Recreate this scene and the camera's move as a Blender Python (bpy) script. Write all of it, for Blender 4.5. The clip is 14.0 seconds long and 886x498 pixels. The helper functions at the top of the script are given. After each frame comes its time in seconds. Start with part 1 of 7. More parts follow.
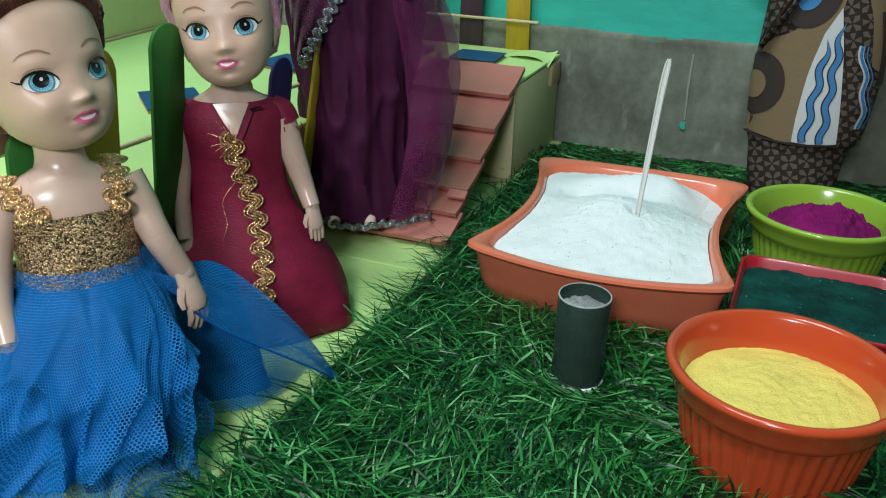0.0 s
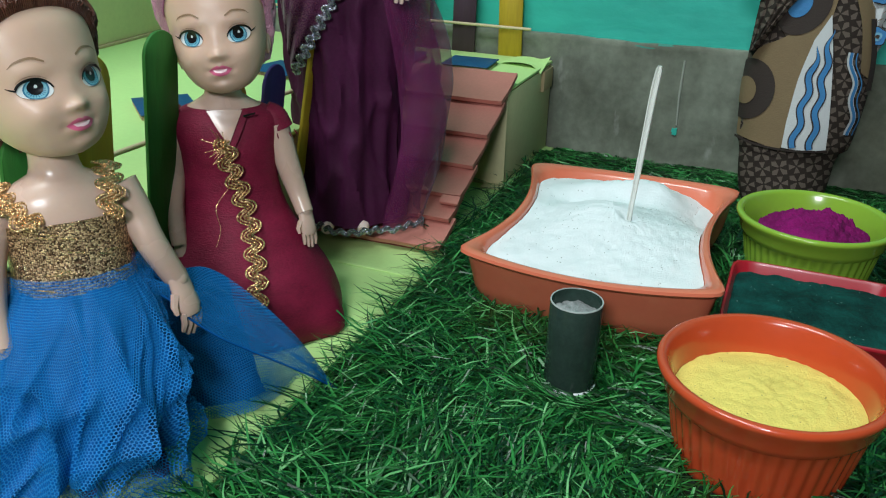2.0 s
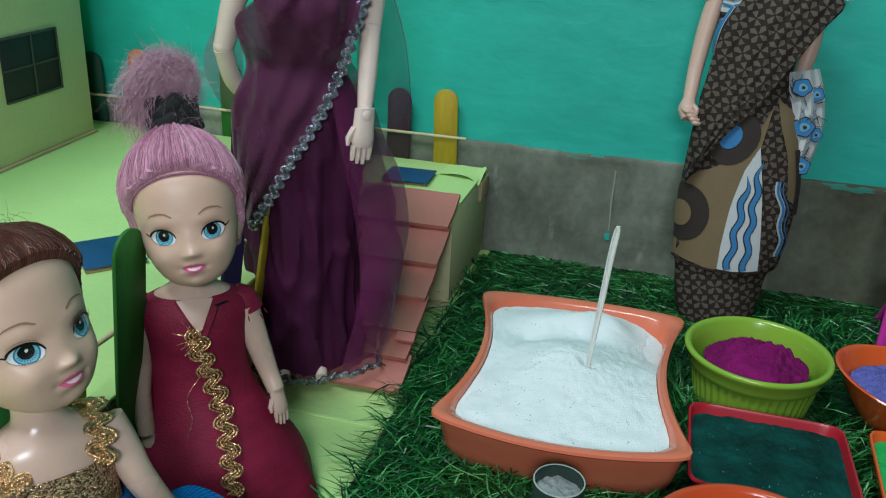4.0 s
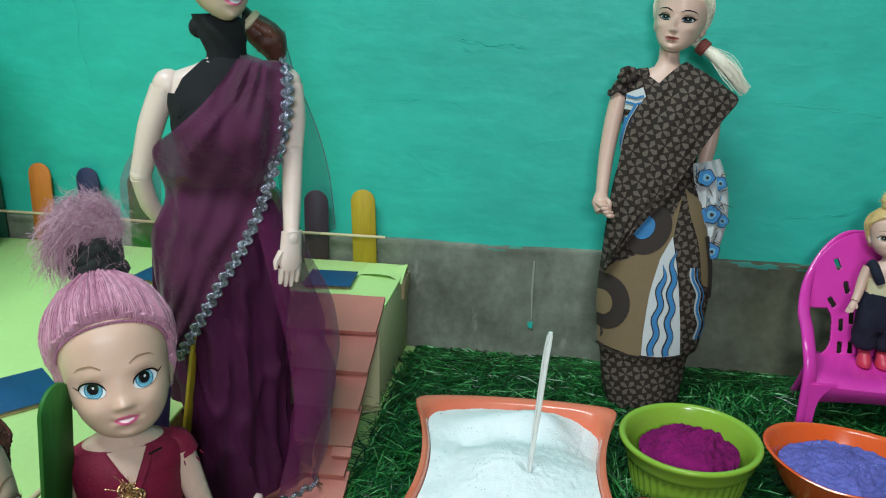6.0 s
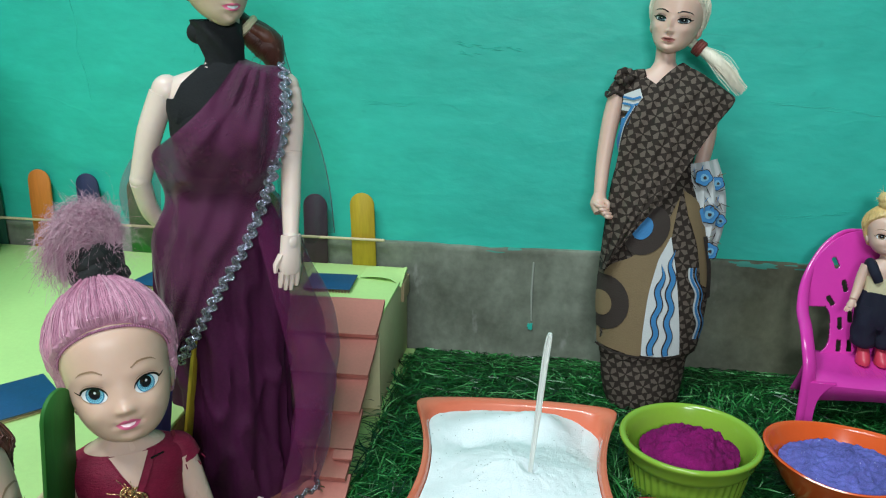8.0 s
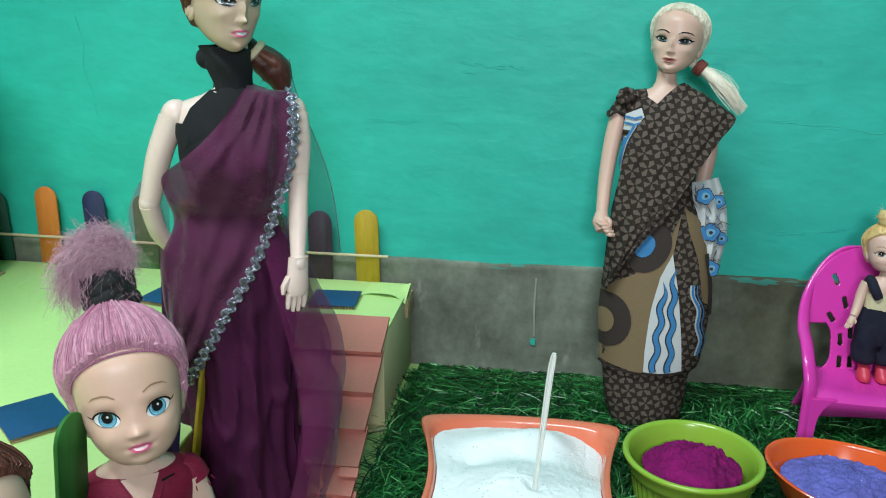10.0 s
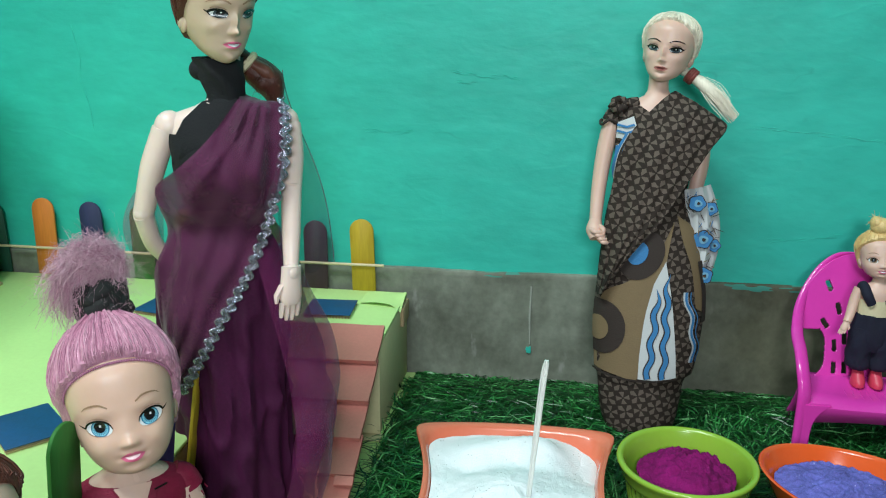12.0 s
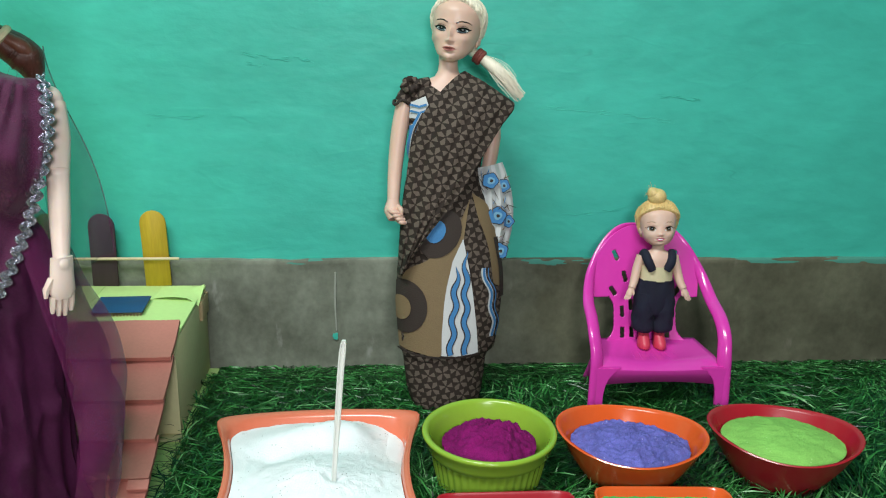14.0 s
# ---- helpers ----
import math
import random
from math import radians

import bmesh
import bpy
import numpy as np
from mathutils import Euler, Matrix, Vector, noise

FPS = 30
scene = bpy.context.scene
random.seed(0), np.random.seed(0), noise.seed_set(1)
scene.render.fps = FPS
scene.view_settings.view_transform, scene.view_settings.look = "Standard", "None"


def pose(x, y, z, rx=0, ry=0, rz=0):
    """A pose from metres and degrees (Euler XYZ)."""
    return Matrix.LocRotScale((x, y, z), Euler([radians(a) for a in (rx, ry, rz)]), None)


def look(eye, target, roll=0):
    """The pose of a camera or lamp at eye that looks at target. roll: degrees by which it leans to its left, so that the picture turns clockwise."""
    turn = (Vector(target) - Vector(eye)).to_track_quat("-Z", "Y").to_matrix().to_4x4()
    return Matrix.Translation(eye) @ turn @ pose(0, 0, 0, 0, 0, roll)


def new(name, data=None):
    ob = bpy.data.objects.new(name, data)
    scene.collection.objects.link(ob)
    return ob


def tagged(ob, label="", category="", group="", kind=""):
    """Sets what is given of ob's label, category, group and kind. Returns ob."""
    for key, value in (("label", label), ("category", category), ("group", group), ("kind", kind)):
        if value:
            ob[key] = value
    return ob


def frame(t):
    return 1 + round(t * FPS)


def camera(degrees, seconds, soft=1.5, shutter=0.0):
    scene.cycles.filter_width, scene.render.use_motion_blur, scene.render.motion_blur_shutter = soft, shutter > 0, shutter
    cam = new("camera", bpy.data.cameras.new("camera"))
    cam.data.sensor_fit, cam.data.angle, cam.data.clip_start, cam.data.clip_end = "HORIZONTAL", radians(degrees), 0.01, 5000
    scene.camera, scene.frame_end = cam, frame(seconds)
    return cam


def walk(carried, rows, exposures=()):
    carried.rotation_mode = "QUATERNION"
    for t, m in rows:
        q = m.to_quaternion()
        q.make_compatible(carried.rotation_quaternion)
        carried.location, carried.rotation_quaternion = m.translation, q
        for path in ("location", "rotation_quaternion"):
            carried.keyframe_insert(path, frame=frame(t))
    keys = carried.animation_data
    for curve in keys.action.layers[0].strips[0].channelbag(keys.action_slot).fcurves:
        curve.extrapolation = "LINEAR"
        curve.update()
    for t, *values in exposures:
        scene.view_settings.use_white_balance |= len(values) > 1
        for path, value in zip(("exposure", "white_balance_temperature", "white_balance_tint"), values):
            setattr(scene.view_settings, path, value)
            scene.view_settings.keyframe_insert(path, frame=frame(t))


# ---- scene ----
cam = camera(54.76, 14.0, 1.15)
EXPOSURES = [(0.0, -0.18, 6250, 5), (3.0, -0.15, 6150, 4), (4.0, -0.42, 5950, 3), (6.3, -0.06, 6100, 4), (7.7, -0.02, 6100, 4), (9.8, 0.08, 6100, 4), (12.0, 0.09, 6150, 4), (13.3, 0.18, 6500, 8), (14.0, 0.19, 6600, 9)]
ROWS = [  # seconds, eye, yaw, pitch, roll
    (0.0, 0.0708, -0.6263, 0.1946, 22.31, -24.40, 1.50),
    (0.5, 0.0717, -0.6269, 0.1940, 22.22, -24.32, 1.36),
    (1.0, 0.0718, -0.6273, 0.1947, 22.09, -24.24, 1.44),
    (1.5, 0.0723, -0.6272, 0.1952, 22.04, -24.18, 1.50),
    (2.0, 0.0719, -0.6277, 0.1955, 21.87, -24.03, 1.58),
    (2.5, 0.0716, -0.6278, 0.1960, 21.59, -23.91, 1.73),
    (3.0, 0.0691, -0.6251, 0.1994, 21.00, -23.92, 1.96),
    (3.5, 0.0508, -0.6195, 0.2272, 18.34, -23.83, 2.70),
    (4.0, 0.0295, -0.6154, 0.2568, 14.31, -22.54, 2.81),
    (4.2, 0.0252, -0.6136, 0.2657, 12.88, -21.74, 2.61),
    (4.6, 0.0196, -0.6114, 0.2727, 10.07, -19.62, 1.89),
    (5.2, 0.0160, -0.6100, 0.2772, 8.28, -18.28, 1.44),
    (6.3, 0.0150, -0.6096, 0.2784, 7.77, -17.90, 1.30),
    (6.5, 0.0157, -0.6096, 0.2782, 7.77, -17.94, 1.19),
    (7.0, 0.0152, -0.6105, 0.2798, 7.82, -17.86, 1.05),
    (7.5, 0.0155, -0.6110, 0.2787, 7.82, -17.80, 0.89),
    (9.8, 0.0143, -0.6130, 0.2811, 7.79, -17.35, 0.76),
    (10.0, 0.0133, -0.6146, 0.2869, 7.81, -17.26, 0.73),
    (10.5, 0.0137, -0.6163, 0.2894, 7.88, -16.82, 0.61),
    (11.0, 0.0149, -0.6158, 0.2878, 7.83, -16.76, 0.56),
    (11.5, 0.0157, -0.6168, 0.2884, 7.83, -16.66, 0.54),
    (12.0, 0.0178, -0.6166, 0.2873, 7.87, -16.64, 0.37),
    (12.5, 0.0309, -0.6137, 0.2793, 6.47, -16.64, -0.45),
    (13.0, 0.0325, -0.6106, 0.2776, 1.64, -16.80, -0.12),
    (13.5, 0.0308, -0.6120, 0.2787, -2.85, -16.69, 0.88),
    (14.0, 0.0318, -0.6128, 0.2775, -4.59, -16.73, 1.25),
]


def aim(x, y, z, yaw, pitch, roll):
    a, b = radians(yaw), radians(pitch)
    ahead = Vector((-math.sin(a) * math.cos(b), math.cos(a) * math.cos(b), math.sin(b)))
    eye = Vector((x, y, z))
    return look(eye, eye + ahead, roll)


walk(cam, [(t, aim(*rest)) for t, *rest in ROWS], EXPOSURES)

# world and lamps
world = bpy.data.worlds.new("world")
scene.world = world
world.use_nodes = True
world.node_tree.nodes["Background"].inputs[0].default_value = (0.80, 0.92, 0.95, 1)
world.node_tree.nodes["Background"].inputs[1].default_value = 0.003


def area_lamp(name, eye, target, size, power, colour):
    lamp = bpy.data.lights.new(name, "AREA")
    lamp.shape, lamp.size, lamp.size_y, lamp.energy, lamp.color = "RECTANGLE", size[0], size[1], power, colour
    ob = new(name, lamp)
    ob.matrix_world = look(eye, target)
    return ob


area_lamp("room_lamp", (0.07, -0.95, 0.43), (-0.10, -0.25, 0.06), (0.14, 0.10), 2.9, (0.97, 0.97, 1.0))
area_lamp("ceiling_lamp", (-0.45, -1.00, 1.75), (-0.10, -0.2, 0.0), (1.1, 0.20), 30.0, (0.93, 0.99, 0.98))


# ---- materials ----
def ramp_node(nt, fac, stops):
    r = nt.nodes.new("ShaderNodeValToRGB")
    while len(r.color_ramp.elements) < len(stops):
        r.color_ramp.elements.new(0.5)
    for el, (p, c) in zip(r.color_ramp.elements, stops):
        el.position, el.color = p, (*c, 1)
    nt.links.new(fac, r.inputs[0])
    return r.outputs[0]


def noise_node(nt, scale, detail=4, stretch=(1, 1, 1), rough=0.6):
    co = nt.nodes.new("ShaderNodeTexCoord")
    mp = nt.nodes.new("ShaderNodeMapping")
    mp.inputs["Scale"].default_value = stretch
    nt.links.new(co.outputs["Object"], mp.inputs[0])
    n = nt.nodes.new("ShaderNodeTexNoise")
    n.inputs["Scale"].default_value, n.inputs["Detail"].default_value, n.inputs["Roughness"].default_value = scale, detail, rough
    nt.links.new(mp.outputs[0], n.inputs[0])
    return n.outputs[0]


def math_node(nt, op, a, b=None, c=None):
    m = nt.nodes.new("ShaderNodeMath")
    m.operation = op
    for i, v in enumerate((a, b, c)):
        if v is None:
            continue
        if isinstance(v, (int, float)):
            m.inputs[i].default_value = v
        else:
            nt.links.new(v, m.inputs[i])
    return m.outputs[0]


def mix_node(nt, fac, a, b, blend="MIX"):
    m = nt.nodes.new("ShaderNodeMix")
    m.data_type, m.blend_type = "RGBA", blend
    for sock, v in ((m.inputs["Factor"], fac), (m.inputs["A"], a), (m.inputs["B"], b)):
        if isinstance(v, (int, float)):
            sock.default_value = v
        elif isinstance(v, tuple):
            sock.default_value = (*v, 1)
        else:
            nt.links.new(v, sock)
    return m.outputs["Result"]


def shade(c, k):
    return tuple(min(1, max(0, v * k)) for v in c)


def material(name, colour, rough=0.5, vary=0.12, big=25, fine=500, bump=0.15, bump_scale=None, metal=0.0, spec=0.5,
             stretch=(1, 1, 1), coat=0.0, per_object=0.0, sheen=0.0, sss=0.0):
    m = bpy.data.materials.new(name)
    m.use_nodes = True
    nt = m.node_tree
    p = nt.nodes["Principled BSDF"]
    large, small = noise_node(nt, big, 3, stretch), noise_node(nt, fine, 3, stretch)
    both = math_node(nt, "ADD", math_node(nt, "MULTIPLY", large, 0.6), math_node(nt, "MULTIPLY", small, 0.4))
    col = ramp_node(nt, both, [(0.3, shade(colour, 1 - vary)), (0.7, shade(colour, 1 + vary))])
    if per_object:
        info = nt.nodes.new("ShaderNodeObjectInfo")
        k = math_node(nt, "MULTIPLY_ADD", info.outputs["Random"], 2 * per_object, 1 - per_object)
        comb = nt.nodes.new("ShaderNodeCombineColor")
        for i in range(3):
            nt.links.new(k, comb.inputs[i])
        col = mix_node(nt, 1.0, col, comb.outputs[0], "MULTIPLY")
    nt.links.new(col, p.inputs["Base Color"])
    p.inputs["Metallic"].default_value = metal
    p.inputs["Specular IOR Level"].default_value = spec
    p.inputs["Coat Weight"].default_value = coat
    p.inputs["Sheen Weight"].default_value = sheen
    if sss:
        p.inputs["Subsurface Weight"].default_value = sss
        p.inputs["Subsurface Radius"].default_value = (0.004, 0.002, 0.001)
        p.inputs["Subsurface Scale"].default_value = 0.5
    rr = math_node(nt, "MULTIPLY_ADD", large, 0.2, rough - 0.1)
    nt.links.new(rr, p.inputs["Roughness"])
    if bump:
        b = nt.nodes.new("ShaderNodeBump")
        b.inputs["Strength"].default_value = bump
        b.inputs["Distance"].default_value = 0.001
        nt.links.new(noise_node(nt, bump_scale or fine, 4, stretch), b.inputs["Height"])
        nt.links.new(b.outputs[0], p.inputs["Normal"])
    return m


def wall_paint():
    m = material("teal_wall_paint", (0.050, 0.50, 0.40), 0.55, 0.17, 5, 60, 0.45, 60, stretch=(0.6, 1, 1.25))
    nt, p = m.node_tree, m.node_tree.nodes["Principled BSDF"]
    base = p.inputs["Base Color"].links[0].from_socket
    scar = math_node(nt, "ABSOLUTE", math_node(nt, "SUBTRACT", noise_node(nt, 5, 4, (0.5, 1, 2)), 0.5))
    line = ramp_node(nt, scar, [(0.0, (0.84, 0.86, 0.86)), (0.0035, (1, 1, 1))])
    blotch = ramp_node(nt, noise_node(nt, 45, 2, (1, 1, 2)), [(0.72, (1, 1, 1)), (0.78, (0.80, 0.84, 0.84))])
    keep = ramp_node(nt, noise_node(nt, 11, 2), [(0.60, (0, 0, 0)), (0.66, (1, 1, 1))])
    sep = nt.nodes.new("ShaderNodeSeparateColor")
    nt.links.new(keep, sep.inputs[0])
    scarred = mix_node(nt, sep.outputs[0], base, mix_node(nt, 1.0, base, line, "MULTIPLY"))
    nt.links.new(mix_node(nt, 0.6, scarred, mix_node(nt, 1.0, scarred, blotch, "MULTIPLY")), p.inputs["Base Color"])
    # trowel waves and thin raised ridges under the paint
    wave = nt.nodes.new("ShaderNodeBump")
    wave.inputs["Strength"].default_value = 0.42
    wave.inputs["Distance"].default_value = 0.004
    ridge = math_node(nt, "ABSOLUTE", math_node(nt, "SUBTRACT", noise_node(nt, 9, 3, (0.7, 1, 1.4)), 0.52))
    ridge = math_node(nt, "MULTIPLY", math_node(nt, "MINIMUM", ridge, 0.018), -1.6)
    nt.links.new(math_node(nt, "ADD", noise_node(nt, 16, 3, (0.8, 1, 1.3)), ridge), wave.inputs["Height"])
    nt.links.new(p.inputs["Normal"].links[0].from_socket, wave.inputs["Normal"])
    nt.links.new(wave.outputs[0], p.inputs["Normal"])
    return m


def cement():
    m = material("bare_cement", (0.232, 0.258, 0.210), 0.85, 0.34, 9, 160, 0.4, 120, stretch=(1, 1, 0.9))
    nt, p = m.node_tree, m.node_tree.nodes["Principled BSDF"]
    base = p.inputs["Base Color"].links[0].from_socket
    spots = ramp_node(nt, noise_node(nt, 16, 5, (1, 1, 1)), [(0.36, (0.60, 0.59, 0.55)), (0.60, (1.06, 1.06, 1.04))])
    # smears of wall paint that ran over its upper edge, and pale scuffs
    co = nt.nodes.new("ShaderNodeTexCoord")
    sep = nt.nodes.new("ShaderNodeSeparateXYZ")
    nt.links.new(co.outputs["Object"], sep.inputs[0])
    high = math_node(nt, "MULTIPLY_ADD", sep.outputs[2], 40, -2.95)
    overpaint = math_node(nt, "GREATER_THAN", math_node(nt, "ADD", math_node(nt, "MINIMUM", high, 0.30), noise_node(nt, 26, 3, (0.5, 1, 2.5))), 0.86)
    worn = mix_node(nt, 1.0, base, spots, "MULTIPLY")
    scuff = ramp_node(nt, noise_node(nt, 45, 4, (1.4, 1, 0.6)), [(0.64, (0, 0, 0)), (0.74, (1, 1, 1))])
    pale = nt.nodes.new("ShaderNodeSeparateColor")
    nt.links.new(scuff, pale.inputs[0])
    worn = mix_node(nt, math_node(nt, "MULTIPLY", pale.outputs[0], 0.45), worn, (0.42, 0.43, 0.40))
    # the strip turns darker and brownish towards +x, with a noisy edge
    dark_end = math_node(nt, "MULTIPLY_ADD", sep.outputs[0], 14, math_node(nt, "MULTIPLY_ADD", noise_node(nt, 14, 4), 1.6, -2.2))
    dark_end = math_node(nt, "MAXIMUM", math_node(nt, "MINIMUM", dark_end, 1.0), 0.0)
    worn = mix_node(nt, dark_end, worn, mix_node(nt, 1.0, worn, (0.56, 0.52, 0.43), "MULTIPLY"))
    nt.links.new(mix_node(nt, math_node(nt, "MULTIPLY", overpaint, 0.7), worn, (0.05, 0.36, 0.29)), p.inputs["Base Color"])
    return m


def grass_material():
    m = material("plastic_grass", (0.020, 0.120, 0.030), 0.34, 0.2, 20, 300, 0, spec=0.42)
    nt, p = m.node_tree, m.node_tree.nodes["Principled BSDF"]
    geo = nt.nodes.new("ShaderNodeNewGeometry")
    col = ramp_node(nt, geo.outputs["Random Per Island"], [(0.0, (0.001, 0.010, 0.002)), (0.50, (0.007, 0.070, 0.013)), (0.80, (0.034, 0.205, 0.040)), (0.93, (0.06, 0.27, 0.07)), (1.0, (0.20, 0.48, 0.19))])
    nt.links.new(col, p.inputs["Base Color"])
    return m


def net(name, colour, cell, hole, solid, rough=0.55, mesh=0.38):
    """Woven net: round gaps between threads, set like a honeycomb."""
    m = material(name, colour, rough, 0.3, 60, 900, 0.2, spec=0.12)
    nt, p = m.node_tree, m.node_tree.nodes["Principled BSDF"]
    co = nt.nodes.new("ShaderNodeTexCoord")
    uv = nt.nodes.new("ShaderNodeSeparateXYZ")
    nt.links.new(co.outputs["UV"], uv.inputs[0])
    u, v = math_node(nt, "MULTIPLY", uv.outputs[0], 1 / cell), math_node(nt, "MULTIPLY", uv.outputs[1], 1 / (cell * 1.732))
    near = []
    for shift in (0.0, 0.5):
        a = math_node(nt, "SUBTRACT", math_node(nt, "FRACT", math_node(nt, "ADD", u, shift + 50)), 0.5)
        b = math_node(nt, "MULTIPLY", math_node(nt, "SUBTRACT", math_node(nt, "FRACT", math_node(nt, "ADD", v, shift + 50)), 0.5), 1.732)
        near.append(math_node(nt, "ADD", math_node(nt, "MULTIPLY", a, a), math_node(nt, "MULTIPLY", b, b)))
    gap = math_node(nt, "LESS_THAN", math_node(nt, "MINIMUM", near[0], near[1]), mesh * mesh)
    cloud = ramp_node(nt, noise_node(nt, 70, 3), [(0.35, (solid,) * 3), (0.65, (hole,) * 3)])
    sep = nt.nodes.new("ShaderNodeSeparateColor")
    nt.links.new(cloud, sep.inputs[0])
    fac = math_node(nt, "MULTIPLY", gap, sep.outputs[0])
    clear = nt.nodes.new("ShaderNodeBsdfTransparent")
    mix = nt.nodes.new("ShaderNodeMixShader")
    nt.links.new(fac, mix.inputs[0])
    nt.links.new(p.outputs[0], mix.inputs[1])
    nt.links.new(clear.outputs[0], mix.inputs[2])
    nt.links.new(mix.outputs[0], nt.nodes["Material Output"].inputs[0])
    return m


def sheer(name, colour, clear_share, rough=0.6):
    """Thin gauze: some light passes straight through."""
    m = material(name, colour, rough, 0.2, 50, 900, 0.2, sheen=0.2)
    nt, p = m.node_tree, m.node_tree.nodes["Principled BSDF"]
    fac = math_node(nt, "MULTIPLY_ADD", noise_node(nt, 60, 3), 0.3, clear_share - 0.15)
    clear = nt.nodes.new("ShaderNodeBsdfTransparent")
    mix = nt.nodes.new("ShaderNodeMixShader")
    nt.links.new(fac, mix.inputs[0])
    nt.links.new(p.outputs[0], mix.inputs[1])
    nt.links.new(clear.outputs[0], mix.inputs[2])
    nt.links.new(mix.outputs[0], nt.nodes["Material Output"].inputs[0])
    return m


def sequins(name, dark, bright, cell):
    """Woven metal thread: small facets that each catch the light their own way."""
    m = material(name, bright, 0.30, 0.3, 60, 900, 0.0, metal=0.85)
    nt, p = m.node_tree, m.node_tree.nodes["Principled BSDF"]
    co = nt.nodes.new("ShaderNodeTexCoord")
    mp = nt.nodes.new("ShaderNodeMapping")
    mp.inputs["Scale"].default_value = (1.0, 1.0, 1.25)
    nt.links.new(co.outputs["Object"], mp.inputs[0])
    vo = nt.nodes.new("ShaderNodeTexVoronoi")
    vo.inputs["Scale"].default_value, vo.inputs["Randomness"].default_value = 1 / cell, 0.8
    nt.links.new(mp.outputs[0], vo.inputs[0])
    sep = nt.nodes.new("ShaderNodeSeparateColor")
    nt.links.new(vo.outputs["Color"], sep.inputs[0])
    tone = ramp_node(nt, sep.outputs[0], [(0.15, dark), (0.75, bright), (1.0, shade(bright, 1.4))])
    rim = math_node(nt, "GREATER_THAN", vo.outputs["Distance"], 0.62)
    nt.links.new(mix_node(nt, rim, tone, shade(dark, 0.3)), p.inputs["Base Color"])
    b = nt.nodes.new("ShaderNodeBump")
    b.inputs["Strength"].default_value, b.inputs["Distance"].default_value = 0.9, 0.0008
    nt.links.new(math_node(nt, "MULTIPLY", vo.outputs["Distance"], math_node(nt, "SUBTRACT", sep.outputs[1], 1.2)), b.inputs["Height"])
    nt.links.new(b.outputs[0], p.inputs["Normal"])
    return m


def powder(name, colour, vary=0.12, speck=None):
    m = material(name, colour, 0.95, vary, 60, 1500, 0.6, 1200, spec=0.15)
    if speck:
        nt, p = m.node_tree, m.node_tree.nodes["Principled BSDF"]
        base = p.inputs["Base Color"].links[0].from_socket
        vo = nt.nodes.new("ShaderNodeTexVoronoi")
        vo.inputs["Scale"].default_value = 420
        co = nt.nodes.new("ShaderNodeTexCoord")
        nt.links.new(co.outputs["Object"], vo.inputs[0])
        dot = math_node(nt, "LESS_THAN", vo.outputs["Distance"], 0.13)
        pick = math_node(nt, "MULTIPLY", dot, math_node(nt, "GREATER_THAN", noise_node(nt, 90, 2), 0.55))
        nt.links.new(mix_node(nt, pick, base, speck), p.inputs["Base Color"])
    return m


TEAL, CEMENT, GRASS = wall_paint(), cement(), grass_material()
LIME = material("lime_chart_paper", (0.57, 0.80, 0.30), 0.7, 0.06, 14, 300, 0.15)
CARD = material("brown_cardboard", (0.50, 0.38, 0.22), 0.8, 0.12, 30, 400, 0.2, stretch=(1, 1, 0.3))
CREAM = material("cream_paper", (0.62, 0.58, 0.33), 0.75, 0.08, 18, 300, 0.15)
PINK = material("brick_pink_card", (0.54, 0.200, 0.160), 0.65, 0.10, 25, 500, 0.15, per_object=0.07)
DARKPINK = material("brick_pink_card_side", (0.34, 0.10, 0.07), 0.75, 0.1, 25, 500, 0.15)
BLUECARD = material("blue_card", (0.008, 0.07, 0.19), 0.6, 0.2, 40, 500, 0.15)
CORAL = material("coral_melamine", (0.72, 0.180, 0.100), 0.22, 0.05, 20, 300, 0.02, coat=0.3)
ORANGE = material("orange_red_melamine", (0.54, 0.070, 0.022), 0.2, 0.05, 20, 300, 0.02, coat=0.3)
BRIGHT = material("bright_orange_melamine", (0.76, 0.110, 0.022), 0.2, 0.05, 20, 300, 0.02, coat=0.3)
GREENBOWL = material("lime_green_melamine", (0.28, 0.46, 0.045), 0.2, 0.05, 20, 300, 0.02, coat=0.3)
REDBOWL = material("crimson_melamine", (0.40, 0.012, 0.025), 0.3, 0.06, 20, 300, 0.03, coat=0.1)
WHITEP = powder("white_powder", (0.86, 0.89, 0.92), 0.04, (0.30, 0.30, 0.30))
YELLOWP = powder("yellow_powder", (0.88, 0.70, 0.18), 0.12, (0.45, 0.35, 0.10))
MAGENTAP = powder("magenta_powder", (0.20, 0.008, 0.110), 0.55, (0.30, 0.03, 0.18))
BLUEP = powder("violet_blue_powder", (0.14, 0.14, 0.47), 0.55, (0.45, 0.45, 0.75))
LIMEP = powder("green_powder", (0.25, 0.54, 0.12), 0.22, (0.50, 0.75, 0.32))
DARKP = powder("dark_green_powder", (0.006, 0.050, 0.043), 0.8, (0.16, 0.30, 0.27))
MIDGREENP = powder("leaf_green_powder", (0.05, 0.42, 0.10), 0.15)
PVC = material("grey_pvc", (0.026, 0.046, 0.038), 0.22, 0.30, 60, 600, 0.12)
PVCIN = powder("grey_dust", (0.30, 0.31, 0.31), 0.6, (0.6, 0.6, 0.6))
WHITEPL = material("white_plastic", (0.78, 0.80, 0.76), 0.3, 0.03, 60, 400, 0.02)
MAGENTA = material("magenta_plastic", (0.72, 0.050, 0.44), 0.22, 0.04, 20, 300, 0.02, coat=0.2)
SKEWER = material("bamboo", (0.66, 0.55, 0.34), 0.6, 0.15, 60, 400, 0.15, stretch=(1, 1, 1))
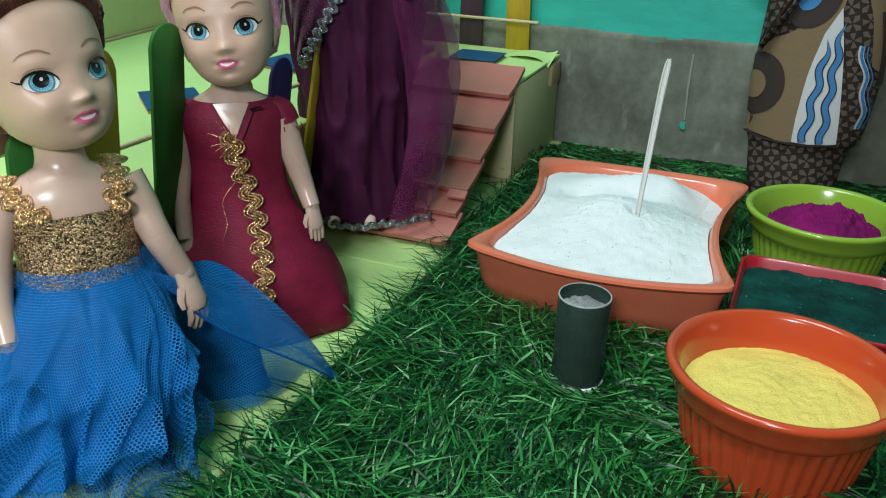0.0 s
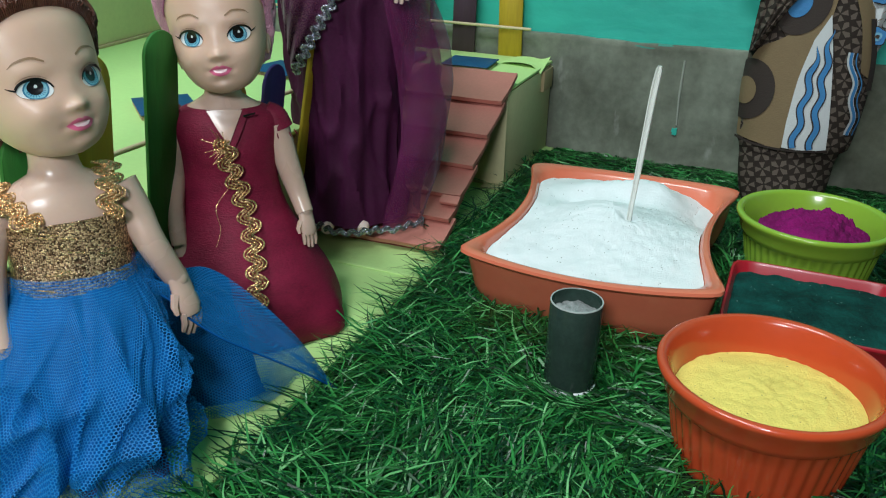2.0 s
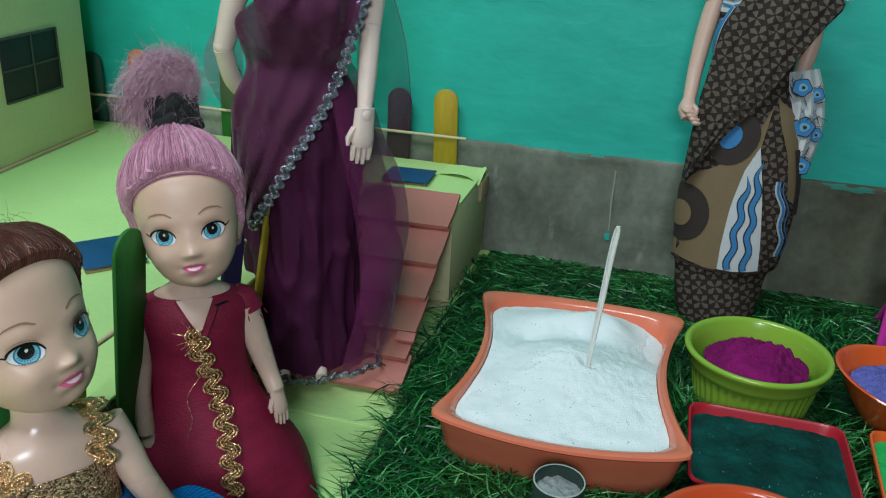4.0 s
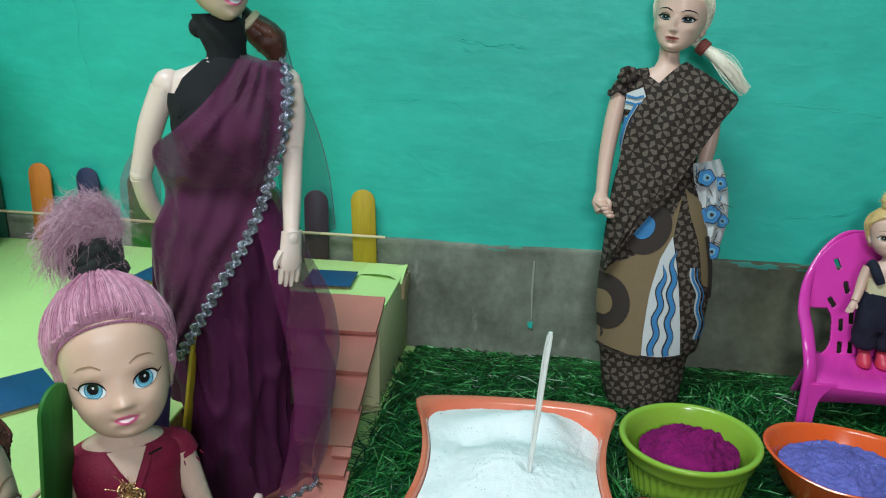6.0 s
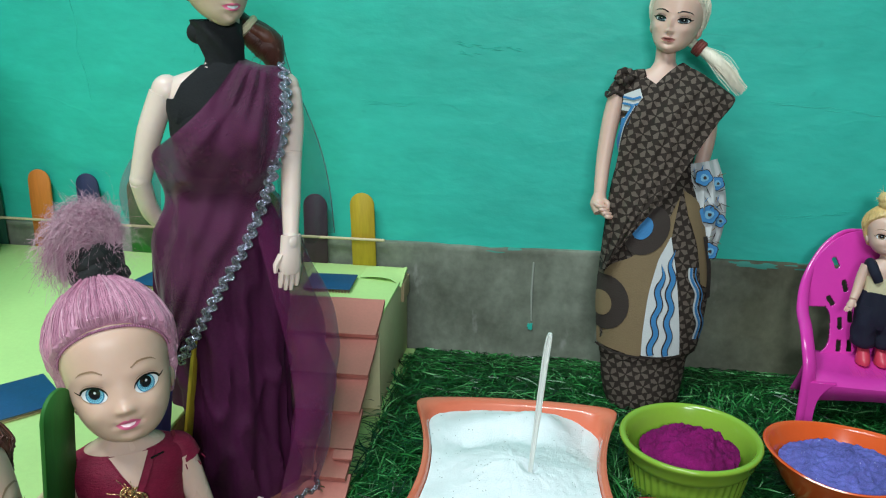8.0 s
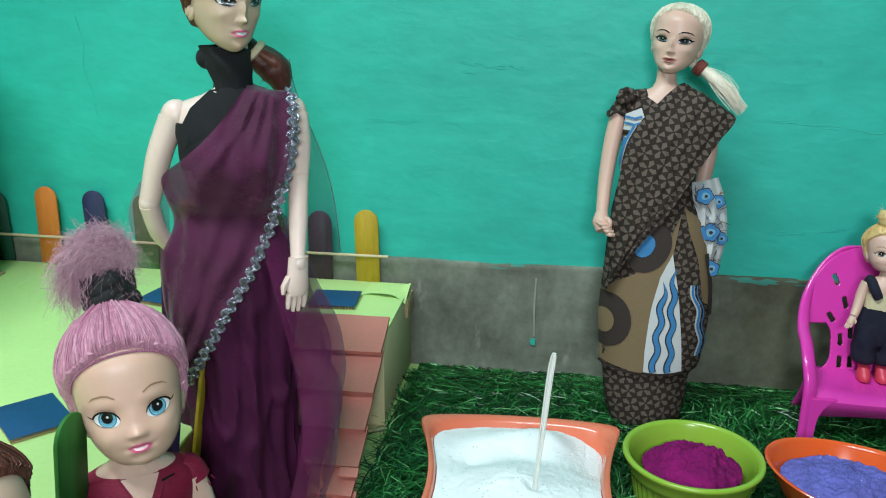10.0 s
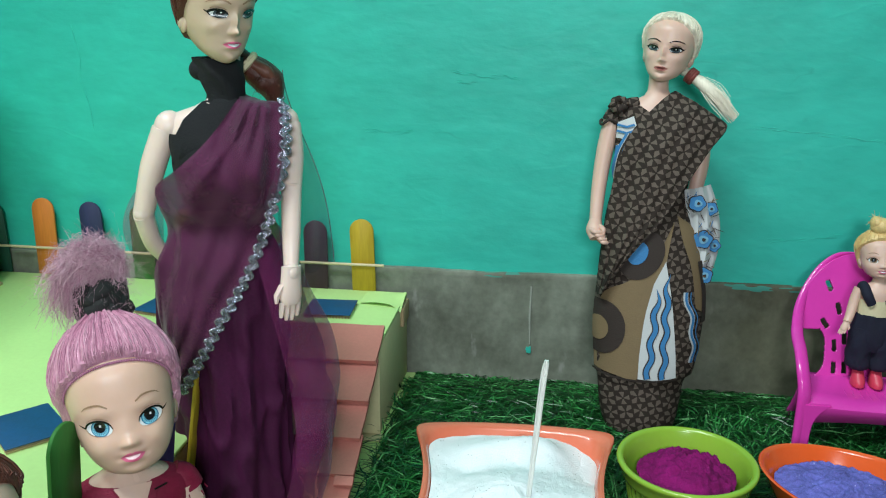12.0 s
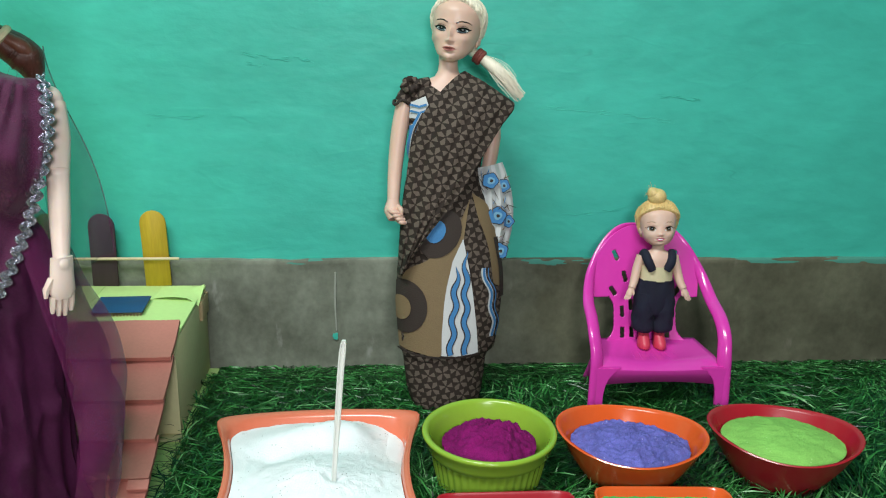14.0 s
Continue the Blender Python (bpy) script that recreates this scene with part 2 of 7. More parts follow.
STICK = {
    "green": material("stick_green", (0.028, 0.16, 0.022), 0.65, 0.22, 60, 260, 0.25, stretch=(2, 2, 0.25)),
    "yellow": material("stick_yellow", (0.48, 0.33, 0.018), 0.65, 0.18, 60, 260, 0.25, stretch=(2, 2, 0.25)),
    "blue": material("stick_blue", (0.012, 0.15, 0.27), 0.65, 0.2, 60, 260, 0.25, stretch=(2, 2, 0.25)),
    "purple": material("stick_purple", (0.045, 0.022, 0.19), 0.65, 0.2, 60, 260, 0.25, stretch=(2, 2, 0.25)),
    "orange": material("stick_orange", (0.66, 0.20, 0.03), 0.65, 0.15, 60, 260, 0.25, stretch=(2, 2, 0.25)),
    "teal": material("stick_teal", (0.012, 0.13, 0.17), 0.65, 0.2, 60, 260, 0.25, stretch=(2, 2, 0.25)),
    "navy": material("stick_navy", (0.022, 0.026, 0.085), 0.65, 0.2, 60, 260, 0.25, stretch=(2, 2, 0.25)),
    "dark": material("stick_dark", (0.065, 0.03, 0.055), 0.65, 0.2, 60, 260, 0.25, stretch=(2, 2, 0.25)),
    "deep_green": material("stick_deep_green", (0.010, 0.065, 0.045), 0.65, 0.2, 60, 260, 0.25, stretch=(2, 2, 0.25)),
}
BLACK = material("black_paper", (0.012, 0.013, 0.015), 0.6, 0.3, 40, 400, 0.1)
ROOM = material("room_paint", (0.20, 0.21, 0.20), 0.8, 0.05, 2, 60, 0.1)
TILES = material("floor_cement", (0.30, 0.30, 0.28), 0.7, 0.15, 6, 100, 0.2)


# ---- mesh helpers ----
def mesh_of(bm, name, mats, smooth=True):
    bmesh.ops.recalc_face_normals(bm, faces=bm.faces[:])
    me = bpy.data.meshes.new(name)
    bm.to_mesh(me)
    bm.free()
    for m in mats if isinstance(mats, (list, tuple)) else [mats]:
        me.materials.append(m)
    if smooth:
        me.polygons.foreach_set("use_smooth", [True] * len(me.polygons))
        me.set_sharp_from_angle(angle=radians(50))
    return me


def part(name, bm, mats, parent=None, label="", smooth=True):
    ob = new(name, mesh_of(bm, name, mats, smooth))
    ob.parent = parent
    return tagged(ob, label)


def thing(name, m, label, category, group="", kind=""):
    ob = new(name)
    ob.empty_display_size = 0.01
    ob.matrix_world = m
    return tagged(ob, label, category, group, kind)


def box(bm, lo, hi, bevel=0.0, m=None, mi=0):
    c = [(a + b) / 2 for a, b in zip(lo, hi)]
    s = [b - a for a, b in zip(lo, hi)]
    mat = Matrix.Translation(c) @ Matrix.Diagonal((*s, 1))
    r = bmesh.ops.create_cube(bm, size=1, matrix=(m or Matrix()) @ mat)
    vs = r["verts"]
    fs = list({f for v in vs for f in v.link_faces})
    for f in fs:
        f.material_index = mi
    if bevel:
        es = list({e for v in vs for e in v.link_edges})
        bmesh.ops.bevel(bm, geom=es, offset=bevel, segments=2, affect="EDGES", profile=0.5)
    return bm


def loft(bm, rings, mi=0, caps=(True, True), closed=True):
    rows = [[bm.verts.new(p) for p in ring] for ring in rings]
    n = len(rows[0])
    for a, b in zip(rows, rows[1:]):
        for i in range(n if closed else n - 1):
            j = (i + 1) % n
            f = bm.faces.new((a[i], a[j], b[j], b[i]))
            f.material_index = mi
    for row, cap in ((rows[0], caps[0]), (rows[-1], caps[1])):
        if cap and closed:
            f = bm.faces.new(row)
            f.material_index = mi
    return rows


def oval(c, rx, ry, n=24, power=2.0, turn=0.0):
    out = []
    for i in range(n):
        a = 2 * math.pi * i / n
        x, y = math.cos(a), math.sin(a)
        k = (abs(x) ** power + abs(y) ** power) ** (-1 / power)
        x, y = x * k * rx, y * k * ry
        out.append(Vector((c[0] + x * math.cos(turn) - y * math.sin(turn), c[1] + x * math.sin(turn) + y * math.cos(turn), c[2])))
    return out


def lathe(bm, profile, n=48, mi=0, c=(0, 0, 0), flute=None):
    rings = []
    for k, (r, z) in enumerate(profile):
        ring = []
        for i in range(n):
            a = 2 * math.pi * i / n
            rr = r + (flute(a, z) if flute and k < 9 else 0)
            ring.append(Vector((c[0] + rr * math.cos(a), c[1] + rr * math.sin(a), c[2] + z)))
        rings.append(ring)
    return loft(bm, rings, mi)


def spline(pts, steps):
    """A smooth line through the points."""
    pts = [Vector(p) for p in pts]
    ext = [2 * pts[0] - pts[1]] + pts + [2 * pts[-1] - pts[-2]]
    out = []
    for i in range(len(pts) - 1):
        p0, p1, p2, p3 = ext[i : i + 4]
        for s in range(steps):
            t = s / steps
            out.append(0.5 * (2 * p1 + (p2 - p0) * t + (2 * p0 - 5 * p1 + 4 * p2 - p3) * t * t + (3 * p1 - p0 - 3 * p2 + p3) * t**3))
    return out + [pts[-1]]


def sweep(bm, path, radii, n=8, mi=0, flat=1.0, side=None, caps=(True, True)):
    """A tube along a path; flat squeezes it across the side vector."""
    path = [Vector(p) for p in path]
    rings, last = [], None
    for i, p in enumerate(path):
        t = (path[min(i + 1, len(path) - 1)] - path[max(i - 1, 0)]).normalized()
        ref = Vector(side) if side else (last or (Vector((0, 0, 1)) if abs(t.z) < 0.9 else Vector((1, 0, 0))))
        u = (ref - t * ref.dot(t)).normalized()
        last = u
        v = t.cross(u)
        r = radii[i] if isinstance(radii, (list, tuple)) else radii
        rings.append([p + u * (math.cos(2 * math.pi * k / n) * r) + v * (math.sin(2 * math.pi * k / n) * r * flat) for k in range(n)])
    return loft(bm, rings, mi, caps)


def lerp_radii(rs, n):
    return [float(v) for v in np.interp(np.linspace(0, 1, n), np.linspace(0, 1, len(rs)), rs)]


# ---- the room ----
def slab(name, lo, hi, mat, label, category):
    bm = bmesh.new()
    box(bm, lo, hi)
    return tagged(part(name, bm, mat, None, "", False), label, category, kind="structure")


slab("floor", (-1.8, -2.6, -0.10), (1.8, 0.0, -0.012), TILES, "plain grey cement room floor", "floor")
slab("wall_south", (-1.8, -2.7, -0.10), (1.8, -2.6, 2.5), ROOM, "plain pale painted room wall", "wall")
slab("wall_west", (-1.9, -2.7, -0.10), (-1.8, 0.12, 2.5), ROOM, "plain pale painted side wall", "wall")
slab("wall_east", (1.8, -2.7, -0.10), (1.9, 0.12, 2.5), ROOM, "plain pale painted side wall", "wall")
slab("ceiling", (-1.9, -2.7, 2.5), (1.9, 0.12, 2.6), ROOM, "plain pale ceiling", "ceiling")
slab("wall_north", (-1.8, 0.003, -0.10), (1.8, 0.12, 2.5), TEAL, "teal green painted plaster wall with scars and stains", "wall")


def dado():
    bm = bmesh.new()
    n, rows = 220, []
    for i in range(n + 1):
        x = -1.0 + 2.0 * i / n
        top = 0.0848 + 0.0012 * noise.noise((x * 14, 0, 0)) + 0.0007 * noise.noise((x * 70, 3, 0))
        out = 0.0012 * noise.noise((x * 40, 9, 0))
        rows.append([(x, -0.0005, -0.05), (x, -0.0005, top - 0.004), (x, -0.0011 + 0.5 * out, top - 0.001), (x, -0.0006, top), (x, 0.006, top + 0.0004)])
    loft(bm, rows, 0, (False, False), False)
    return tagged(part("baseboard", bm, CEMENT), "bare grey cement strip along the wall foot", "wall base", kind="structure")


dado()


def wall_marks():
    rng = random.Random(5)
    for x, z, s, mat, name in ((-0.2337, 0.2072, 0.0065, WHITEPL, "paint_chip"), (-0.245, 0.2035, 0.003, WHITEPL, "paint_chip"), (0.0, 0.0235, 0.0026, TEAL, "paint_spot")):
        bm = bmesh.new()
        ring = []
        for i in range(14):
            a = 2 * math.pi * i / 14
            r = s * (0.55 + 0.6 * rng.random())
            ring.append(bm.verts.new((x + r * math.cos(a), 0.0022 if z > 0.085 else -0.0016, z + r * math.sin(a))))
        f = bm.faces.new(ring)
        ext = bmesh.ops.extrude_face_region(bm, geom=[f])
        for g in ext["geom"]:
            if isinstance(g, bmesh.types.BMVert):
                g.co.y += 0.003
        part(name, bm, mat, bpy.data.objects["wall_north" if z > 0.085 else "baseboard"], "bare white plaster chip" if z > 0.085 else "drip of teal paint")
    bm = bmesh.new()
    sweep(bm, [(0.0005, -0.0006, 0.075), (0.0, -0.0008, 0.05), (0.0008, -0.0008, 0.028)], [0.0008, 0.0010, 0.0006], 6)
    part("plaster_run", bm, material("pale_plaster", (0.33, 0.36, 0.31), 0.85, 0.15, 60, 300, 0.3), bpy.data.objects["baseboard"])


wall_marks()


def wall_cracks():
    rng = random.Random(8)
    groove = material("crack_shadow", (0.045, 0.455, 0.362), 0.8, 0.2, 60, 300, 0)
    ridge = material("raised_paint", (0.085, 0.58, 0.47), 0.6, 0.1, 60, 300, 0)
    for pts, r in (((-0.352, 0.262), (-0.347, 0.240), (-0.349, 0.222), (-0.344, 0.205), (-0.342, 0.185)), 0.00035), (((-0.062, 0.2335), (-0.048, 0.2315), (-0.036, 0.2300), (-0.022, 0.2305), (-0.012, 0.2280)), 0.0005), \
            (((0.150, 0.1985), (0.185, 0.1965), (0.220, 0.1930), (0.250, 0.1890)), 0.00035), (((0.165, 0.1180), (0.190, 0.1190), (0.208, 0.1220), (0.222, 0.1240)), 0.0004), \
            (((-0.060, 0.2270), (-0.050, 0.2255), (-0.044, 0.2262)), 0.0004), (((0.235, 0.2080), (0.252, 0.2072), (0.268, 0.2050)), 0.0005), (((-0.262, 0.2390), (-0.255, 0.2300), (-0.257, 0.2180)), 0.0003), (((-0.130, 0.1900), (-0.108, 0.1885), (-0.090, 0.1896)), 0.0003):
        path = spline([(x, 0.0029, z) for x, z in pts], 10)
        bm, k = bmesh.new(), 0
        for shift in (0.0, 0.0011, -0.0009):
            k = rng.randrange(0, 4)
            while k < len(path) - 3:
                n = rng.randrange(3, 9 if shift else 16)
                dash = [p + Vector((0, 0, shift + rng.uniform(-0.0004, 0.0004))) for p in path[k : k + n]]
                if len(dash) > 2:
                    sweep(bm, dash, [r * 0.5 * math.sin(math.pi * (i + 0.5) / len(dash)) for i in range(len(dash))], 5)
                k += n + rng.randrange(1, 7 if shift else 3)
        part("crack", bm, ridge if pts[0][0] == 0.150 else groove, bpy.data.objects["wall_north"])


wall_cracks()


# ---- ground of the set ----
def lime_board():
    bm = bmesh.new()
    box(bm, (-0.75, -0.80, -0.006), (-0.088, -0.005, 0.0), 0.0006)
    ob = part("base_board", bm, LIME, None)
    tagged(ob, "lime green paper covered board lying on the floor", "board")
    bm = bmesh.new()
    box(bm, (-0.75, -0.262, 0.0), (-0.0885, -0.2585, 0.0007), 0.0003)
    part("paper_seam", bm, LIME, ob)


lime_board()


def grass():
    rng = np.random.default_rng(7)
    bm = bmesh.new()
    box(bm, (-0.087, -0.62, -0.008), (0.62, -0.0015, -0.003))
    mat_ob = part("turf_mat", bm, material("turf_backing", (0.003, 0.012, 0.004), 0.9, 0.3, 40, 300, 0.3), None, "", False)
    tagged(mat_ob, "dark backing sheet of artificial grass on the floor", "grass mat")
    spots = []
    for x0, x1, y0, y1, per in ((-0.0925, -0.085, -0.232, -0.002, 400000), (0.26, 0.62, -0.62, -0.36, 90000), (-0.085, 0.26, -0.50, -0.10, 430000), (-0.085, 0.26, -0.10, 0.0, 330000), (0.26, 0.62, -0.36, 0.0, 230000), (-0.088, 0.26, -0.62, -0.50, 150000)):
        n = int((x1 - x0) * (y1 - y0) * per)
        spots.append(np.column_stack([rng.uniform(x0, x1, n), rng.uniform(y0, y1, n)]))
    p = np.concatenate(spots)
    # no blades under the bowls and dishes that press the turf flat
    for cx, cy, rx, ry in ((0.0962, -0.1735, 0.030, 0.030), (0.0848, -0.3460, 0.037, 0.041), (0.179, -0.1765, 0.036, 0.028), (0.270, -0.1785, 0.036, 0.028), (0.0005, -0.2215, 0.054, 0.064), (0.0985, -0.2535, 0.038, 0.035), (0.1815, -0.252, 0.038, 0.035), (0.0088, -0.3262, 0.0125, 0.0125)):
        p = p[((p[:, 0] - cx) / rx) ** 4 + ((p[:, 1] - cy) / ry) ** 4 > 1]
    n = len(p)
    patch = np.array([noise.noise((a * 26, b * 26, 0)) for a, b in p])
    # blades lie in loose swathes, either way along them
    comb = np.array([noise.noise((a * 11, b * 11, 7)) for a, b in p])
    turn = 0.5 + 2.6 * comb + rng.normal(0.0, 0.62, n) + np.pi * (rng.random(n) < 0.45)
    lean = rng.uniform(0.90, 1.45, n)
    length = rng.uniform(0.013, 0.036, n) * (1 + 0.25 * patch)
    width = rng.uniform(0.00028, 0.00066, n)
    bend = rng.normal(0.0, 0.36, n)
    droop = rng.uniform(-0.25, 0.55, n)
    # along the edge of the mat most blades lie inwards
    edge = (p[:, 0] < -0.070) & (np.cos(turn) < 0) & (rng.random(n) < 0.75)
    turn[edge] = np.pi - turn[edge]
    flip = p[:, 1] + np.sin(turn) * length > -0.004
    turn[flip] = -np.abs(np.arctan2(np.sin(turn[flip]), np.cos(turn[flip])))
    rows, at = [], np.column_stack([p, rng.uniform(-0.004, 0.0045, n)])
    for k in range(4):
        d = np.column_stack([np.cos(turn), np.sin(turn)])
        side = np.column_stack([-d[:, 1], d[:, 0], np.zeros(n)]) * (width * (1.0, 0.95, 0.7, 0.0)[k])[:, None]
        rows += [at - side, at + side] if k < 3 else [at]
        step = length / 3
        at = at + np.column_stack([d * (step * np.sin(lean))[:, None], step * np.cos(lean)])
        turn, lean = turn + bend * 0.7, np.clip(lean + droop * 0.6, 0.2, 1.75)
    verts = np.stack(rows, 1).reshape(-1, 3)
    verts[:, 2] = np.clip(verts[:, 2], -0.0035, 0.0120 - 0.0030 * np.clip((verts[:, 1] + 0.16) / 0.10, 0, 1) - 0.0105 * np.clip((verts[:, 1] + 0.055) / 0.045, 0, 1) - 0.0080 * np.clip(1.7 - np.hypot(verts[:, 0] - 0.0088, verts[:, 1] + 0.332) / 0.016, 0, 1) - 0.0070 * np.clip(2.4 - np.hypot(verts[:, 0] - 0.0848, verts[:, 1] + 0.346) / 0.034, 0, 1) + 0.0012 * np.sin(verts[:, 0] * 900 + verts[:, 1] * 700))
    k = np.arange(n) * 7
    quads = np.concatenate([np.column_stack([k, k + 1, k + 3, k + 2]), np.column_stack([k + 2, k + 3, k + 5, k + 4])])
    tris = np.column_stack([k + 4, k + 5, k + 6])
    me = bpy.data.meshes.new("grass")
    me.from_pydata(verts.tolist(), [], quads.tolist() + tris.tolist())
    me.materials.append(GRASS)
    tagged(new("grass", me), "dense dark green artificial grass blades on a mat", "grass", kind="stuff")


grass()


# ---- platform, ramp, fences, house ----
def flutes(bm, a, b, amp=0.0011, wave=0.0042):
    """The wavy core of corrugated board along an edge from a to b."""
    a, b = Vector(a), Vector(b)
    n = int((b - a).length / wave * 6)
    path = [a.lerp(b, i / n) + Vector((0, 0, amp * math.sin(i / 6 * 2 * math.pi))) for i in range(n + 1)]
    sweep(bm, path, 0.00032, 4)


def platform():
    top = thing("platform", Matrix(), "lime paper topped cardboard platform standing on the board", "platform")
    bm = bmesh.new()
    box(bm, (-0.72, -0.70, 0.0), (-0.1675, -0.004, 0.0618))
    box(bm, (-0.1675, -0.098, 0.0), (-0.0965, -0.004, 0.0618))
    part("body", bm, CARD, top, "plain brown cardboard sides", False)
    bm = bmesh.new()
    box(bm, (-0.72, -0.70, 0.0640), (-0.1665, -0.0042, 0.0662), 0.0005)
    box(bm, (-0.1664, -0.1010, 0.0640), (-0.0945, -0.0042, 0.0662), 0.0005)
    part("top_sheet", bm, LIME, top, "lime chart paper top")
    bm = bmesh.new()
    flutes(bm, (-0.1672, -0.70, 0.0630), (-0.1672, -0.098, 0.0630))
    flutes(bm, (-0.0955, -0.098, 0.0635), (-0.0955, -0.006, 0.0635))
    part("corrugated_edge", bm, CARD, top)
    bm = bmesh.new()
    box(bm, (-0.0962, -0.1065, 0.0), (-0.0949, -0.004, 0.0630), 0.0004)
    part("side_panel", bm, CREAM, top, "cream paper side")
    bm = bmesh.new()
    box(bm, (-0.1660, -0.1085, 0.0), (-0.0942, -0.1070, 0.0560), 0.0004)
    part("front_panel", bm, CREAM, top, "cream card front")
    bm = bmesh.new()
    box(bm, (-0.1070, -0.1180, 0.0006), (-0.0930, -0.1088, 0.0018), 0.0004)
    part("card_lip", bm, CREAM, top)
    bm = bmesh.new()
    box(bm, (-0.0952, -0.030, 0.0480), (-0.0926, -0.008, 0.0628), 0.0003)
    part("card_tab", bm, CARD, top, "brown card tab folded down")
    # the flap of paper at the back corner
    bm = bmesh.new()
    rows = []
    for i in range(9):
        u = i / 8
        rows.append([Vector((-0.125 + 0.032 * u, -0.034 + 0.012 * v - 0.006 * u, 0.0668 + 0.0022 * math.sin(3 * u) - 0.004 * max(0, u - 0.8) * 5 * (1 - v))) for v in np.linspace(0, 2, 6)])
    loft(bm, rows, 0, (False, False), False)
    part("paper_flap", bm, LIME, top)
    return top


platform()


def ramp():
    base = thing("ramp", pose(-0.130, -0.0935, 0.0735, 0, 0, 1.5), "pink card stepped ramp leaning on the platform landing", "ramp")
    slope = math.atan2(0.0715, 0.136)
    down = Vector((0, -math.cos(slope), -math.sin(slope)))
    up = Vector((0, -math.sin(slope), math.cos(slope)))
    at, rng = 0.0, random.Random(3)
    for k, step in enumerate((0.0345, 0.031, 0.0265, 0.0245, 0.0185, 0.0215)):
        bm = bmesh.new()
        w = 0.0365 + rng.uniform(-0.0008, 0.0008)
        dx = rng.uniform(-0.001, 0.001)
        over = 0.006
        n = 7
        rows = []
        for i in range(n):
            u = i / (n - 1)
            s = at - over * (1 - u) * (k > 0) + step * u if k else step * u
            lift = 0.0004 + 0.0054 * u - 0.0012 * math.sin(math.pi * u)
            row = []
            for j in range(9):
                x = -w + 2 * w * j / 8 + dx
                wob = 0.0005 * noise.noise((x * 60, at * 100 + u * 3, k))
                row.append(down * s + up * (lift + wob) + Vector((x, 0, 0)))
            rows.append(row)
        under = [[v - up * 0.0030 for v in r] for r in rows]
        full = [r + list(reversed(q)) for r, q in zip(rows, under)]
        loft(bm, full, 0, (True, True), True)
        part("step_sheet", bm, PINK, base, "", True)
        at += step
    bm = bmesh.new()
    q = down * (at - 0.036) + up * 0.0052
    box(bm, (0.026, -0.003, -0.0012), (0.0372, 0.003, 0.0012), 0.0004, Matrix.Translation(q) @ Matrix.Rotation(slope, 4, "X"))
    part("card_tab", bm, PINK, base)
    bm = bmesh.new()
    a, b = down * 0.004 - up * 0.0026, down * (at - 0.002) - up * 0.0022
    ring = lambda x: [Vector((x, a.y, a.z)), Vector((x, b.y, b.z)), Vector((x, b.y, b.z)) - up * 0.0022, Vector((x, a.y, a.z)) - up * 0.0022]
    loft(bm, [ring(-0.0345), ring(0.0345)], 0)
    part("board", bm, DARKPINK, base, "darker pink card under the steps", False)
    return base


ramp()


def craft_stick(colour, length):
    bm = bmesh.new()
    w, th = 0.0092, 0.00085
    outline = []
    for i in range(13):
        a = math.pi * i / 12
        outline.append((w * math.cos(a), length - w + w * math.sin(a)))
    outline += [(-w, 0.0), (w, 0.0)]
    front = [bm.verts.new((x, -th, z)) for x, z in outline]
    back = [bm.verts.new((x, th, z)) for x, z in outline]
    bm.faces.new(front)
    bm.faces.new(list(reversed(back)))
    for i in range(len(front)):
        j = (i + 1) % len(front)
        bm.faces.new((front[i], back[i], back[j], front[j]))
    bmesh.ops.bevel(bm, geom=bm.edges[:], offset=0.0003, segments=1, affect="EDGES")
    ob = part("fence_slat", bm, STICK[colour])
    return ob


def fence_side():
    f = thing("fence", pose(-0.1645, -0.11, 0.0), "fence of coloured craft sticks along the platform side", "fence", "craft stick fences")
    rows = (("teal", -0.119, 0.056, 0.079, 4, 0), ("purple", -0.147, 0.056, 0.073, 4, 1), ("green", -0.1765, 0.0385, 0.081, 5, 0), ("blue", -0.2105, 0.0410, 0.083, 6, -1),
            ("yellow", -0.2470, 0.040, 0.088, 5, 1), ("purple", -0.283, 0.040, 0.068, 4, 0), ("orange", -0.316, 0.040, 0.066, 4, 0), ("green", -0.3600, 0.042, 0.0930, 2, -1),
            ("yellow", -0.3985, 0.042, 0.090, 2, -1), ("green", -0.4300, 0.042, 0.071, 2, -1))
    for colour, y, z, length, lean, roll in rows:
        ob = craft_stick(colour, length)
        ob.parent = f
        ob.matrix_basis = Matrix.Translation((0.0, y + 0.11, z)) @ Matrix.Rotation(radians(90 + 2 * roll), 4, "Z") @ Matrix.Rotation(radians(lean * 1.5), 4, "X") @ Matrix.Rotation(radians(4 + roll), 4, "Y")
        tagged(ob, colour + " painted craft stick")
    bm = bmesh.new()
    sweep(bm, [(-0.0085, 0.01, 0.0800), (-0.0085, -0.15, 0.0850), (-0.0085, -0.39, 0.0900)], 0.0012, 8)
    part("rail", bm, SKEWER, f, "thin bamboo skewer")


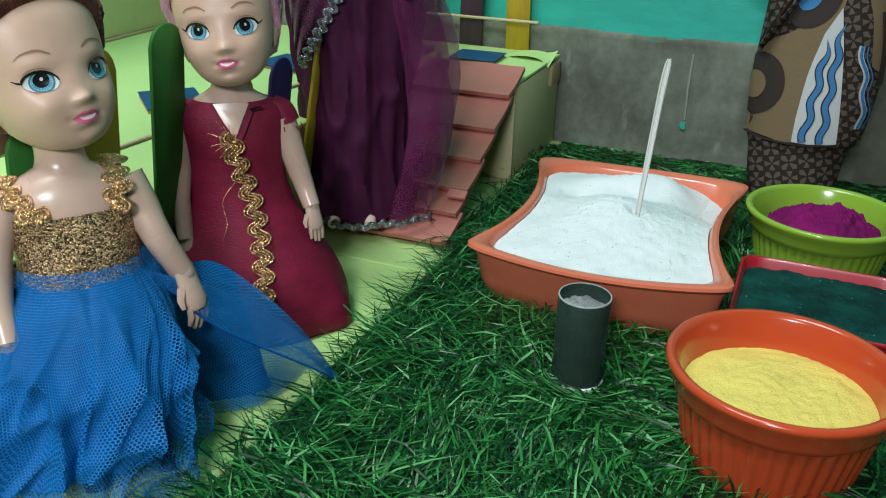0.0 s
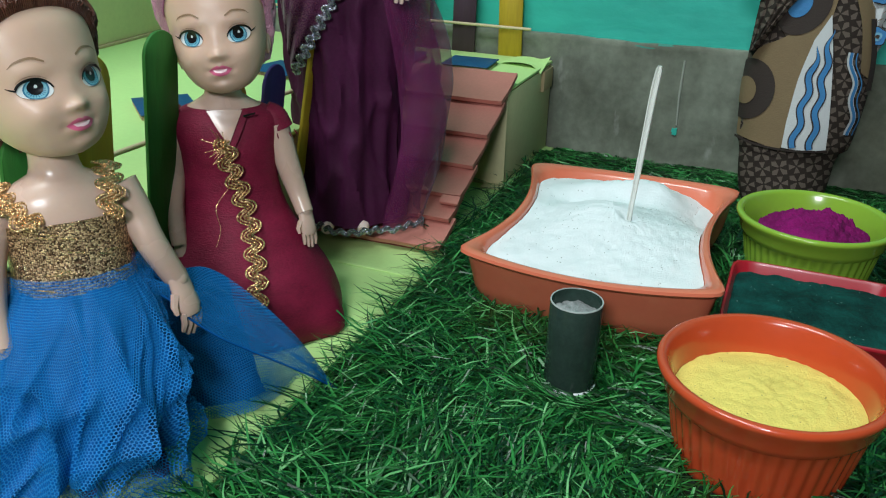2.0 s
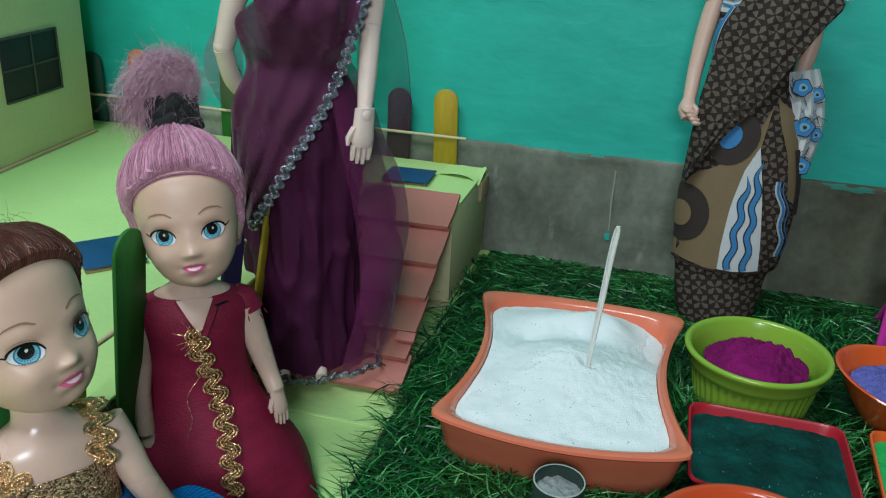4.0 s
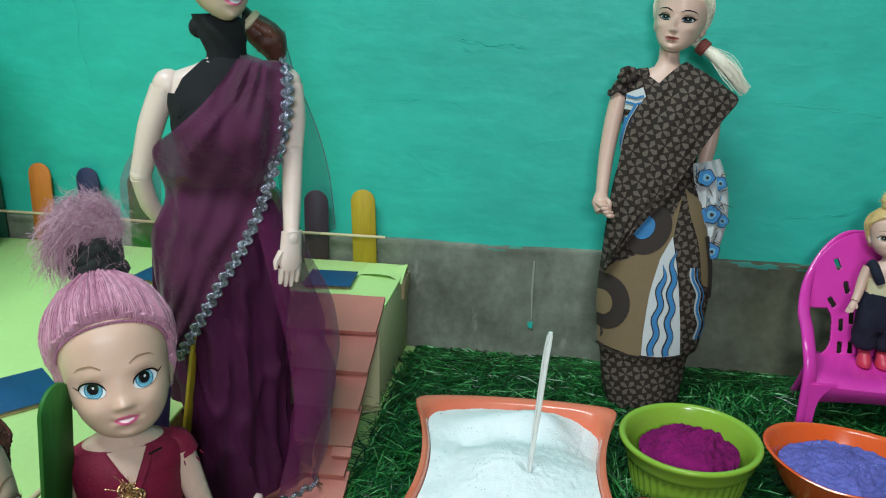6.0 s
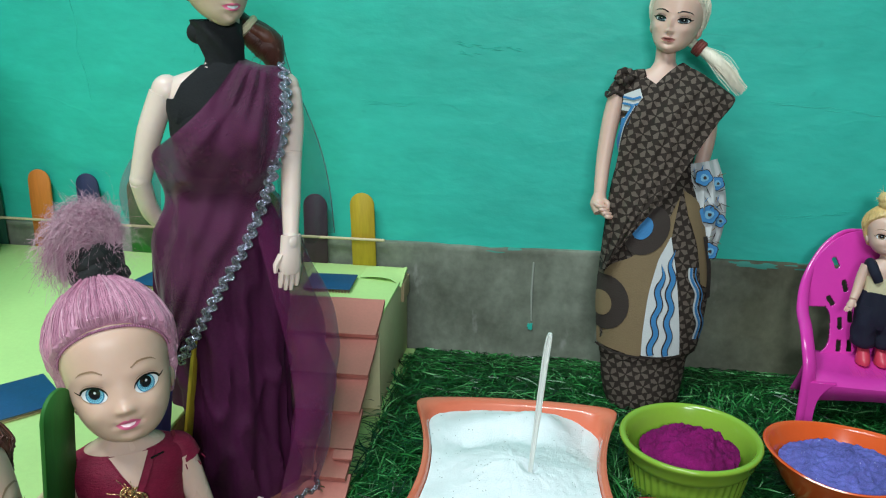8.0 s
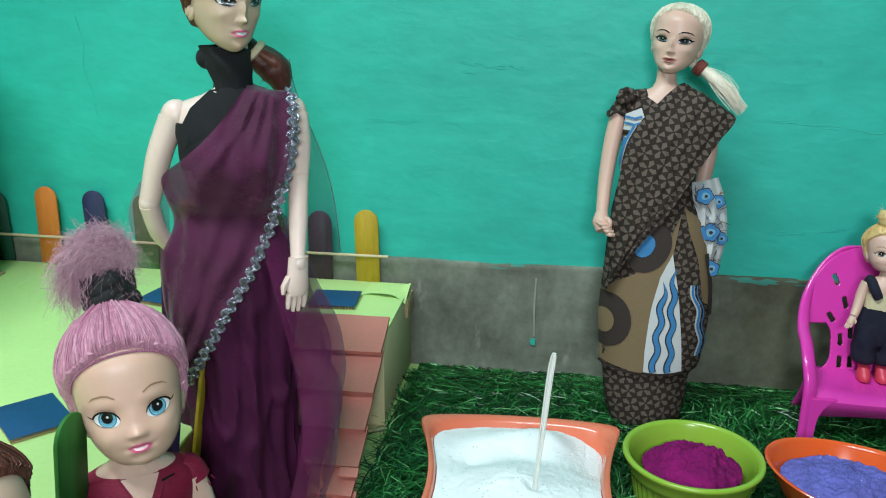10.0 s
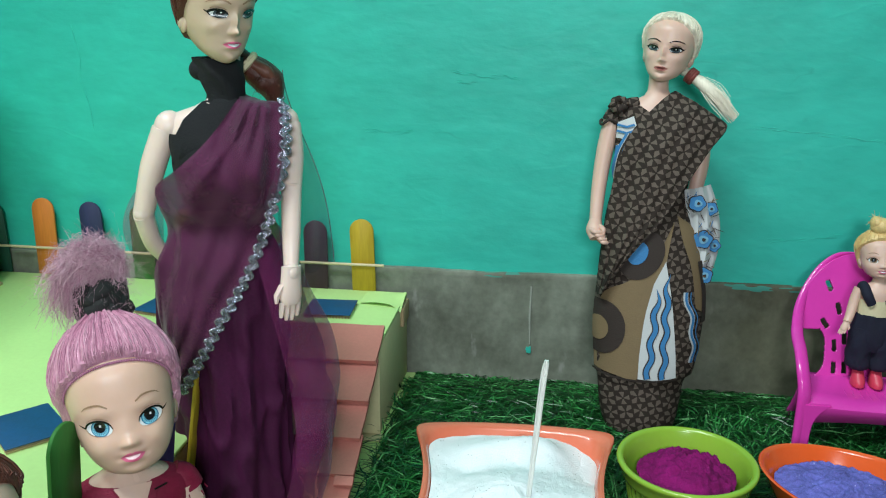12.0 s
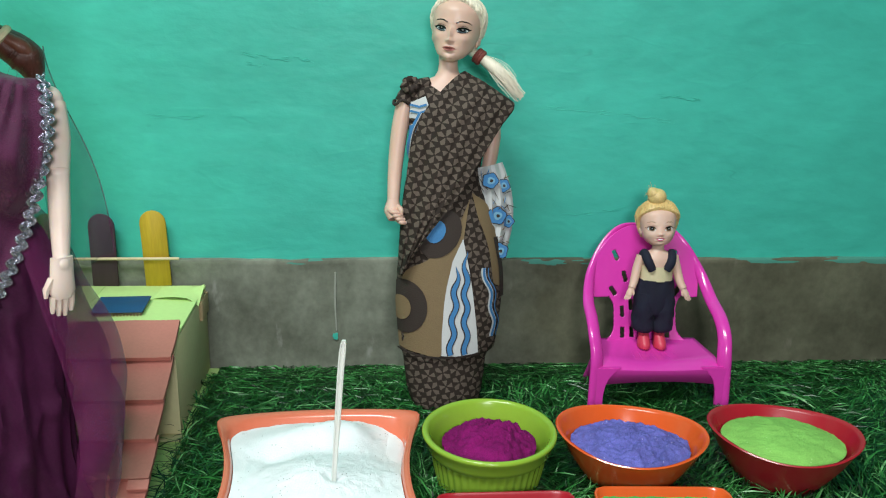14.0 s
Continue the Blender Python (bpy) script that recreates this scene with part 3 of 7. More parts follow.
def fence_back():
    f = thing("fence", pose(-0.27, -0.0045, 0.0662), "row of coloured craft sticks standing against the wall", "fence", "craft stick fences")
    rows = (("deep_green", -0.432, 0.058), ("orange", -0.3900, 0.0635), ("navy", -0.348, 0.062), ("green", -0.3073, 0.0605), ("yellow", -0.2684, 0.0595),
            ("teal", -0.2323, 0.0585), ("green", -0.2025, 0.0545), ("dark", -0.1660, 0.0545), ("yellow", -0.1281, 0.0570))
    for k, (colour, x, length) in enumerate(rows):
        ob = craft_stick(colour, length)
        ob.parent = f
        ob.matrix_basis = pose(x + 0.27, 0, 0, 0, (-1.5, 1, -1, 0.5)[k % 4], 0)
        tagged(ob, colour.replace("_", " ") + " painted craft stick")
    bm = bmesh.new()
    sweep(bm, [(-0.30, -0.0022, 0.0235), (-0.1, -0.0022, 0.0228), (0.05, -0.0022, 0.0212), (0.158, -0.0022, 0.0215)], 0.0011, 8)
    part("rail", bm, SKEWER, f, "thin bamboo skewer")


fence_side()
fence_back()


def blue_squares():
    for x, y, turn, w, d in ((-0.256, -0.066, -12, 0.042, 0.036), (-0.142, -0.052, 3, 0.034, 0.031), (-0.194, -0.056, 8, 0.030, 0.036), (-0.252, -0.248, -42, 0.040, 0.032), (-0.246, -0.134, -10, 0.036, 0.034)):
        base = thing("stepping_square", pose(x, y, 0.0662, 0, 0, turn), "blue topped corrugated card square lying on the platform", "card square", "blue card squares")
        bm = bmesh.new()
        box(bm, (-w / 2, -d / 2, 0.0026), (w / 2, d / 2, 0.0034), 0.0003)
        part("blue_top", bm, BLUECARD, base, "blue paper")
        bm = bmesh.new()
        n = int(w / 0.0022) * 6
        wave = [(-w / 2 + 0.0006 + (w - 0.0012) * i / n, 0.0013 + 0.0010 * math.sin(i / 6 * 2 * math.pi)) for i in range(n + 1)]
        strip = [[Vector((x, -d / 2 + 0.0004, z)), Vector((x, d / 2 - 0.0004, z)), Vector((x, d / 2 - 0.0004, z - 0.0003)), Vector((x, -d / 2 + 0.0004, z - 0.0003))] for x, z in wave]
        loft(bm, strip)
        part("corrugated_core", bm, CARD, base, "brown corrugated edge", False)


blue_squares()


def house():
    h = thing("card_house", pose(-0.413, -0.037, 0.0662, 0, 0, 4), "cream paper toy house with a black window on the platform", "toy house")
    bm = bmesh.new()
    box(bm, (-0.22, -0.26, 0.002), (0.0, 0.0, 0.21), 0.0012)
    part("wall", bm, CREAM, h)
    bm = bmesh.new()
    box(bm, (-0.22, -0.262, 0.0), (0.0022, 0.0015, 0.0022), 0.0004)
    part("bottom_edge", bm, CARD, h)
    bm = bmesh.new()
    box(bm, (0.0, -0.098, 0.0435), (0.0012, -0.036, 0.088), 0.0002)
    w = part("window_opening", bm, BLACK, h, "black paper window")
    frame_mat = material("window_frame_grey", (0.05, 0.055, 0.045), 0.6, 0.2, 60, 400, 0.1)
    for lo, hi in (((0.0012, -0.098, 0.0864), (0.0022, -0.036, 0.088)), ((0.0012, -0.098, 0.0435), (0.0022, -0.036, 0.0451)), ((0.0012, -0.098, 0.0650), (0.0022, -0.036, 0.0664)),
                   ((0.0012, -0.0665, 0.0452), (0.0022, -0.0650, 0.0649)), ((0.0012, -0.0665, 0.0665), (0.0022, -0.0650, 0.0863)), ((0.0012, -0.0375, 0.0452), (0.0022, -0.036, 0.0649)), ((0.0012, -0.0375, 0.0665), (0.0022, -0.036, 0.0863))):
        bm = bmesh.new()
        box(bm, lo, hi, 0.0002)
        part("window_bar", bm, frame_mat, w)


house()


# ---- bowls of powder ----
def powder_disc(rx, ry, z, dome, rough, seed, n=56, rings=16, shape=None, lump=None):
    """A heaped powder surface, closed below."""
    bm = bmesh.new()
    rows = []
    for k in range(rings + 1):
        u = 1 - k / rings
        row = []
        for i in range(n):
            a = 2 * math.pi * i / n
            sx = shape(a) if shape else (rx, ry)
            x, y = sx[0] * u * math.cos(a), sx[1] * u * math.sin(a)
            h = dome * (1 - u * u) + rough * noise.noise((x * 90 + seed, y * 90, seed)) * (1 if u < 0.98 else 0.3) + 0.6 * rough * noise.noise((x * 300, y * 300 + seed, 1)) + 0.35 * rough * max(0, noise.noise((x * 620, y * 620 + seed, 5))) + 0.2 * rough * noise.noise((x * 1300, y * 1300, seed))
            if lump:
                h += lump(x, y)
            row.append(Vector((x, y, z + h)))
        rows.append(row)
    low = [Vector((p.x * 0.90, p.y * 0.90, z - 0.004)) for p in rows[0]]
    last = loft(bm, [low] + rows[:-1], 0, (True, False))[-1]
    centre = bm.verts.new(rows[-1][0])
    for i in range(n):
        bm.faces.new((last[i], last[(i + 1) % n], centre))
    return bm


def ramekin(m, mat, label, group="powder bowls"):
    """Round ribbed bowl with a rolled rim."""
    base = thing("bowl", m, label, "bowl", group)
    bm = bmesh.new()
    ribs = lambda a, z: 0.00030 * (math.cos(a * 44) - 1) if 0.003 < z < 0.0245 else 0.0
    prof = [(0.004, 0.0), (0.0285, 0.0), (0.0292, 0.0012), (0.0296, 0.003), (0.0303, 0.006), (0.0316, 0.012), (0.0330, 0.019), (0.0340, 0.0242), (0.0343, 0.0250), (0.0356, 0.0264), (0.0362, 0.0280), (0.0376, 0.0330),
            (0.0388, 0.0346), (0.0390, 0.0358), (0.0383, 0.0368), (0.0370, 0.0370), (0.0357, 0.0364), (0.0350, 0.0350), (0.0333, 0.0300), (0.0304, 0.018), (0.0290, 0.0075), (0.0240, 0.0050), (0.004, 0.0045)]
    lathe(bm, prof, 352, 0, (0, 0, 0), ribs)
    part("bowl_body", bm, mat, base)
    return base


ramekin(pose(0.0962, -0.1735, 0.0), GREENBOWL, "lime green ribbed bowl holding a heap of magenta powder")
bm = powder_disc(0.0275, 0.0275, 0.0255, 0.0085, 0.0036, 3.1, 120, 44, lump=lambda x, y: 0.004 * math.exp(-((x - 0.004) ** 2 + (y + 0.002) ** 2) / 0.0001))
tagged(part("powder", bm, MAGENTAP), "heap of magenta powder in the green bowl", "powder").matrix_world = pose(0.0965, -0.172, 0.001)
ramekin(pose(0.0848, -0.3412, -0.0025) @ Matrix.Diagonal((1.045, 1.045, 1.07, 1)), ORANGE, "orange red ribbed bowl filled with yellow powder")
bm = powder_disc(0.0318, 0.0318, 0.0233, 0.0018, 0.0009, 7.7, 96, 36)
tagged(part("powder", bm, YELLOWP), "level fill of yellow powder in the orange bowl", "powder").matrix_world = pose(0.0848, -0.3412, 0.0) @ Matrix.Diagonal((1.045, 1.045, 1.0, 1))


def boat_bowl(m, mat, label):
    """Oval bowl whose rim rises at two ends."""
    base = thing("bowl", m, label, "bowl", "powder bowls")
    bm = bmesh.new()
    n, rings = 72, []
    prof = [(0.10, 0.0), (0.42, 0.0), (0.48, 0.03), (0.63, 0.25), (0.82, 0.6), (0.95, 0.9), (0.985, 0.97), (1.0, 1.0), (0.985, 1.018), (0.955, 1.01), (0.92, 0.96), (0.78, 0.62), (0.58, 0.25), (0.10, 0.13)]
    for f, h in prof:
        ring = []
        for i in range(n):
            a = 2 * math.pi * i / n
            rim = 0.0345 + 0.0022 * math.cos(2 * a)
            rx, ry = 0.0430 * f, 0.0375 * f
            ring.append(Vector((rx * math.cos(a) * (1 + 0.02 * math.cos(2 * a)), ry * math.sin(a), rim * h)))
        rings.append(ring)
    rings[0] = [v * 0.2 for v in rings[1]]
    rings[-1] = [Vector((v.x * 0.2, v.y * 0.2, rings[-2][0].z)) for v in rings[-2]]
    loft(bm, rings)
    part("bowl_body", bm, mat, base)
    return base


boat_bowl(pose(0.1790, -0.1765, 0.0, 0, 0, -14), BRIGHT, "orange oval bowl holding violet blue powder")
bm = powder_disc(0.0345, 0.0285, 0.0255, 0.0046, 0.0028, 11.3, 120, 44)
tagged(part("powder", bm, BLUEP), "heap of violet blue powder in the orange bowl", "powder").matrix_world = pose(0.1790, -0.1765, 0.001, 0, 0, -14)
boat_bowl(pose(0.2700, -0.1785, 0.0, 0, 0, -14), REDBOWL, "crimson oval bowl holding light green powder")
bm = powder_disc(0.0350, 0.0292, 0.0275, 0.0060, 0.0010, 15.9, 96, 30)
tagged(part("powder", bm, LIMEP), "heap of light green powder in the crimson bowl", "powder").matrix_world = pose(0.2700, -0.1785, 0.001, 0, 0, -14)


def square_shape(a, corner=12.0):
    """Square with rounded corners."""
    return (abs(math.cos(a)) ** corner + abs(math.sin(a)) ** corner) ** (-1 / corner)


def bowed(a, f, bulge, waist, corner=18):
    """Square whose sides to the left and right bend in while the near and far ones bow out."""
    c, s = math.cos(a), math.sin(a)
    r = (abs(c) ** corner + abs(s) ** corner) ** (-1 / corner)
    x, y = r * c, r * s
    return x * (1 - waist * f * (1 - y * y)), y * (1 + bulge * f * (1 - x * x))


def star_bowl(m, mat, label, sx, sy, height, name="bowl"):
    base = thing(name, m, label, "bowl", "powder bowls")
    bm = bmesh.new()
    n, rings = 144, []
    prof = [(0.02, 0.0), (0.67, 0.0), (0.75, 0.03), (0.84, 0.20), (0.905, 0.50), (0.945, 0.82), (0.955, 0.90), (0.985, 0.925), (1.0, 0.96), (0.995, 0.995), (0.970, 1.01), (0.935, 0.99), (0.912, 0.94), (0.845, 0.60), (0.75, 0.26), (0.62, 0.14), (0.02, 0.12)]
    for k, (f, h) in enumerate(prof):
        ring = []
        for i in range(n):
            a = 2 * math.pi * (i + 0.5) / n
            x, y = bowed(a, min(1, max(0, (f - 0.3) / 0.6)), 0.135, 0.215, 8 if k > 11 else 18)
            corner = (x * y) ** 2
            ring.append(Vector((sx * f * x, sy * f * y, height * h * (1 + 0.05 * min(1, corner) * (h > 0.6)))))
        rings.append(ring)
    loft(bm, rings)
    part("bowl_body", bm, mat, base)
    return base


WB = pose(0.0005, -0.2195, -0.0030, 0, 0, 2.3)
star_bowl(WB, CORAL, "coral orange square bowl full of white powder", 0.0622, 0.0694, 0.0370)


def white_lump(x, y):
    """One heap by the spoon, a valley behind it and a second ridge along the far side."""
    heap = 0.0120 * math.exp(-math.sqrt(((x + 0.006) / 0.024) ** 2 + ((y - 0.004) / 0.022) ** 2 + 0.10))
    slope = 0.0045 * math.exp(-((x / 0.040) ** 2 + ((y + 0.012) / 0.030) ** 2))
    far = 0.0062 * math.exp(-((x + 0.016 - 0.2 * y) / 0.022) ** 2 - ((y - 0.052) / 0.010) ** 2) + 0.0068 * math.exp(-((x - 0.016) / 0.014) ** 2 - ((y - 0.050) / 0.014) ** 2)
    valley = -0.0048 * math.exp(-((x + 0.026) / 0.016) ** 2 - ((y - 0.030) / 0.011) ** 2) - 0.0030 * math.exp(-((x - 0.006) / 0.010) ** 2 - ((y - 0.034) / 0.008) ** 2)
    side = -0.0090 * math.exp(-((x - 0.048) / 0.016) ** 2 - ((y - 0.044) / 0.026) ** 2) - 0.0026 * math.exp(-((x + 0.034) / 0.012) ** 2 - ((y + 0.004) / 0.020) ** 2)
    hole = -0.0045 * math.exp(-((x - 0.0085) ** 2 + (y + 0.004) ** 2) / 0.0000120)
    return heap + slope + far + valley + side + hole


def white_edge(a):
    x, y = bowed(a, 1.0, 0.135, 0.205, 8)
    c, s = math.cos(a), math.sin(a)
    return (0.0552 * x / c if abs(c) > 1e-6 else 0.0552, 0.0618 * y / s if abs(s) > 1e-6 else 0.0618)


bm = powder_disc(1, 1, 0.0318, 0.0006, 0.0009, 21.0, 160, 40, white_edge, white_lump)
tagged(part("powder", bm, WHITEP), "white powder filling the coral bowl", "powder").matrix_world = WB


def spoon():
    bm = bmesh.new()
    path = spline([(0.0086, -0.2230, 0.020), (0.0096, -0.2234, 0.040), (0.0118, -0.2250, 0.070), (0.0140, -0.2262, 0.100), (0.0156, -0.2268, 0.1150)], 8)
    n = len(path)
    rad = lerp_radii([0.0012, 0.0012, 0.0013, 0.0014, 0.0016, 0.0017, 0.0018, 0.0018, 0.0015], n)
    rad[-1] = 0.0010
    rings = []
    for p, r in zip(path, rad):
        w, t = r, 0.0010
        rings.append([Vector((p.x + dx * w, p.y + dy * t, p.z)) for dx, dy in ((-1, 0.3), (-0.85, -0.9), (-0.55, -1.0), (-0.4, -0.2), (0.4, -0.2), (0.55, -1.0), (0.85, -0.9), (1, 0.3), (0.6, 0.9), (-0.6, 0.9))])
    loft(bm, rings)
    ob = part("spoon", bm, WHITEPL)
    tagged(ob, "white plastic spoon handle standing in white powder", "spoon")
    return ob


spoon()


def tray(m, mat, label, sx, sy, height):
    """Flared rectangular dish with a thin rim."""
    base = thing("dish", m, label, "dish", "powder bowls")
    bm = bmesh.new()
    rings = []
    for f, h in ((0.02, 0.0), (0.74, 0.0), (0.80, 0.04), (0.92, 0.6), (0.955, 0.88), (0.99, 0.93), (1.0, 0.97), (0.99, 1.0), (0.965, 1.0), (0.945, 0.95), (0.88, 0.5), (0.78, 0.14), (0.02, 0.12)):
        rings.append(oval((0, 0, height * h), sx * f, sy * f, 72, 12 if f > 0.3 else 2))
    loft(bm, rings)
    part("dish_body", bm, mat, base)


tray(pose(0.0985, -0.2535, 0.0, 0, 0, 0), REDBOWL, "crimson rectangular dish holding dark green powder", 0.0372, 0.0345, 0.0245)
bm = powder_disc(1, 1, 0.0196, 0.0014, 0.0014, 31.0, 120, 40, lambda a: (0.0345 * square_shape(a), 0.0319 * square_shape(a)))
tagged(part("powder", bm, DARKP), "dark green powder filling the crimson dish", "powder").matrix_world = pose(0.0985, -0.2535, 0)
tray(pose(0.1815, -0.2520, 0.0, 0, 0, -3), BRIGHT, "orange rectangular dish holding green powder", 0.0368, 0.0345, 0.0245)
bm = powder_disc(1, 1, 0.0196, 0.0014, 0.0014, 37.0, 120, 40, lambda a: (0.0342 * square_shape(a), 0.0319 * square_shape(a)))
tagged(part("powder", bm, MIDGREENP), "green powder filling the orange dish", "powder").matrix_world = pose(0.1815, -0.2520, 0, 0, 0, -3)


def pipe():
    base = thing("pipe_piece", pose(0.0088, -0.3262, 0.0018, 1.0, 0.5, 0), "short grey plastic pipe standing upright on the grass", "pipe")
    bm = bmesh.new()
    lathe(bm, [(0.0098, 0.0), (0.0104, 0.0), (0.0106, 0.0005), (0.0106, 0.0377), (0.0104, 0.0381), (0.0099, 0.0381), (0.0097, 0.0377), (0.0097, 0.0005)], 64)
    bmesh.ops.delete(bm, geom=[f for f in bm.faces if len(f.verts) > 4], context="FACES")
    part("pipe_wall", bm, PVC, base)
    bm = powder_disc(0.0096, 0.0096, 0.0325, 0.0008, 0.0022, 41.0, 40, 10)
    ring = bmesh.new()
    lathe(ring, [(0.0100, 0.0378), (0.0100, 0.0383), (0.0105, 0.0383), (0.0106, 0.0379)], 64)
    bmesh.ops.delete(ring, geom=[f for f in ring.faces if len(f.verts) > 4], context="FACES")
    part("cut_rim", ring, material("cut_pvc", (0.42, 0.44, 0.43), 0.6, 0.25, 200, 900, 0.3), base, "pale sawn rim")
    ring = bmesh.new()
    lathe(ring, [(0.0106, 0.0002), (0.0110, 0.0002), (0.0109, 0.0008), (0.0106, 0.0010)], 64, 0, (0, 0, 0), lambda a, z: 0.0005 * noise.noise((a * 4, z, 2)))
    bmesh.ops.delete(ring, geom=[f for f in ring.faces if len(f.verts) > 4], context="FACES")
    part("dust_ring", ring, WHITEP, base, "white powder crust at the foot")
    part("dust_plug", bm, PVCIN, base, "grey dust inside")


pipe()


# ---- chair ----
def chair():
    c = thing("chair", pose(0.2240, -0.060, 0.0, 0, 0, -1), "magenta plastic toy armchair on the grass by the wall", "chair")
    # back: a curved sheet with slots
    bm = bmesh.new()
    nu, nv = 150, 120
    grid = []
    for j in range(nv + 1):
        v = j / nv
        row = []
        for i in range(nu + 1):
            u = -1 + 2 * i / nu
            half = 0.0300 + 0.0085 * math.sin(min(1, v * 1.25) * math.pi / 2)
            top = 0.0830 * (1 - 0.30 * abs(u) ** 2.6)
            z = 0.036 + top * v
            x = u * half
            y = 0.0075 + 0.0275 * v - 0.012 * u * u * (0.3 + 0.7 * v)
            row.append(bm.verts.new((x, y, z)))
        grid.append(row)
    slots = [(sx * x, z, a) for sx in (-1, 1) for x, z, a in ((0.0213, 0.098, 25), (0.0144, 0.0832, 15), (0.0234, 0.0736, 35), (0.0164, 0.0592, 3), (0.0098, 0.0636, 4), (0.0164, 0.0450, 0), (0.0094, 0.0450, 0))]

    def in_slot(x, z):
        for sx, sz, a in slots:
            a2 = radians(a if sx > 0 else -a)
            dx, dz = x - sx, z - sz
            p, q = dx * math.cos(a2) - dz * math.sin(a2), dx * math.sin(a2) + dz * math.cos(a2)
            if max(abs(p) - 0.0008, 0) ** 2 + max(abs(q) - 0.0028, 0) ** 2 < 0.0010**2:
                return True
        # open bays beside the seat, under the arms
        return abs(x) > 0.0225 and 0.030 < z < 0.070 and (abs(x) - 0.0225) > 0.004 * abs((z - 0.056) / 0.014) ** 4
    for j in range(nv):
        for i in range(nu):
            q = (grid[j][i], grid[j][i + 1], grid[j + 1][i + 1], grid[j + 1][i])
            mid = sum((v.co for v in q), Vector()) / 4
            if not in_slot(mid.x, mid.z):
                bm.faces.new(q)
    bmesh.ops.delete(bm, geom=[v for v in bm.verts if not v.link_faces], context="VERTS")
    back = part("backrest", bm, MAGENTA, c)
    so = back.modifiers.new("thick", "SOLIDIFY")
    so.thickness, so.offset = 0.0022, 0.0
    # rolled edge round the back, running down as arms into the front legs
    for s in (-1, 1):
        bm = bmesh.new()
        path = spline([(0, 0.0352, 0.1192), (s * 0.016, 0.0345, 0.1175), (s * 0.0290, 0.0300, 0.1065), (s * 0.0395, 0.0200, 0.088), (s * 0.0440, 0.004, 0.0725), (s * 0.0450, -0.014, 0.0650), (s * 0.0450, -0.025, 0.0560), (s * 0.0440, -0.0310, 0.044), (s * 0.0445, -0.0330, 0.028), (s * 0.0460, -0.0350, 0.0)], 8)
        sweep(bm, path, lerp_radii([0.0017, 0.0020, 0.0026, 0.0034, 0.0042, 0.0046, 0.0046, 0.0048, 0.0050, 0.0046, 0.0036], len(path)), 14, 0, 0.62, (0.9 * s, -0.45, 0.2))
        part("arm", bm, MAGENTA, c)
        # the broad front of the leg, spreading into the edge of the seat
        bm = bmesh.new()
        rows = []
        for i in range(13):
            v = i / 12
            z, y = 0.0375 * (1 - v), -0.0356 - 0.0010 * v
            inner = 0.0270 + 0.0120 * (1 - (1 - v) ** 5)
            rows.append([Vector((s * x, yy, z)) for x, yy in ((inner, y), (0.0455 + 0.0012 * v, y), (0.0462 + 0.0012 * v, y + 0.0030), (inner, y + 0.0030))])
        loft(bm, rows)
        bmesh.ops.bevel(bm, geom=bm.edges[:], offset=0.0005, segments=2, affect="EDGES")
        part("front_leg", bm, MAGENTA, c)
        bm = bmesh.new()
        sweep(bm, spline([(s * 0.030, 0.008, 0.038), (s * 0.033, 0.015, 0.018), (s * 0.0365, 0.024, 0.0)], 6), lerp_radii([0.0055, 0.0048, 0.0038], 13), 12, 0, 0.6, (s, 0, 0))
        part("back_leg", bm, MAGENTA, c)
    bm = bmesh.new()
    nu, rows = 24, []
    for j in range(13):
        v = j / 12
        y = -0.0370 + 0.047 * v
        half = 0.0420 - 0.0050 * v
        row = []
        for i in range(nu + 1):
            u = -1 + 2 * i / nu
            row.append(Vector((u * half, y + 0.003 * u * u * (1 - v), 0.0405 - 0.0022 * (1 - u * u) * math.sin(math.pi * min(1, v * 1.1)) - 0.0045 * max(0, 0.25 - v) ** 1.5 * 8)))
        rows.append(row)
    front = [Vector((p.x * 1.0, p.y + 0.0008, p.z - 0.0085 + 0.0035 * (p.x / 0.04) ** 2 * -1)) for p in rows[0]]
    full = [front] + rows
    loft(bm, full, 0, (False, False), False)
    seat = part("seat", bm, MAGENTA, c)
    so = seat.modifiers.new("thick", "SOLIDIFY")
    so.thickness, so.offset = 0.0022, -1.0
    for k in range(9):
        bm = bmesh.new()
        x = -0.020 + 0.005 * k
        sweep(bm, [(x, -0.026, 0.0386), (x * 0.95, -0.014, 0.0383), (x * 0.9, -0.002, 0.0386)], [0.0004, 0.0005, 0.0004], 6)
        part("seat_rib", bm, MAGENTA, c)
    return c


chair()


# ---- dolls: one mesh each ----
SKIN = material("doll_skin", (0.625, 0.415, 0.315), 0.40, 0.04, 30, 300, 0.03, sss=0.12)
GLOSSY = material("glossy_doll_skin", (0.62, 0.43, 0.350), 0.26, 0.05, 30, 300, 0.03, sss=0.12)
PALE = material("pale_doll_skin", (0.78, 0.615, 0.545), 0.36, 0.04, 30, 300, 0.03, sss=0.12)
FAIR = material("fair_doll_skin", (0.69, 0.465, 0.375), 0.42, 0.04, 30, 300, 0.03, sss=0.12)
TAN = material("olive_doll_skin", (0.54, 0.405, 0.290), 0.45, 0.05, 30, 300, 0.03, sss=0.12)
EYEWHITE = material("painted_white", (0.70, 0.73, 0.74), 0.3, 0.02, 50, 300, 0)
IRIS = material("painted_blue", (0.20, 0.45, 0.54), 0.3, 0.35, 300, 1500, 0)
PUPIL = material("painted_black", (0.008, 0.008, 0.010), 0.25, 0.1, 50, 300, 0)
LIP = material("painted_pink", (0.70, 0.14, 0.27), 0.35, 0.06, 50, 300, 0)
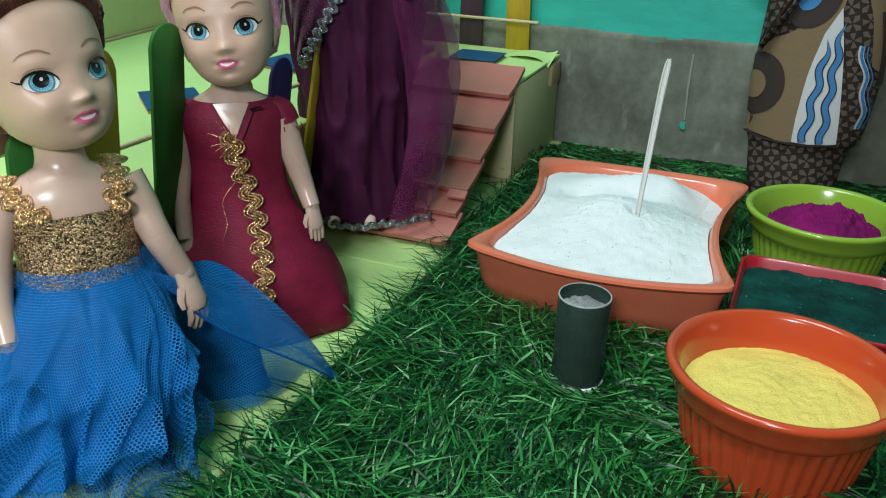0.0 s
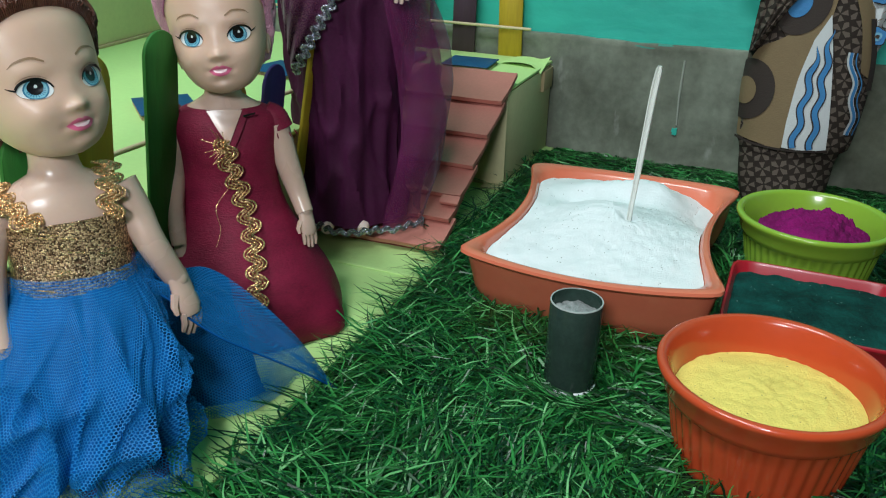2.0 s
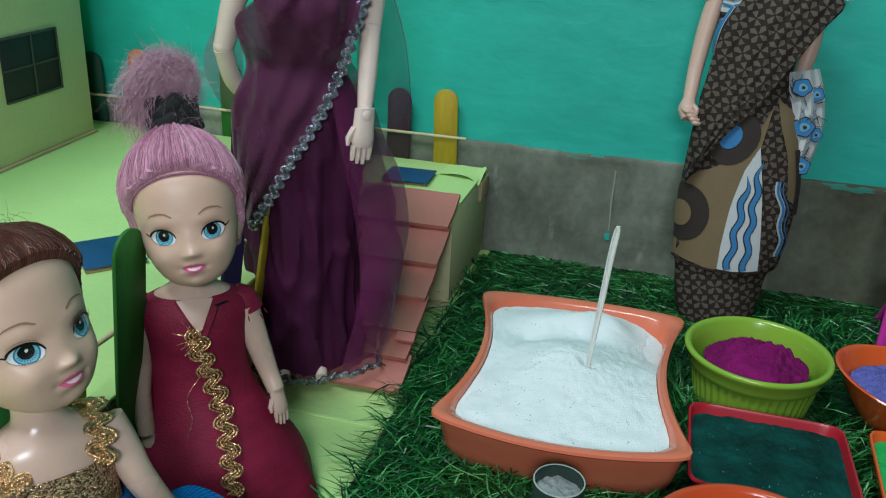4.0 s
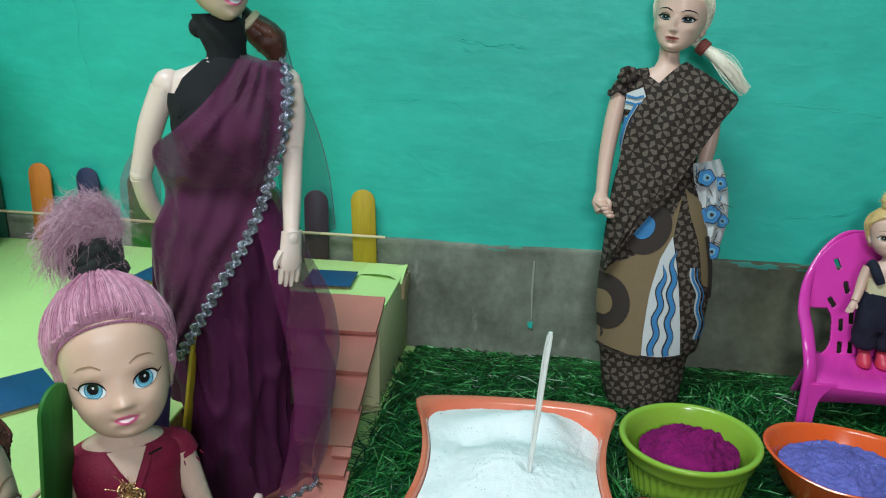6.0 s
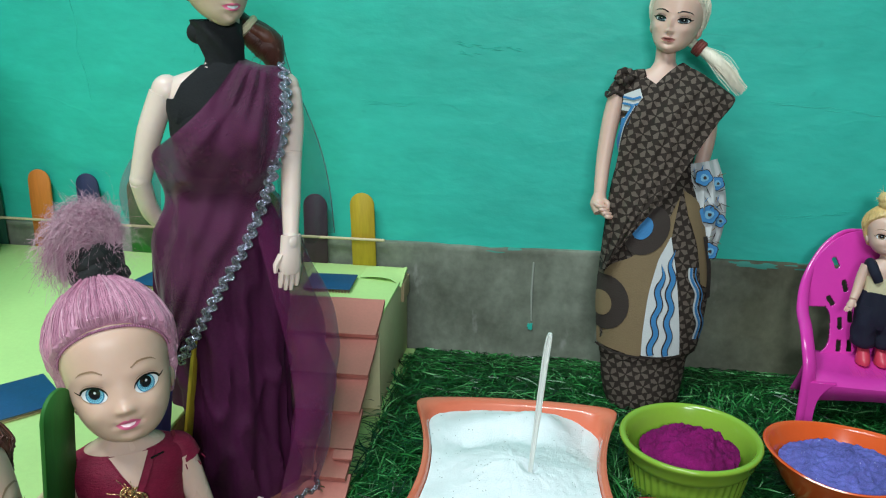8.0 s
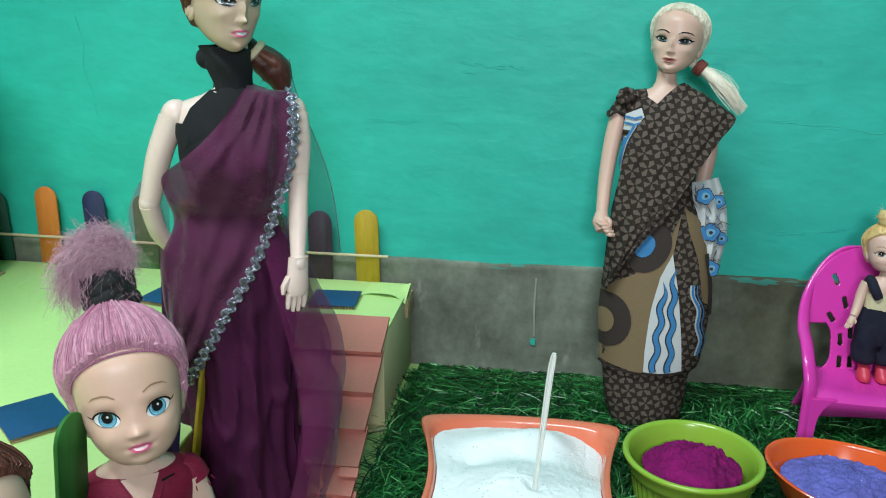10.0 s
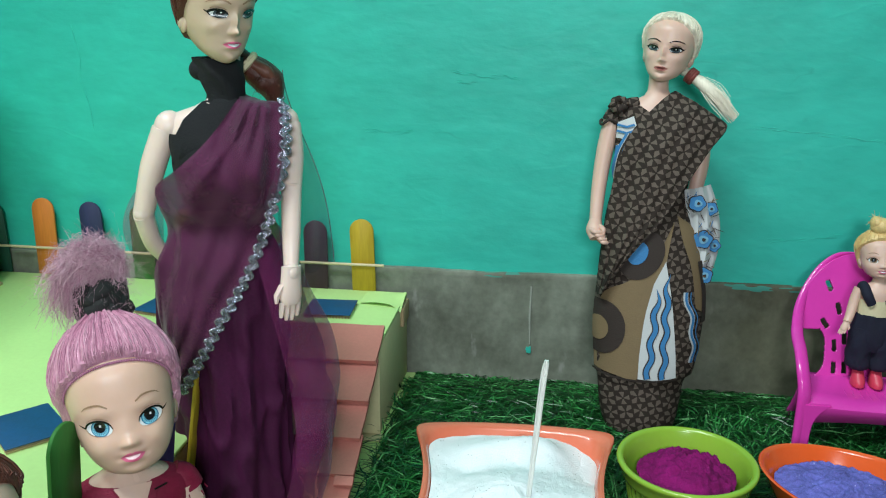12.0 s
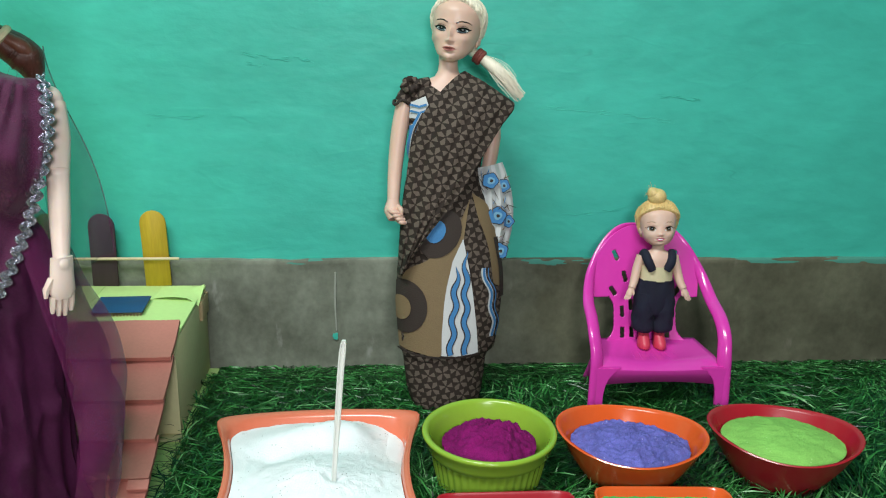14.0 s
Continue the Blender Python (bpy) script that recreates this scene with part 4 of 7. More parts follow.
IRISRIM = material("painted_deep_blue", (0.03, 0.16, 0.28), 0.3, 0.3, 300, 1500, 0)
BROW = material("painted_brown", (0.27, 0.165, 0.095), 0.45, 0.1, 100, 500, 0)
PINKHAIR = material("pink_lilac_hair", (0.55, 0.265, 0.375), 0.25, 0.22, 200, 900, 0.35, stretch=(3, 3, 0.4))
PINKLIGHT = material("pale_pink_hair", (0.64, 0.36, 0.47), 0.20, 0.25, 200, 900, 0.3, stretch=(3, 3, 0.4))
PINKDARK = material("deep_pink_hair", (0.34, 0.13, 0.22), 0.4, 0.25, 200, 900, 0.3, stretch=(3, 3, 0.4))
BROWNLIGHT = material("chestnut_hair", (0.13, 0.045, 0.028), 0.34, 0.3, 200, 900, 0.3, stretch=(3, 3, 0.4))
TEETH = material("painted_teeth", (0.86, 0.60, 0.64), 0.3, 0.03, 50, 300, 0)
GREYIRIS = material("painted_grey", (0.07, 0.10, 0.115), 0.3, 0.4, 300, 1500, 0)
FUZZ = material("faded_lilac_hair", (0.56, 0.36, 0.43), 0.45, 0.25, 150, 600, 0.2)
BROWNHAIR = material("auburn_hair", (0.075, 0.022, 0.014), 0.38, 0.35, 200, 900, 0.4, stretch=(3, 3, 0.4))
BLONDE = material("blonde_hair", (0.82, 0.76, 0.62), 0.4, 0.15, 200, 900, 0.3, stretch=(3, 3, 0.4))
GOLDHAIR = material("golden_hair", (0.72, 0.52, 0.22), 0.4, 0.2, 200, 900, 0.3)
SCRUNCH = material("black_elastic", (0.010, 0.012, 0.012), 0.8, 0.3, 200, 900, 0.6)
MAROON = material("maroon_silk", (0.185, 0.008, 0.036), 0.55, 0.34, 60, 900, 0.35, stretch=(0.8, 0.8, 1.8), spec=0.25)
GOLD = material("gold_braid", (0.72, 0.45, 0.23), 0.26, 0.35, 700, 2600, 0.5, metal=0.92)
SILVER = material("silver_braid", (0.34, 0.34, 0.41), 0.25, 0.8, 500, 1500, 0.6, metal=0.92)
GOLDCLOTH = sequins("gold_mesh_cloth", (0.24, 0.125, 0.065), (0.86, 0.55, 0.32), 0.0006)
TULLE = net("blue_tulle", (0.020, 0.180, 0.50), 0.00115, 0.97, 0.88, 0.50, 0.40)
# opaque and darker than the net, set behind it to darken its gaps
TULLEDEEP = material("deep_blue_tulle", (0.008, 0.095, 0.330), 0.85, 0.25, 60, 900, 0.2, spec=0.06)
PURPLE = material("plum_gauze_layers", (0.054, 0.005, 0.036), 0.7, 0.3, 35, 600, 0.25, spec=0.25)
PLUMVEIL = sheer("plum_veil", (0.165, 0.006, 0.095), 0.56)
PLUMSASH = sheer("plum_sash", (0.074, 0.004, 0.043), 0.22, 0.8)
GREYVEIL = sheer("grey_veil", (0.045, 0.060, 0.072), 0.66)
BLACKCLOTH = material("black_cloth", (0.005, 0.006, 0.008), 0.9, 0.3, 80, 800, 0.4)
KHAKI = material("khaki_cotton", (0.185, 0.130, 0.067), 0.8, 0.12, 40, 900, 0.3)
DARKBROWN = material("dark_brown_print", (0.030, 0.020, 0.016), 0.8, 0.15, 60, 900, 0.3)
WHITECLOTH = material("white_cotton", (0.55, 0.57, 0.58), 0.8, 0.04, 60, 900, 0.3)
BLUEPRINT = material("blue_print", (0.045, 0.19, 0.42), 0.8, 0.12, 60, 900, 0.3)
PALEBLUE = material("pale_blue_print", (0.16, 0.36, 0.52), 0.8, 0.12, 60, 900, 0.3)
NAVYCLOTH = material("navy_cloth", (0.006, 0.008, 0.024), 0.85, 0.2, 60, 900, 0.4)
CREAMCLOTH = material("cream_cloth", (0.66, 0.60, 0.38), 0.8, 0.08, 60, 900, 0.3)
SHOE = material("red_pink_rubber", (0.62, 0.05, 0.10), 0.4, 0.06, 60, 500, 0.1)
ROSE = material("painted_rose", (0.42, 0.16, 0.14), 0.35, 0.06, 50, 300, 0)
BAND = material("red_brown_band", (0.22, 0.05, 0.04), 0.6, 0.2, 200, 900, 0.3)


def pinwheel_print():
    """Small light triangles on dark brown cotton."""
    m = material("pinwheel_cotton", (0.030, 0.022, 0.018), 0.8, 0.15, 60, 900, 0.3, spec=0.2)
    nt, p = m.node_tree, m.node_tree.nodes["Principled BSDF"]
    base = p.inputs["Base Color"].links[0].from_socket
    co = nt.nodes.new("ShaderNodeTexCoord")
    mp = nt.nodes.new("ShaderNodeMapping")
    mp.inputs["Rotation"].default_value = (0, radians(14), 0)
    mp.inputs["Scale"].default_value = (104, 104, 104)
    nt.links.new(co.outputs["Object"], mp.inputs[0])
    sep = nt.nodes.new("ShaderNodeSeparateXYZ")
    nt.links.new(mp.outputs[0], sep.inputs[0])
    u = math_node(nt, "SUBTRACT", math_node(nt, "FRACT", sep.outputs[0]), 0.5)
    v = math_node(nt, "SUBTRACT", math_node(nt, "FRACT", sep.outputs[2]), 0.5)
    odd = math_node(nt, "ADD", math_node(nt, "FLOOR", sep.outputs[0]), math_node(nt, "FLOOR", sep.outputs[2]))
    turn = math_node(nt, "MULTIPLY_ADD", math_node(nt, "ARCTAN2", v, u), 4 / (2 * math.pi), math_node(nt, "MULTIPLY", odd, 0.5))
    tri = math_node(nt, "LESS_THAN", math_node(nt, "FRACT", math_node(nt, "ADD", turn, 8.25)), 0.5)
    reach = math_node(nt, "MAXIMUM", math_node(nt, "ABSOLUTE", u), math_node(nt, "ABSOLUTE", v))
    edge = math_node(nt, "MULTIPLY", math_node(nt, "LESS_THAN", reach, 0.44), math_node(nt, "GREATER_THAN", reach, 0.07))
    nt.links.new(mix_node(nt, math_node(nt, "MULTIPLY", tri, edge), base, (0.125, 0.098, 0.080)), p.inputs["Base Color"])
    return m


PINWHEEL = pinwheel_print()


class Prof:
    """A body of oval sections: rows of z, x centre, x radius, y centre, y radius."""

    def __init__(self, rows, bumps=(), power=2.0):
        self.bumps, self.power = bumps, power
        lo = [Vector((r[0], r[1], r[2])) for r in rows]
        hi = [Vector((r[0], r[3], r[4])) for r in rows]
        a, b = spline(lo, 10), spline(hi, 10)
        self.z = np.maximum.accumulate(np.array([v[0] for v in a]) + np.arange(len(a)) * 1e-9)
        self.t = np.array([[p[1], p[2], q[1], q[2]] for p, q in zip(a, b)])

    def at(self, z):
        return [float(np.interp(z, self.z, self.t[:, k])) for k in range(4)]

    def round(self, a):
        """Sine and cosine of a section that may be squarer than an oval."""
        s, c = math.sin(a), math.cos(a)
        k = (abs(s) ** self.power + abs(c) ** self.power) ** (-1 / self.power)
        return s * k, c * k

    def front(self, x, z, off=0.0):
        xc, rx, yc, ry = self.at(z)
        u = max(-0.985, min(0.985, (x - xc) / max(rx, 1e-6)))
        return Vector((xc + u * (rx + off), yc - (ry + off) * (1 - abs(u) ** self.power) ** (1 / self.power) - off * 0.3 - self.relief(x, z), z))

    def relief(self, x, z):
        return sum(h * math.exp(-(((abs(x) - bx) / sx) ** 2) - ((z - bz) / sz) ** 2) for bx, bz, sx, sz, h in self.bumps)


def body(bm, prof, z0, z1, n=30, seg=40, mi=0, fold=None, m=None, caps=(True, True), grow=0.0, arc=None):
    rings = []
    for k in range(n + 1):
        z = z0 + (z1 - z0) * k / n
        xc, rx, yc, ry = prof.at(z)
        ring = []
        for i in range(seg if not arc else seg + 1):
            a = 2 * math.pi * i / seg if not arc else arc[0] + (arc[1] - arc[0]) * i / seg
            d = 1 + (fold(a, z) if fold else 0)
            p = Vector((xc + (rx + grow) * d * math.sin(a), yc - (ry + grow) * d * math.cos(a), z))
            ring.append(m @ p if m else p)
        rings.append(ring)
    return loft(bm, rings, mi, caps if not arc else (False, False), not arc)


def decal(bm, prof, outline, off, mi, m=None):
    """A painted or sewn-on shape lying on the front of a body."""
    cx, cz = sum(p[0] for p in outline) / len(outline), sum(p[1] for p in outline) / len(outline)
    rings = []
    for f in (1.0, 0.75, 0.5, 0.25):
        ring = [prof.front(cx + (x - cx) * f, cz + (z - cz) * f, off) for x, z in outline]
        rings.append([m @ p for p in ring] if m else ring)
    last = loft(bm, rings, mi, (False, False))[-1]
    c = prof.front(cx, cz, off)
    c = bm.verts.new(m @ c if m else c)
    for i in range(len(last)):
        f = bm.faces.new((last[i], last[(i + 1) % len(last)], c))
        f.material_index = mi


def ellipse(cx, cz, rx, rz, n=20, turn=0.0, a0=0.0, a1=2 * math.pi):
    out = []
    for i in range(n):
        a = a0 + (a1 - a0) * i / n
        x, z = rx * math.cos(a), rz * math.sin(a)
        out.append((cx + x * math.cos(turn) - z * math.sin(turn), cz + x * math.sin(turn) + z * math.cos(turn)))
    return out


def band(bm, prof, line, width, off, mi, m=None):
    """A narrow painted or sewn band along a line on the front of a body."""
    n, left, right = len(line), [], []
    for i, (x, z) in enumerate(line):
        ax, az = line[max(i - 1, 0)]
        bx, bz = line[min(i + 1, n - 1)]
        d = math.hypot(bx - ax, bz - az) or 1
        w = width[i] if isinstance(width, list) else width
        nx, nz = -(bz - az) / d * w / 2, (bx - ax) / d * w / 2
        left.append(prof.front(x + nx, z + nz, off))
        right.append(prof.front(x - nx, z - nz, off))
    rows = [[m @ a, m @ b] if m else [a, b] for a, b in zip(left, right)]
    loft(bm, rows, mi, (False, False), False)


def line2(pts, steps=8):
    return [(v.x, v.y) for v in spline([(x, z, 0) for x, z in pts], steps)]


# bumps: x, z, spread in x and z, height
CHILD = Prof([(-0.01, 0, 0.04, -0.16, 0.04), (0.02, 0, 0.160, -0.13, 0.13), (0.08, 0, 0.250, -0.09, 0.225), (0.18, 0, 0.322, -0.05, 0.305), (0.30, 0, 0.364, -0.01, 0.365), (0.44, 0, 0.387, 0.02, 0.395),
              (0.60, 0, 0.412, 0.035, 0.415), (0.74, 0, 0.405, 0.045, 0.405), (0.87, 0, 0.325, 0.05, 0.32), (0.95, 0, 0.21, 0.05, 0.21), (1.0, 0, 0.03, 0.05, 0.03)],
             [(0, 0.250, 0.042, 0.030, 0.040), (0, 0.262, 0.068, 0.046, 0.022), (0.044, 0.240, 0.026, 0.020, 0.016), (0, 0.36, 0.050, 0.080, 0.008), (0.185, 0.385, 0.085, 0.062, -0.034), (0.175, 0.480, 0.11, 0.045, 0.012),
              (0.225, 0.235, 0.090, 0.075, 0.026), (0, 0.176, 0.060, 0.020, 0.022), (0, 0.122, 0.055, 0.020, 0.022), (0, 0.150, 0.070, 0.007, -0.008), (0.098, 0.152, 0.022, 0.020, -0.012), (0, 0.082, 0.07, 0.018, -0.012), (0, 0.030, 0.075, 0.035, 0.028)], 2.3)
ADULT = Prof([(-0.01, 0, 0.04, -0.20, 0.04), (0.02, 0, 0.10, -0.18, 0.09), (0.09, 0, 0.185, -0.12, 0.19), (0.20, 0, 0.250, -0.05, 0.27), (0.34, 0, 0.295, 0.00, 0.33), (0.48, 0, 0.320, 0.03, 0.365),
              (0.62, 0, 0.330, 0.045, 0.385), (0.76, 0, 0.315, 0.055, 0.38), (0.88, 0, 0.250, 0.06, 0.30), (0.96, 0, 0.14, 0.06, 0.18), (1.0, 0, 0.02, 0.06, 0.03)],
             [(0, 0.295, 0.032, 0.032, 0.062), (0.032, 0.285, 0.018, 0.018, 0.020), (0, 0.39, 0.026, 0.085, 0.042), (0.14, 0.455, 0.075, 0.050, -0.026), (0.14, 0.555, 0.10, 0.035, 0.012), (0.20, 0.330, 0.065, 0.060, 0.022),
              (0, 0.200, 0.060, 0.020, 0.026), (0, 0.150, 0.050, 0.020, 0.026), (0, 0.176, 0.070, 0.007, -0.010), (0, 0.115, 0.06, 0.018, -0.014), (0, 0.040, 0.065, 0.040, 0.034)])


def blob(bm, c, r, mi, m=None, n=12):
    rings = []
    for k in range(1, n):
        a = math.pi * k / n
        ring = oval((c[0], c[1], c[2] - r[2] * math.cos(a)), r[0] * math.sin(a), r[1] * math.sin(a), 14)
        rings.append([m @ p for p in ring] if m else ring)
    loft(bm, rings, mi)


def hair_low(a, hairline, drop):
    """Height of the hair's lower edge at an angle round the head."""
    f = abs((a + math.pi) % (2 * math.pi) - math.pi)
    if f < 1.42:
        return hairline - drop * (f / 1.42) ** 2.4
    return max(0.16, hairline - drop - 0.55 * (f - 1.42))


def head(bm, m, prof, idx, child=True, hairline=0.80, hair=True, puff=0.05, drop=0.30, comb=300, tones=(), gaze=0.0, tied=True):
    """A doll's head in units of its height, chin at 0, looking to -y. idx: material numbers by name."""
    rings = []
    for k in range(85):
        z = -0.01 + 1.01 * k / 84
        xc, rx, yc, ry = prof.at(z)
        ring = []
        for i in range(104):
            a = 2 * math.pi * i / 104
            sn, c = prof.round(a)
            x = xc + rx * sn
            t = max(0.0, min(1.0, c / 0.35))
            ring.append(m @ Vector((x, yc - ry * c - prof.relief(x, z) * t * t * (3 - 2 * t), z)))
        rings.append(ring)
    loft(bm, rings, idx["skin"])
    if child:
        ex, ez, es, eh, bz, mz, mw = 0.185, 0.380, 0.088, 0.058, 0.525, 0.148, 0.092
    else:
        ex, ez, es, eh, bz, mz, mw = 0.140, 0.455, 0.070, 0.036, 0.560, 0.176, 0.090
    for s in (-1, 1):
        rise = 0.14

        def lid(a, k=1.0):
            x = es * math.cos(a) * k
            z = (eh if math.sin(a) > 0 else eh * 0.86) * math.sin(a) * k
            return (s * (ex + x), ez + z + rise * x)

        decal(bm, prof, [lid(a) for a in np.linspace(0, 2 * math.pi, 28)[:-1]], 0.004, idx["white"], m)
        ix = s * ex - s * 0.006 + gaze * es
        iris = []
        for a in np.linspace(0, 2 * math.pi, 26)[:-1]:
            x, z = ix + es * 0.74 * math.cos(a), ez + eh * 0.10 + eh * 1.02 * math.sin(a)
            u = min(1.0, abs((x - s * ex) / es))
            edge = math.sqrt(1 - u * u) * eh * 0.97
            mid = ez + rise * (x - s * ex) * s
            iris.append((x, max(mid - edge * 0.86, min(mid + edge, z))))
        decal(bm, prof, iris, 0.006, idx.get("rim", idx["iris"]), m)
        if "rim" in idx:
            mx, mz2 = sum(q[0] for q in iris) / len(iris), sum(q[1] for q in iris) / len(iris)
            decal(bm, prof, [(mx + (x - mx) * 0.86, mz2 + (z - mz2) * 0.90) for x, z in iris], 0.0072, idx["iris"], m)
        decal(bm, prof, ellipse(ix, ez + eh * 0.27, es * 0.47, eh * 0.70, 20), 0.008, idx["black"], m)
        if child:
            for j in range(11):
                a = math.pi + math.pi * (j + 0.5) / 11
                p, q = 0.60, 0.86
                band(bm, prof, [(ix + es * 0.66 * p * math.cos(a), ez + eh * (0.1 + 0.9 * p * math.sin(a))), (ix + es * 0.66 * q * math.cos(a), ez + eh * (0.1 + 0.9 * q * math.sin(a)))], 0.005, 0.009, idx.get("rim", idx["black"]), m)
        decal(bm, prof, ellipse(ix + 0.004, ez + eh * 0.36, es * 0.10, eh * 0.17, 12), 0.011, idx["white"], m)
        lash = [lid(a, 1.03) for a in np.linspace(3.05, 0.12, 18)]
        tail = lash[-1]
        lash += [(tail[0] + s * es * 0.22, tail[1] + es * 0.12), (tail[0] + s * es * 0.44, tail[1] + es * 0.30)]
        thick = 0.015 if child else 0.024
        band(bm, prof, lash, [0.006 + (thick - 0.006) * min(1, i / 5) for i in range(17)] + [thick * 0.8, thick * 0.55, 0.002], 0.010, idx["black"], m)
        low = [lid(a, 1.02) for a in np.linspace(-0.1, -1.3 if child else -2.6, 9)]
        band(bm, prof, low, 0.004 if child else 0.009, 0.007, idx["black" if not child else "brow"], m)
        crease = [(x, z + (0.014 if child else 0.022)) for x, z in (lid(a, 1.08) for a in np.linspace(2.4, 0.5, 10))]
        band(bm, prof, crease, 0.0022 if child else 0.004, 0.004, idx["brow"], m)
        brow = line2([(s * (ex - 0.085), bz - 0.010), (s * (ex - 0.02), bz + 0.022), (s * (ex + 0.06), bz + 0.018), (s * (ex + 0.100), bz - 0.006)], 5)
        k = len(brow)
        wide = 0.011 if child else 0.015
        band(bm, prof, brow, [0.002 + wide * math.sin(math.pi * (0.25 + 0.75 * i / (k - 1))) for i in range(k)], 0.004, idx["brow"], m)
        # ears
        xc, rx, yc, ry = prof.at(0.34)
        for c, r in (((s * (rx - 0.004), yc + 0.05, 0.33), (0.030, 0.060, 0.090)), ((s * (rx + 0.016), yc + 0.065, 0.345), (0.022, 0.045, 0.070))):
            blob(bm, c, r, idx["skin"], m)
    top = [(-mw, mz + 0.006), (-mw * 0.55, mz + 0.026), (-mw * 0.2, mz + 0.034), (0, mz + 0.028), (mw * 0.2, mz + 0.034), (mw * 0.55, mz + 0.026), (mw, mz + 0.006)]
    bot = [(mw * 0.6, mz - 0.026), (0, mz - 0.040), (-mw * 0.6, mz - 0.026)]
    decal(bm, prof, line2(top, 4) + line2([(mw, mz + 0.006)] + bot + [(-mw, mz + 0.006)], 4)[1:-1], 0.004, idx["lip"], m)
    decal(bm, prof, line2([(-mw * 0.62, mz + 0.008), (0, mz + 0.010), (mw * 0.62, mz + 0.008)], 4) + line2([(mw * 0.42, mz - 0.010), (0, mz - 0.017), (-mw * 0.42, mz - 0.010)], 4), 0.008, idx.get("teeth", idx["white"]), m)
    if hair:
        def scalp(a, z, up=0.0):
            xc, rx, yc, ry = prof.at(min(z, 0.995))
            t = min(1, max(0, (z - hair_low(a, hairline, drop) + 0.012) / 0.045))
            t = t * t * (3 - 2 * t)
            ridge = 0.004 * math.sin(a * 41 + 3 * math.sin(z * 4)) + 0.004 * math.sin(a * 23 + 5 * z) + 0.014 * noise.noise((a * 6, z * 2, 4))
            g = -0.05 + (puff + 0.05 + ridge + up) * t
            tip = (z - 0.78) * 0.46 * max(0.0, math.cos(a)) ** 0.5 + max(0, z - 0.985) * 0.9 if z > 0.78 and tied else 0
            sn, cs = prof.round(a)
            return m @ Vector((xc + (rx + g) * sn, yc - (ry + g) * cs, z + g * 0.6 * min(1, max(0, (z - 0.7) / 0.25)) + tip))

        loft(bm, [[scalp(2 * math.pi * i / 120, 0.02 + (1.02 if tied else 0.979) * k / 40) for i in range(120)] for k in range(41)], idx["hair"])
        # combed locks from the hairline to the crown
        rng = random.Random(comb)
        size = m.to_scale().x
        for k in range(comb):
            a = rng.gauss(0, 1.35)
            z0 = hair_low(a, hairline, drop) + 0.012
            sway, up = rng.gauss(0, 0.07), rng.uniform(-0.002, 0.016)
            z1 = rng.uniform(0.93, 1.03) if tied else rng.uniform(0.85, 0.985)
            path = [scalp(a + sway * u * u + 0.02 * math.sin(9 * u + k), z0 + (z1 - z0) * math.sin(u * 1.57), up * math.sin(math.pi * min(1, 0.15 + u))) for u in np.linspace(0, 1, 9)]
            r = size * rng.uniform(0.0020, 0.0062)
            sweep(bm, path, [r * 0.7] + [r] * 6 + [r * 0.7, r * 0.3], 4, rng.choice([idx["hair"], *tones]))


def strands(bm, rng, roots, flow, count, length, radius, mi, wild=0.5, steps=5):
    """Loose hair: thin three-sided threads."""
    for _ in range(count):
        p = Vector(rng.choice(roots)) + Vector((rng.gauss(0, 1), rng.gauss(0, 1), rng.gauss(0, 1))) * 0.0012
        d = (Vector(flow) + Vector((rng.gauss(0, 1), rng.gauss(0, 1), rng.gauss(0, 1))) * wild).normalized()
        path, step = [p.copy()], length * rng.uniform(0.5, 1.1) / steps
        for _ in range(steps):
            d = (d + Vector((rng.gauss(0, 1), rng.gauss(0, 1), rng.gauss(0, 1) - 0.35)) * 0.36).normalized()
            p = p + d * step
            path.append(p.copy())
        sweep(bm, path, [radius * (1 - 0.6 * i / steps) for i in range(steps + 1)], 3, mi)


def limb(bm, pts, rad, mi, n=12):
    path = spline(pts, 6)
    sweep(bm, path, lerp_radii(rad, len(path)), n, mi)


def palm(bm, at, way, side, size, mi, curl=0.25):
    """A small moulded hand: palm, four fingers and a thumb."""
    at, way, side = Vector(at), Vector(way).normalized(), Vector(side).normalized()
    out = way.cross(side).normalized()
    path = [at - way * size * 0.30, at + way * size * 0.2, at + way * size * 0.55, at + way * size * 0.75]
    sweep(bm, path, [size * 0.29, size * 0.31, size * 0.34, size * 0.24], 12, mi, 0.62, side)
    blob(bm, at - way * size * 0.10, (size * 0.22, size * 0.22, size * 0.28), mi)
    for k in range(4):
        b = at + way * size * 0.66 + side * size * (-0.24 + 0.16 * k)
        ln = size * (0.46, 0.55, 0.52, 0.42)[k]
        sweep(bm, [b, b + way * ln * 0.55 + out * curl * ln * 0.2, b + way * ln + out * curl * ln * 0.6], [size * 0.085, size * 0.08, size * 0.05], 6, mi)
    b = at + way * size * 0.2 + side * size * 0.26
    sweep(bm, [b, b + way * size * 0.25 + side * size * 0.16, b + way * size * 0.45 + side * size * 0.16], [size * 0.11, size * 0.09, size * 0.05], 6, mi)


